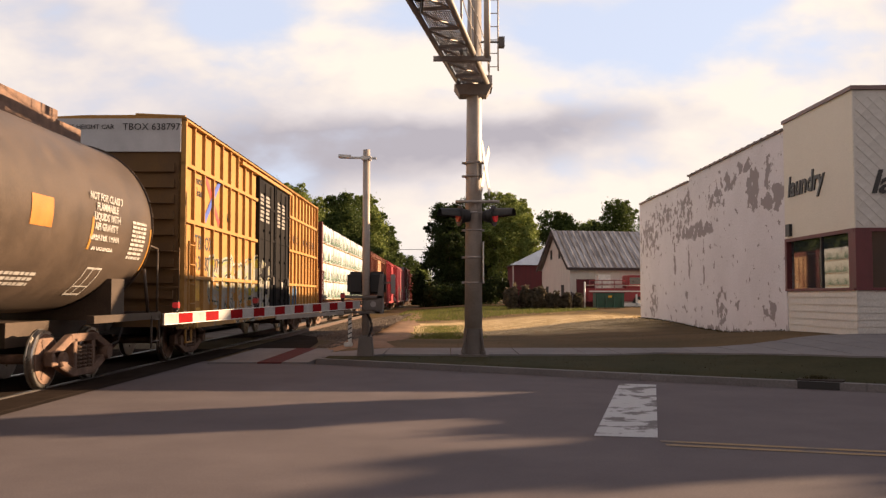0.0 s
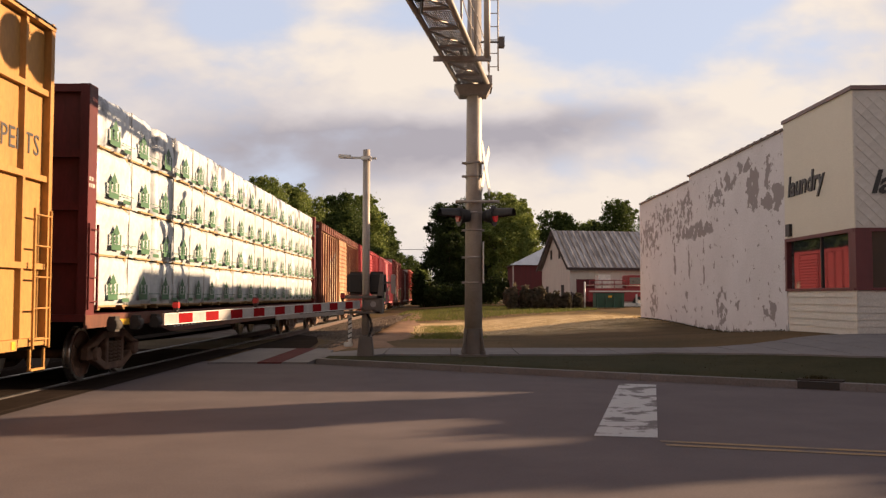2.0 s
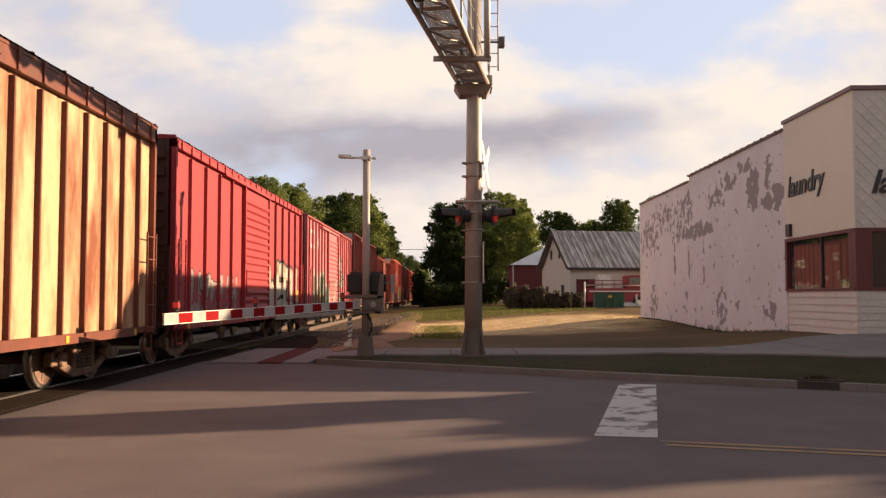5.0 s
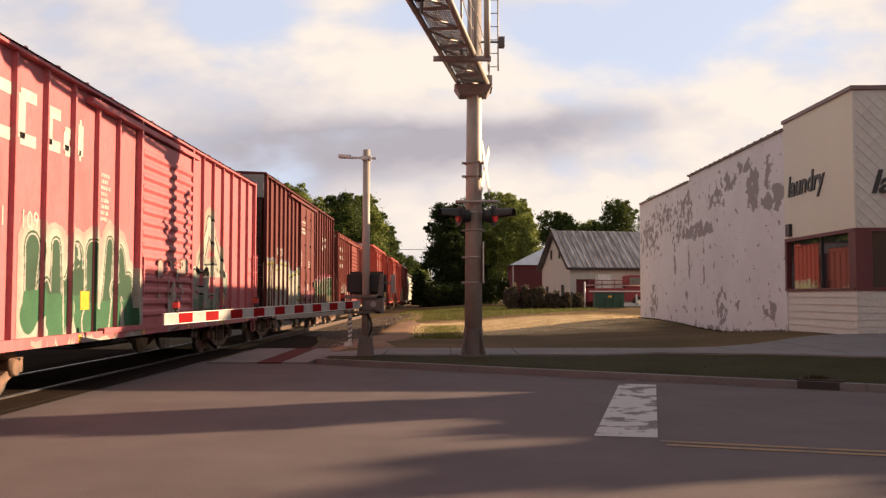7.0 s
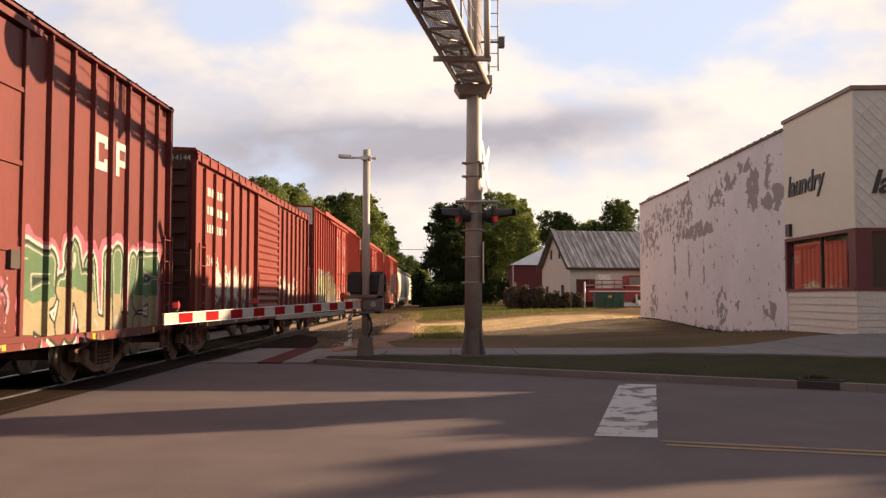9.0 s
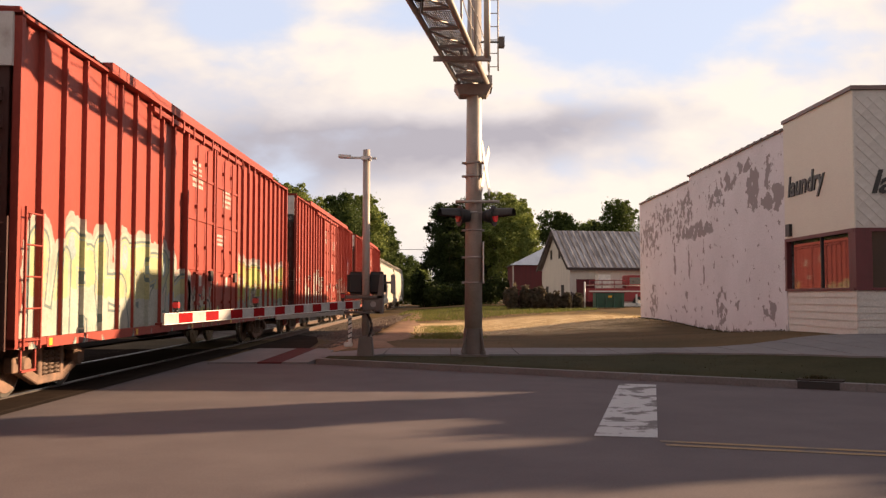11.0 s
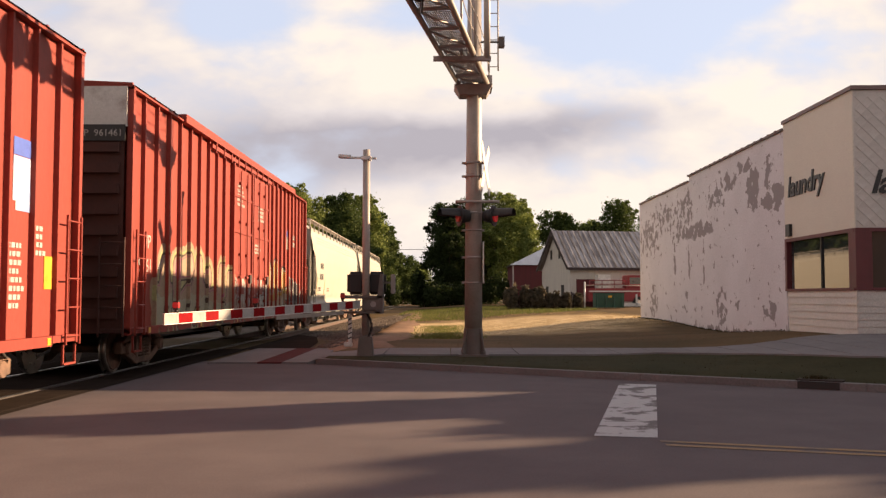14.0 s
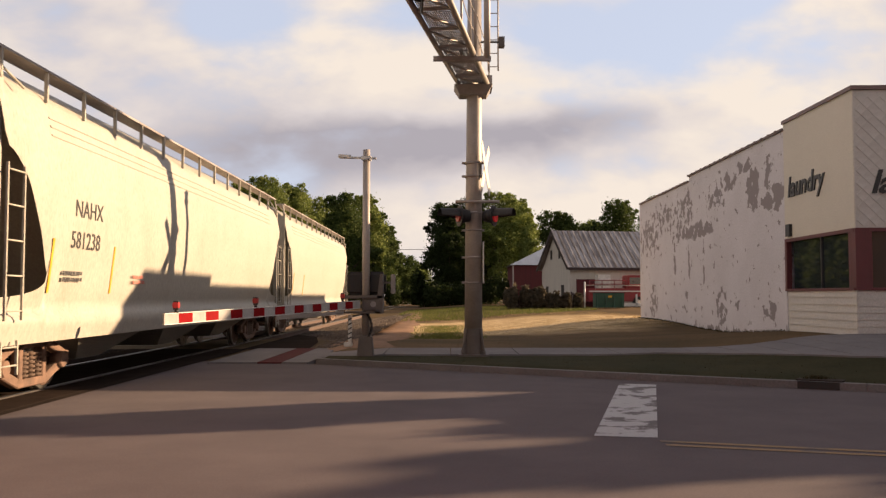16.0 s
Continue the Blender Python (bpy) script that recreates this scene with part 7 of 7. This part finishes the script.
def build_yard():
    barn = gable_house("barn", pose(11.3, 82, 0.35, 0, 0, 0) @ pose(0, 0, 0, 0, 0, 12), 14, 8.2, 3.75, 7.25, M_BARN_WALL, M_BARN_ROOF, "off-white barn with a weathered striped metal roof", "barn")
    # dark boards along the gable's eaves
    for y1 in (-0.5, 8.7):
        bm = bmesh.new()
        beam(bm, (-0.43, 4.1, 7.22), (-0.43, y1, 3.55), 0.05, 0.30)
        part("bargeboard", bm, M_FENCE, barn)
    boxes("fascia_board", [(-0.4, 14.4, -0.52, -0.46, 3.42, 3.66)], M_FENCE, barn)
    # openings in the gable, flat panels coloured dark like an unlit inside
    for y, z0, z1, w in ((2.6, 4.6, 5.5, 0.5), (5.0, 4.6, 5.5, 0.5), (1.6, 0.6, 2.1, 0.8), (6.2, 0.6, 2.0, 0.7)):
        boxes("window", [(-0.03, 0.03, y, y + w, z0, z1)], M_DARK, barn)
    boxes("side_door", [(0.6, 3.6, -0.04, 0.02, 0, 2.6)], M_RED_BARN, barn)
    boxes("wall_panel", [(3.8, 6.4, -0.04, 0.02, 0.2, 3.2)], M_BARN_WALL, barn)
    red = thing("red_barn", pose(7.0, 95, 0.5), "dark red barn with a pale blue metal hip roof", "barn")
    boxes("wall", [(0, 9, 0, 8, -0.6, 4.25)], M_RED_BARN, red)
    bm = bmesh.new()
    a = [bm.verts.new(p) for p in ((-0.3, -0.3, 4.2), (9.3, -0.3, 4.2), (9.3, 8.3, 4.2), (-0.3, 8.3, 4.2), (4.5, 4, 6.6), (5.2, 4, 6.6))]
    for q in ((0, 1, 5, 4), (1, 2, 5), (2, 3, 4, 5), (3, 0, 4), (3, 2, 1, 0)):
        bm.faces.new([a[i] for i in q])
    part("roof", bm, M_BLUE_ROOF, red)
    boxes("trim", [(-0.02, 0.1, -0.06, 0.0, -0.4, 4.2), (3.2, 3.7, -0.06, 0.0, 0.2, 2.0)], M_BARN_WALL, red)
    # fence
    fence = thing("board_fence", pose(5.0, 73, 0.28), "dark weathered board fence before the barns", "fence")
    bm = bmesh.new()
    box(bm, 0, 0.13, 0, 0.025, -0.2, 1.35)
    me = finish("board", bm, M_FENCE)
    rnd = random.Random(5)
    for k in range(36):
        o = part("board", me, None, fence)
        o.location, o.scale = (0.15 * k, 0.02 * rnd.random(), 0), (1, 1, rnd.uniform(0.8, 1.12))
    boxes("rail", [(0, 5.5, 0.03, 0.09, 0.25, 0.33), (0, 5.5, 0.03, 0.09, 1.0, 1.08)], M_FENCE, fence)
    # rail gate by the truck
    rg = thing("pipe_gate", pose(12.0, 77.8, 0.35), "pale pipe gate beside the parked truck", "gate")
    bm = bmesh.new()
    rod(bm, (0, 0, -0.2), (0, 0, 2.3), 0.07, n=10)
    part("post", bm, M_SIGN_WHITE, rg)
    bm = bmesh.new()
    rod(bm, (0, 0, 2.0), (6.0, 0, 1.95), 0.035, n=8)
    part("rail", bm, M_GALV, rg)
    # red service truck
    tr = thing("red_truck", pose(12.6, 80.6, 0.36), "parked red service truck with ladder rack and pale bumper", "truck")
    bm = bmesh.new()
    box(bm, 0.0, 5.6, -1.1, 1.1, 0.55, 1.75)
    bmesh.ops.bevel(bm, geom=bm.edges[:], offset=0.08, segments=2, affect="EDGES")
    part("body", bm, M_TRUCK_RED, tr)
    bm = bmesh.new()
    v = box(bm, 3.4, 5.3, -1.05, 1.05, 1.75, 2.9)
    v[5].co.x -= 0.25
    v[6].co.x -= 0.25
    bmesh.ops.bevel(bm, geom=bm.edges[:], offset=0.08, segments=2, affect="EDGES")
    part("cab", bm, M_TRUCK_RED, tr)
    boxes("cab_window", [(3.65, 4.9, -1.075, -1.04, 2.1, 2.7)], M_WINDOW, tr)
    boxes("white_box", [(0.9, 2.0, -0.9, 0.9, 1.75, 2.95)], M_SIGN_WHITE, tr)
    bm = bmesh.new()
    for x in (0.1, 1.2, 2.3, 3.3):
        rod(bm, (x, -1.05, 1.7), (x, -1.05, 2.45), 0.035, n=8)
    for z in (2.1, 2.45):
        rod(bm, (0.1, -1.05, z), (3.3, -1.05, z), 0.035, n=8)
    part("rack", bm, M_TRUCK_RED, tr)
    for x in (1.0, 4.4):
        bm = bmesh.new()
        rod(bm, (x, -1.13, 0.5), (x, -0.85, 0.5), 0.5, n=22)
        w = part("tyre", bm, M_TYRE, tr)
        bm = bmesh.new()
        rod(bm, (x, -1.15, 0.5), (x, -1.12, 0.5), 0.25, n=16)
        part("rim", bm, M_CHROME, w)
    boxes("bumper", [(3.0, 5.9, -1.5, -1.35, 0.15, 0.42), (4.1, 4.25, -1.5, -1.4, 0.1, 1.2)], M_SIGN_WHITE, tr)
    boxes("stripe", [(0.05, 5.55, -1.115, -1.10, 1.42, 1.52)], M_SIGN_WHITE, tr)
    # dumpster
    du = thing("dumpster", pose(12.4, 74.5, 0.33), "dark green steel dumpster with plastic lids", "dumpster")
    bm = bmesh.new()
    v = box(bm, 0, 2.35, 0, 1.5, 0.1, 1.3)
    for k in (4, 5):
        v[k].co.y -= 0.15
    part("bin", bm, M_DUMPSTER, du)
    for k in range(4):
        boxes("rib", [(0.1 + 0.68 * k, 0.2 + 0.68 * k, -0.2, 0.0, 0.1, 1.25)], M_DUMPSTER, du)
    boxes("lid", [(-0.05, 1.15, -0.2, 1.55, 1.3, 1.38), (1.2, 2.4, -0.2, 1.55, 1.3, 1.38)], M_SIGNAL_BLACK, du, bevel=0.02)
    boxes("notice", [(1.0, 1.3, -0.19, -0.17, 0.95, 1.12)], M_YELLOW_TAPE, du)


build_yard()

# ---- trees ----
def leaf_material(name, a, b):
    m = bpy.data.materials.new(name)
    m.use_nodes = True
    t = m.node_tree
    add, link = nodes_of(t)
    bs = t.nodes["Principled BSDF"]
    g = add("ShaderNodeNewGeometry")
    r = add("ShaderNodeValToRGB")
    r.color_ramp.elements[0].color, r.color_ramp.elements[1].color = (*a, 1), (*b, 1)
    link(g.outputs["Random Per Island"], r.inputs[0])
    tc = add("ShaderNodeTexCoord")
    n = add("ShaderNodeTexNoise", Scale=0.5, Detail=3.0)
    link(tc.outputs["Object"], n.inputs["Vector"])
    mr = add("ShaderNodeMapRange")
    mr.inputs["To Min"].default_value, mr.inputs["To Max"].default_value = 0.6, 1.3
    link(n.outputs["Fac"], mr.inputs["Value"])
    h = add("ShaderNodeHueSaturation")
    link(mr.outputs[0], h.inputs["Value"])
    link(r.outputs[0], h.inputs["Color"])
    link(h.outputs[0], bs.inputs["Base Color"])
    bs.inputs["Roughness"].default_value = 0.8
    bs.inputs["Specular IOR Level"].default_value = 0.15
    tr = add("ShaderNodeBsdfTranslucent")
    link(h.outputs[0], tr.inputs["Color"])
    mx = add("ShaderNodeMixShader")
    mx.inputs[0].default_value = 0.32
    link(bs.outputs[0], mx.inputs[1])
    link(tr.outputs[0], mx.inputs[2])
    link(mx.outputs[0], t.nodes["Material Output"].inputs[0])
    return m


# Sun and shade put into leaf tones: palest on lit crowns, darkest on shaded.
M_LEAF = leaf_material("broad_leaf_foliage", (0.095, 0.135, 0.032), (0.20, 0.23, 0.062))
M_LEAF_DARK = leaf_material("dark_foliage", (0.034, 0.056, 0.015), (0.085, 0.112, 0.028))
M_LEAF_SHADED = leaf_material("shade_toned_foliage", (0.012, 0.022, 0.006), (0.032, 0.046, 0.012))
M_LEAF_BROWN = leaf_material("brown_shrub_foliage", (0.048, 0.043, 0.030), (0.115, 0.092, 0.062))
M_BARK = material("grey_brown_bark", (0.10, 0.075, 0.055), rough=0.9, scale=4, stretch=(3, 3, 0.5), bump=0.6)


def leaf_mesh(name, blobs, count, size, mat, seed):
    """Many small bent leaves spread through the outer part of some lobes."""
    rs = np.random.RandomState(seed)
    wts = np.array([b[3] * b[4] for b in blobs]) ** 0.85
    pick = rs.choice(len(blobs), count, p=wts / wts.sum())
    c = np.array([b[:3] for b in blobs])[pick]
    r = np.array([[b[3], b[3], b[4]] for b in blobs])[pick]
    d = rs.normal(size=(count, 3))
    d /= np.linalg.norm(d, axis=1, keepdims=True)
    rad = rs.uniform(0.25, 1.0, (count, 1)) ** 0.5 + rs.normal(0, 0.13, (count, 1))
    p = c + d * r * rad
    u = rs.normal(size=(count, 3))
    u /= np.linalg.norm(u, axis=1, keepdims=True)
    w = np.cross(u, d + rs.normal(0, 0.6, (count, 3)))
    w /= np.linalg.norm(w, axis=1, keepdims=True) + 1e-6
    s = size * rs.uniform(0.5, 1.25, (count, 1))
    verts = np.stack([p - u * s, p + w * s * 0.6, p + u * s, p - w * s * 0.6], axis=1).reshape(-1, 3)
    faces = np.arange(count * 4).reshape(-1, 4)
    me = bpy.data.meshes.new(name)
    me.from_pydata(verts.tolist(), [], faces.tolist())
    me.materials.append(mat)
    return me


def tree(x, y, top, half, seed, mat=None, count=4500, low=0.15, size=0.42, label="leafy broadleaf tree in full summer foliage"):
    z0 = ground_z(x, y) - 0.05
    H = top - z0
    t = thing("tree", pose(x, y, z0), label, "tree", "trees beyond the crossing")
    rnd = random.Random(seed)
    bm = bmesh.new()
    rod(bm, (0, 0, -0.3), (0.1, 0, H * 0.35), 0.035 * H * 0.6, 0.02 * H * 0.6, 10)
    part("trunk", bm, M_BARK, t)
    lobes = []
    for k in range(13):
        f = (k + rnd.random()) / 13
        zc = H * (low + 0.10 + (0.84 - low) * f)
        spread = half * (1 - abs(f - 0.42) ** 1.4 * 0.9)
        a = 2.4 * k + rnd.uniform(-0.5, 0.5)
        rr = rnd.uniform(0.35, 0.85) * max(0.2, spread)
        r = half * rnd.uniform(0.40, 0.58) * (1.0 if f < 0.75 else 0.85)
        lobes.append((rr * math.cos(a), rr * math.sin(a), min(zc, H - r * 0.7), r, r * rnd.uniform(0.7, 1.0)))
    lobes.append((rnd.uniform(-0.2, 0.2) * half, 0, H - half * 0.30, half * 0.34, half * 0.30))
    # each lobe breaks up into sprays of leaves, some standing clear of it
    blobs = [(0, 0, H * 0.50, half * 0.80, H * 0.40), (0, 0, H * 0.66, half * 0.62, H * 0.28)]
    for bx, by, bz, br, bh in lobes:
        blobs.append((bx, by, bz, br * 0.88, bh * 0.88))
        for j in range(10):
            a, e = rnd.uniform(0, 2 * math.pi), math.asin(rnd.uniform(-0.6, 1.0))
            q = rnd.uniform(0.75, 1.05)
            r = br * rnd.uniform(0.14, 0.34)
            blobs.append((bx + q * br * math.cos(a) * math.cos(e), by + q * br * math.sin(a) * math.cos(e), min(H - r * 0.5, bz + q * bh * math.sin(e)), r, r * rnd.uniform(0.5, 0.9)))
    bm = bmesh.new()
    for b in lobes[:9]:
        rod(bm, (0.1, 0, H * 0.28), b[:3], 0.012 * H, 0.003 * H, 6, caps=False)
    part("limb", bm, M_BARK, t)
    part("crown", leaf_mesh("crown", blobs, count, size, mat or M_LEAF, seed), None, t)
    return t


def bush(x, y, top, half, seed, mat=None, count=2200, size=0.2):
    z0 = ground_z(x, y) - 0.05
    t = thing("bush", pose(x, y, z0), "dense brown-green shrub before the barns" if y < 80 else "dense green shrub at the wood edge, leaf colour darkened for shade", "bush", "shrubs beyond the crossing")
    rnd = random.Random(seed)
    H = top - z0
    blobs = [(rnd.uniform(-0.6, 0.6) * half, rnd.uniform(-0.4, 0.4) * half, H * rnd.uniform(0.2, 0.62), half * 0.5, H * 0.36) for k in range(6)]
    part("crown", leaf_mesh("crown", blobs, count, size, mat or M_LEAF_DARK, seed), None, t)
    bm = bmesh.new()
    for b in blobs[:4]:
        rod(bm, (0, 0, 0), b[:3], 0.05, 0.02, 5, caps=False)
    part("stem", bm, M_BARK, t)


def at(px, y):
    return (px - 791) / 1580 * y


def up(py, y):
    return 1.43 + (524 - py) / 1580 * y


def build_trees():
    k = 0
    for px, py, hw, y, mat in ((478, 309, 55, 120, M_LEAF), (436, 325, 50, 126, M_LEAF), (520, 326, 50, 124, M_LEAF), (560, 346, 48, 132, M_LEAF), (612, 338, 46, 112, M_LEAF_DARK), (650, 342, 44, 120, M_LEAF), (676, 375, 30, 140, M_LEAF_DARK), (692, 412, 24, 150, M_LEAF_DARK),
                               (722, 452, 30, 175, M_LEAF_DARK), (742, 470, 26, 190, M_LEAF), (795, 360, 48, 112, M_LEAF_SHADED), (840, 350, 55, 118, M_LEAF_SHADED), (893, 343, 56, 116, M_LEAF),
                               (926, 352, 32, 119, M_LEAF), (935, 400, 20, 112, M_LEAF), (995, 374, 52, 128, M_LEAF_DARK), (1050, 388, 44, 135, M_LEAF), (1094, 354, 54, 130, M_LEAF_DARK), (1160, 345, 40, 135, M_LEAF_DARK), (400, 345, 60, 135, M_LEAF)):
        k += 1
        tree(at(px, y), y, up(py, y), hw / 1580 * y, 100 + k, mat, count=38000 if hw > 40 else 20000, low=0.04, size=0.155)
    # undergrowth below the crowns, the shade there put into its leaf colour
    for px, py, hw, y in ((712, 500, 20, 150), (740, 505, 25, 140), (770, 490, 28, 108), (800, 485, 30, 106), (835, 480, 32, 107), (870, 480, 32, 106), (905, 490, 26, 100), (930, 500, 24, 98),
                          (902, 507, 15, 72.2), (925, 505, 17, 72.4), (950, 505, 17, 72.1), (976, 509, 15, 72.3), (1000, 514, 10, 72.5), (1022, 519, 8, 73), (752, 470, 24, 110), (780, 500, 24, 104), (690, 500, 18, 130), (660, 505, 20, 120), (640, 480, 40, 140)):
        k += 1
        bush(at(px, y), y, up(py, y), hw / 1580 * y, 200 + k, M_LEAF_BROWN if y < 80 else M_LEAF_SHADED)
    # street trees past the shop, whose shadows lie across the road
    for x, y, top, half in ((16.6, 17.75, 7.2, 1.05), (19.6, 17.3, 5.3, 1.9), (23.0, 18.0, 6.4, 2.3), (26.5, 19.4, 7.4, 2.6), (31.0, 18.9, 9.15, 2.9)):
        k += 1
        tree(x, y, top, half, 400 + k, M_LEAF_DARK, count=30000, low=0.02, size=0.34, label="leafy street tree beside the pavement")
    # trees beyond the tracks, to the side: they show in the shop window
    for x, y, top, half in ((-26, 4, 11, 5), (-30, 14, 12, 5.5), (-27, -6, 12, 5), (-34, 24, 12, 5.5), (-24, -16, 11, 5), (-38, 34, 12, 5.5), (-19, 80, 8.5, 4.5), (-23, 97, 9, 5), (-17, 68, 6.5, 3.5), (-24, 112, 9, 5)):
        k += 1
        tree(x, y, top, half, 300 + k, M_LEAF_DARK, count=2600, low=0.05, size=0.6, label="leafy tree beyond the railway track")


build_trees()


# ---- small stuff ----
def blades(name, spots, height, width, mat, label, seed):
    """Single grass blades as narrow bent triangles."""
    rs = np.random.RandomState(seed)
    n = len(spots)
    p = np.array(spots)
    a = rs.uniform(0, 2 * np.pi, n)
    side = np.stack([np.cos(a), np.sin(a), np.zeros(n)], 1) * width / 2
    lean = np.stack([rs.normal(0, 0.35, n), rs.normal(0, 0.35, n), np.ones(n)], 1) * (height * rs.uniform(0.45, 1.2, (n, 1)))
    v = np.stack([p - side, p + side, p + lean], 1).reshape(-1, 3)
    me = bpy.data.meshes.new(name)
    me.from_pydata(v.tolist(), [], np.arange(3 * n).reshape(-1, 3).tolist())
    me.materials.append(mat)
    tagged(new(name, me), label, "grass", kind="stuff")


M_BLADE = leaf_material("dry_grass_blade", (0.090, 0.064, 0.032), (0.130, 0.090, 0.048))
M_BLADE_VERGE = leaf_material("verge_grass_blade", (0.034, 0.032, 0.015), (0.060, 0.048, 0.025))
M_BLADE_GREEN = leaf_material("green_grass_blade", (0.070, 0.095, 0.022), (0.17, 0.165, 0.050))


# Golden blades carry the lawn's sunlit strip in their colour.
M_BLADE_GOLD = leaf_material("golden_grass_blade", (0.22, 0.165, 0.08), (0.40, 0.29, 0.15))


def build_grass():
    rs = np.random.RandomState(8)
    spots, tall, verge = [], [], []
    while len(spots) < 2200:
        x, y = rs.uniform(-2.7, 11), 13 + 31 * rs.rand() ** 1.3
        if y < curb_y(x) + 0.2 or (walk_near(x) - 0.02 < y < walk_far(x) + 0.02) or (x > 9.9 and y > 21):
            continue
        (verge if y < walk_near(x) else spots).append((x, y, ground_z(x, y) - 0.01))
    blades("verge_grass", verge, 0.045, 0.02, M_BLADE_VERGE, "short grass blades on the verge, toned dark for shade", 1)
    blades("yard_grass", spots, 0.022, 0.018, M_BLADE, "short dry grass blades beside the shop", 4)
    gold = []
    while len(gold) < 12000:
        x, y = rs.uniform(-2.4, 11), rs.uniform(37, 64)
        if (x > 9.8 and y < 46.4) or (x < 0 and rs.rand() < 0.5):
            continue
        gold.append((x, y, ground_z(x, y) - 0.02))
    blades("lawn_grass", gold, 0.035, 0.03, M_BLADE_GOLD, "golden dry grass on the open lawn, coloured for its sunlight", 3)
    while len(tall) < 14000:
        x, y = rs.uniform(-3.6, 12), rs.uniform(48, 84)
        edge = 58 + 6 * noise.noise((x * 0.2, 3, 1)) + 0.9 * max(0, x)
        if y < edge:
            continue
        tall.append((x, y, ground_z(x, y) - 0.02))
    foot = [(9.93 - abs(rs.normal(0, 0.10)), y, ground_z(9.8, y) - 0.02) for y in 26.0 + 20.3 * rs.rand(900)]
    foot += [(x, 21.6 - abs(rs.normal(0, 0.1)), ground_z(x, 21.6) - 0.02) for x in 10.0 + 4 * rs.rand(300)]
    foot += [(5.80 + rs.normal(0, 0.09), curb_y(5.80) + 0.42 + rs.normal(0, 0.07), 0.10) for k in range(420)]
    blades("wall_weeds", foot, 0.08, 0.025, M_BLADE_VERGE, "dark weeds along the wall and over the drain", 6)
    weeds = []
    while len(weeds) < 5000:
        x, y = rs.normal(-0.2, 0.7), rs.uniform(31, 52)
        weeds.append((x, y, ground_z(x, y) - 0.02))
    blades("low_weeds", weeds, 0.07, 0.035, M_BLADE_GREEN, "low yellow-green weeds beside the dirt shoulder", 5)
    blades("long_grass", tall, 0.17, 0.05, M_BLADE_GREEN, "long green grass and weeds at the lawn edge", 2)


build_grass()


def build_stones():
    """Loose ballast stones beside the track."""
    rs = np.random.RandomState(3)
    vs, fs = [], []
    shape = np.array([(1, 0, 0), (-1, 0, 0), (0, 1, 0), (0, -1, 0), (0, 0, 1), (0, 0, -1)], float)
    tri = [(0, 2, 4), (2, 1, 4), (1, 3, 4), (3, 0, 4), (2, 0, 5), (1, 2, 5), (3, 1, 5), (0, 3, 5)]
    for k in range(5200):
        y = 24.2 + 45 * rs.rand() ** 1.6
        x = XC + rs.uniform(0.9, 4.3)
        a = x - XC
        z = -0.19 + (max(0, a - 1.75) / 1.65) * 0.15
        q = shape * rs.uniform(0.6, 1.4, (6, 1)) * rs.uniform(0.025, 0.06) + (x, y, z + 0.01)
        fs += [tuple(i + 6 * k for i in t) for t in tri]
        vs += q.tolist()
    me = bpy.data.meshes.new("ballast_stones")
    me.from_pydata(vs, [], fs)
    me.materials.append(M_BALLAST)
    tagged(new("ballast_stones", me), "loose grey-brown ballast stones beside the rails", "ballast", kind="stuff")


build_stones()


def build_wire():
    w = thing("overhead_wire", Matrix(), "thin dark utility wire strung between the trees", "wire")
    for z, y in ((up(442, 160), 160),):
        bm = bmesh.new()
        rod(bm, (at(600, y), y, z), (at(850, y), y, z), 0.05, n=6)
        rod(bm, (at(600, y), y, 0), (at(600, y), y, z + 0.4), 0.14, n=8)
        rod(bm, (at(850, y), y, 0), (at(850, y), y, z + 0.4), 0.14, n=8)
        part("cable", bm, M_SIGNAL_BLACK, w)


build_wire()


# ---- what moves ----
def motions():
    """The whole train rolls towards and past the crossing at one steady speed; its wheels turn with it."""
    for ob, s in CARS:
        walk(ob, [(0.5 * i, pose(XC, s - SPEED * 0.5 * i, 0.02)) for i in range(33)])
    for ob, s, z in LOADS:
        walk(ob, [(0.5 * i, pose(XC, s - SPEED * 0.5 * i, z)) for i in range(33)])
    turn = SPEED / TRUCK["R"] / FPS
    for ob, dy in WHEELSETS:
        walk(ob, [(i / FPS, pose(0, dy, TRUCK["R"], math.degrees(turn) * i)) for i in range(16 * FPS + 1)])


motions()
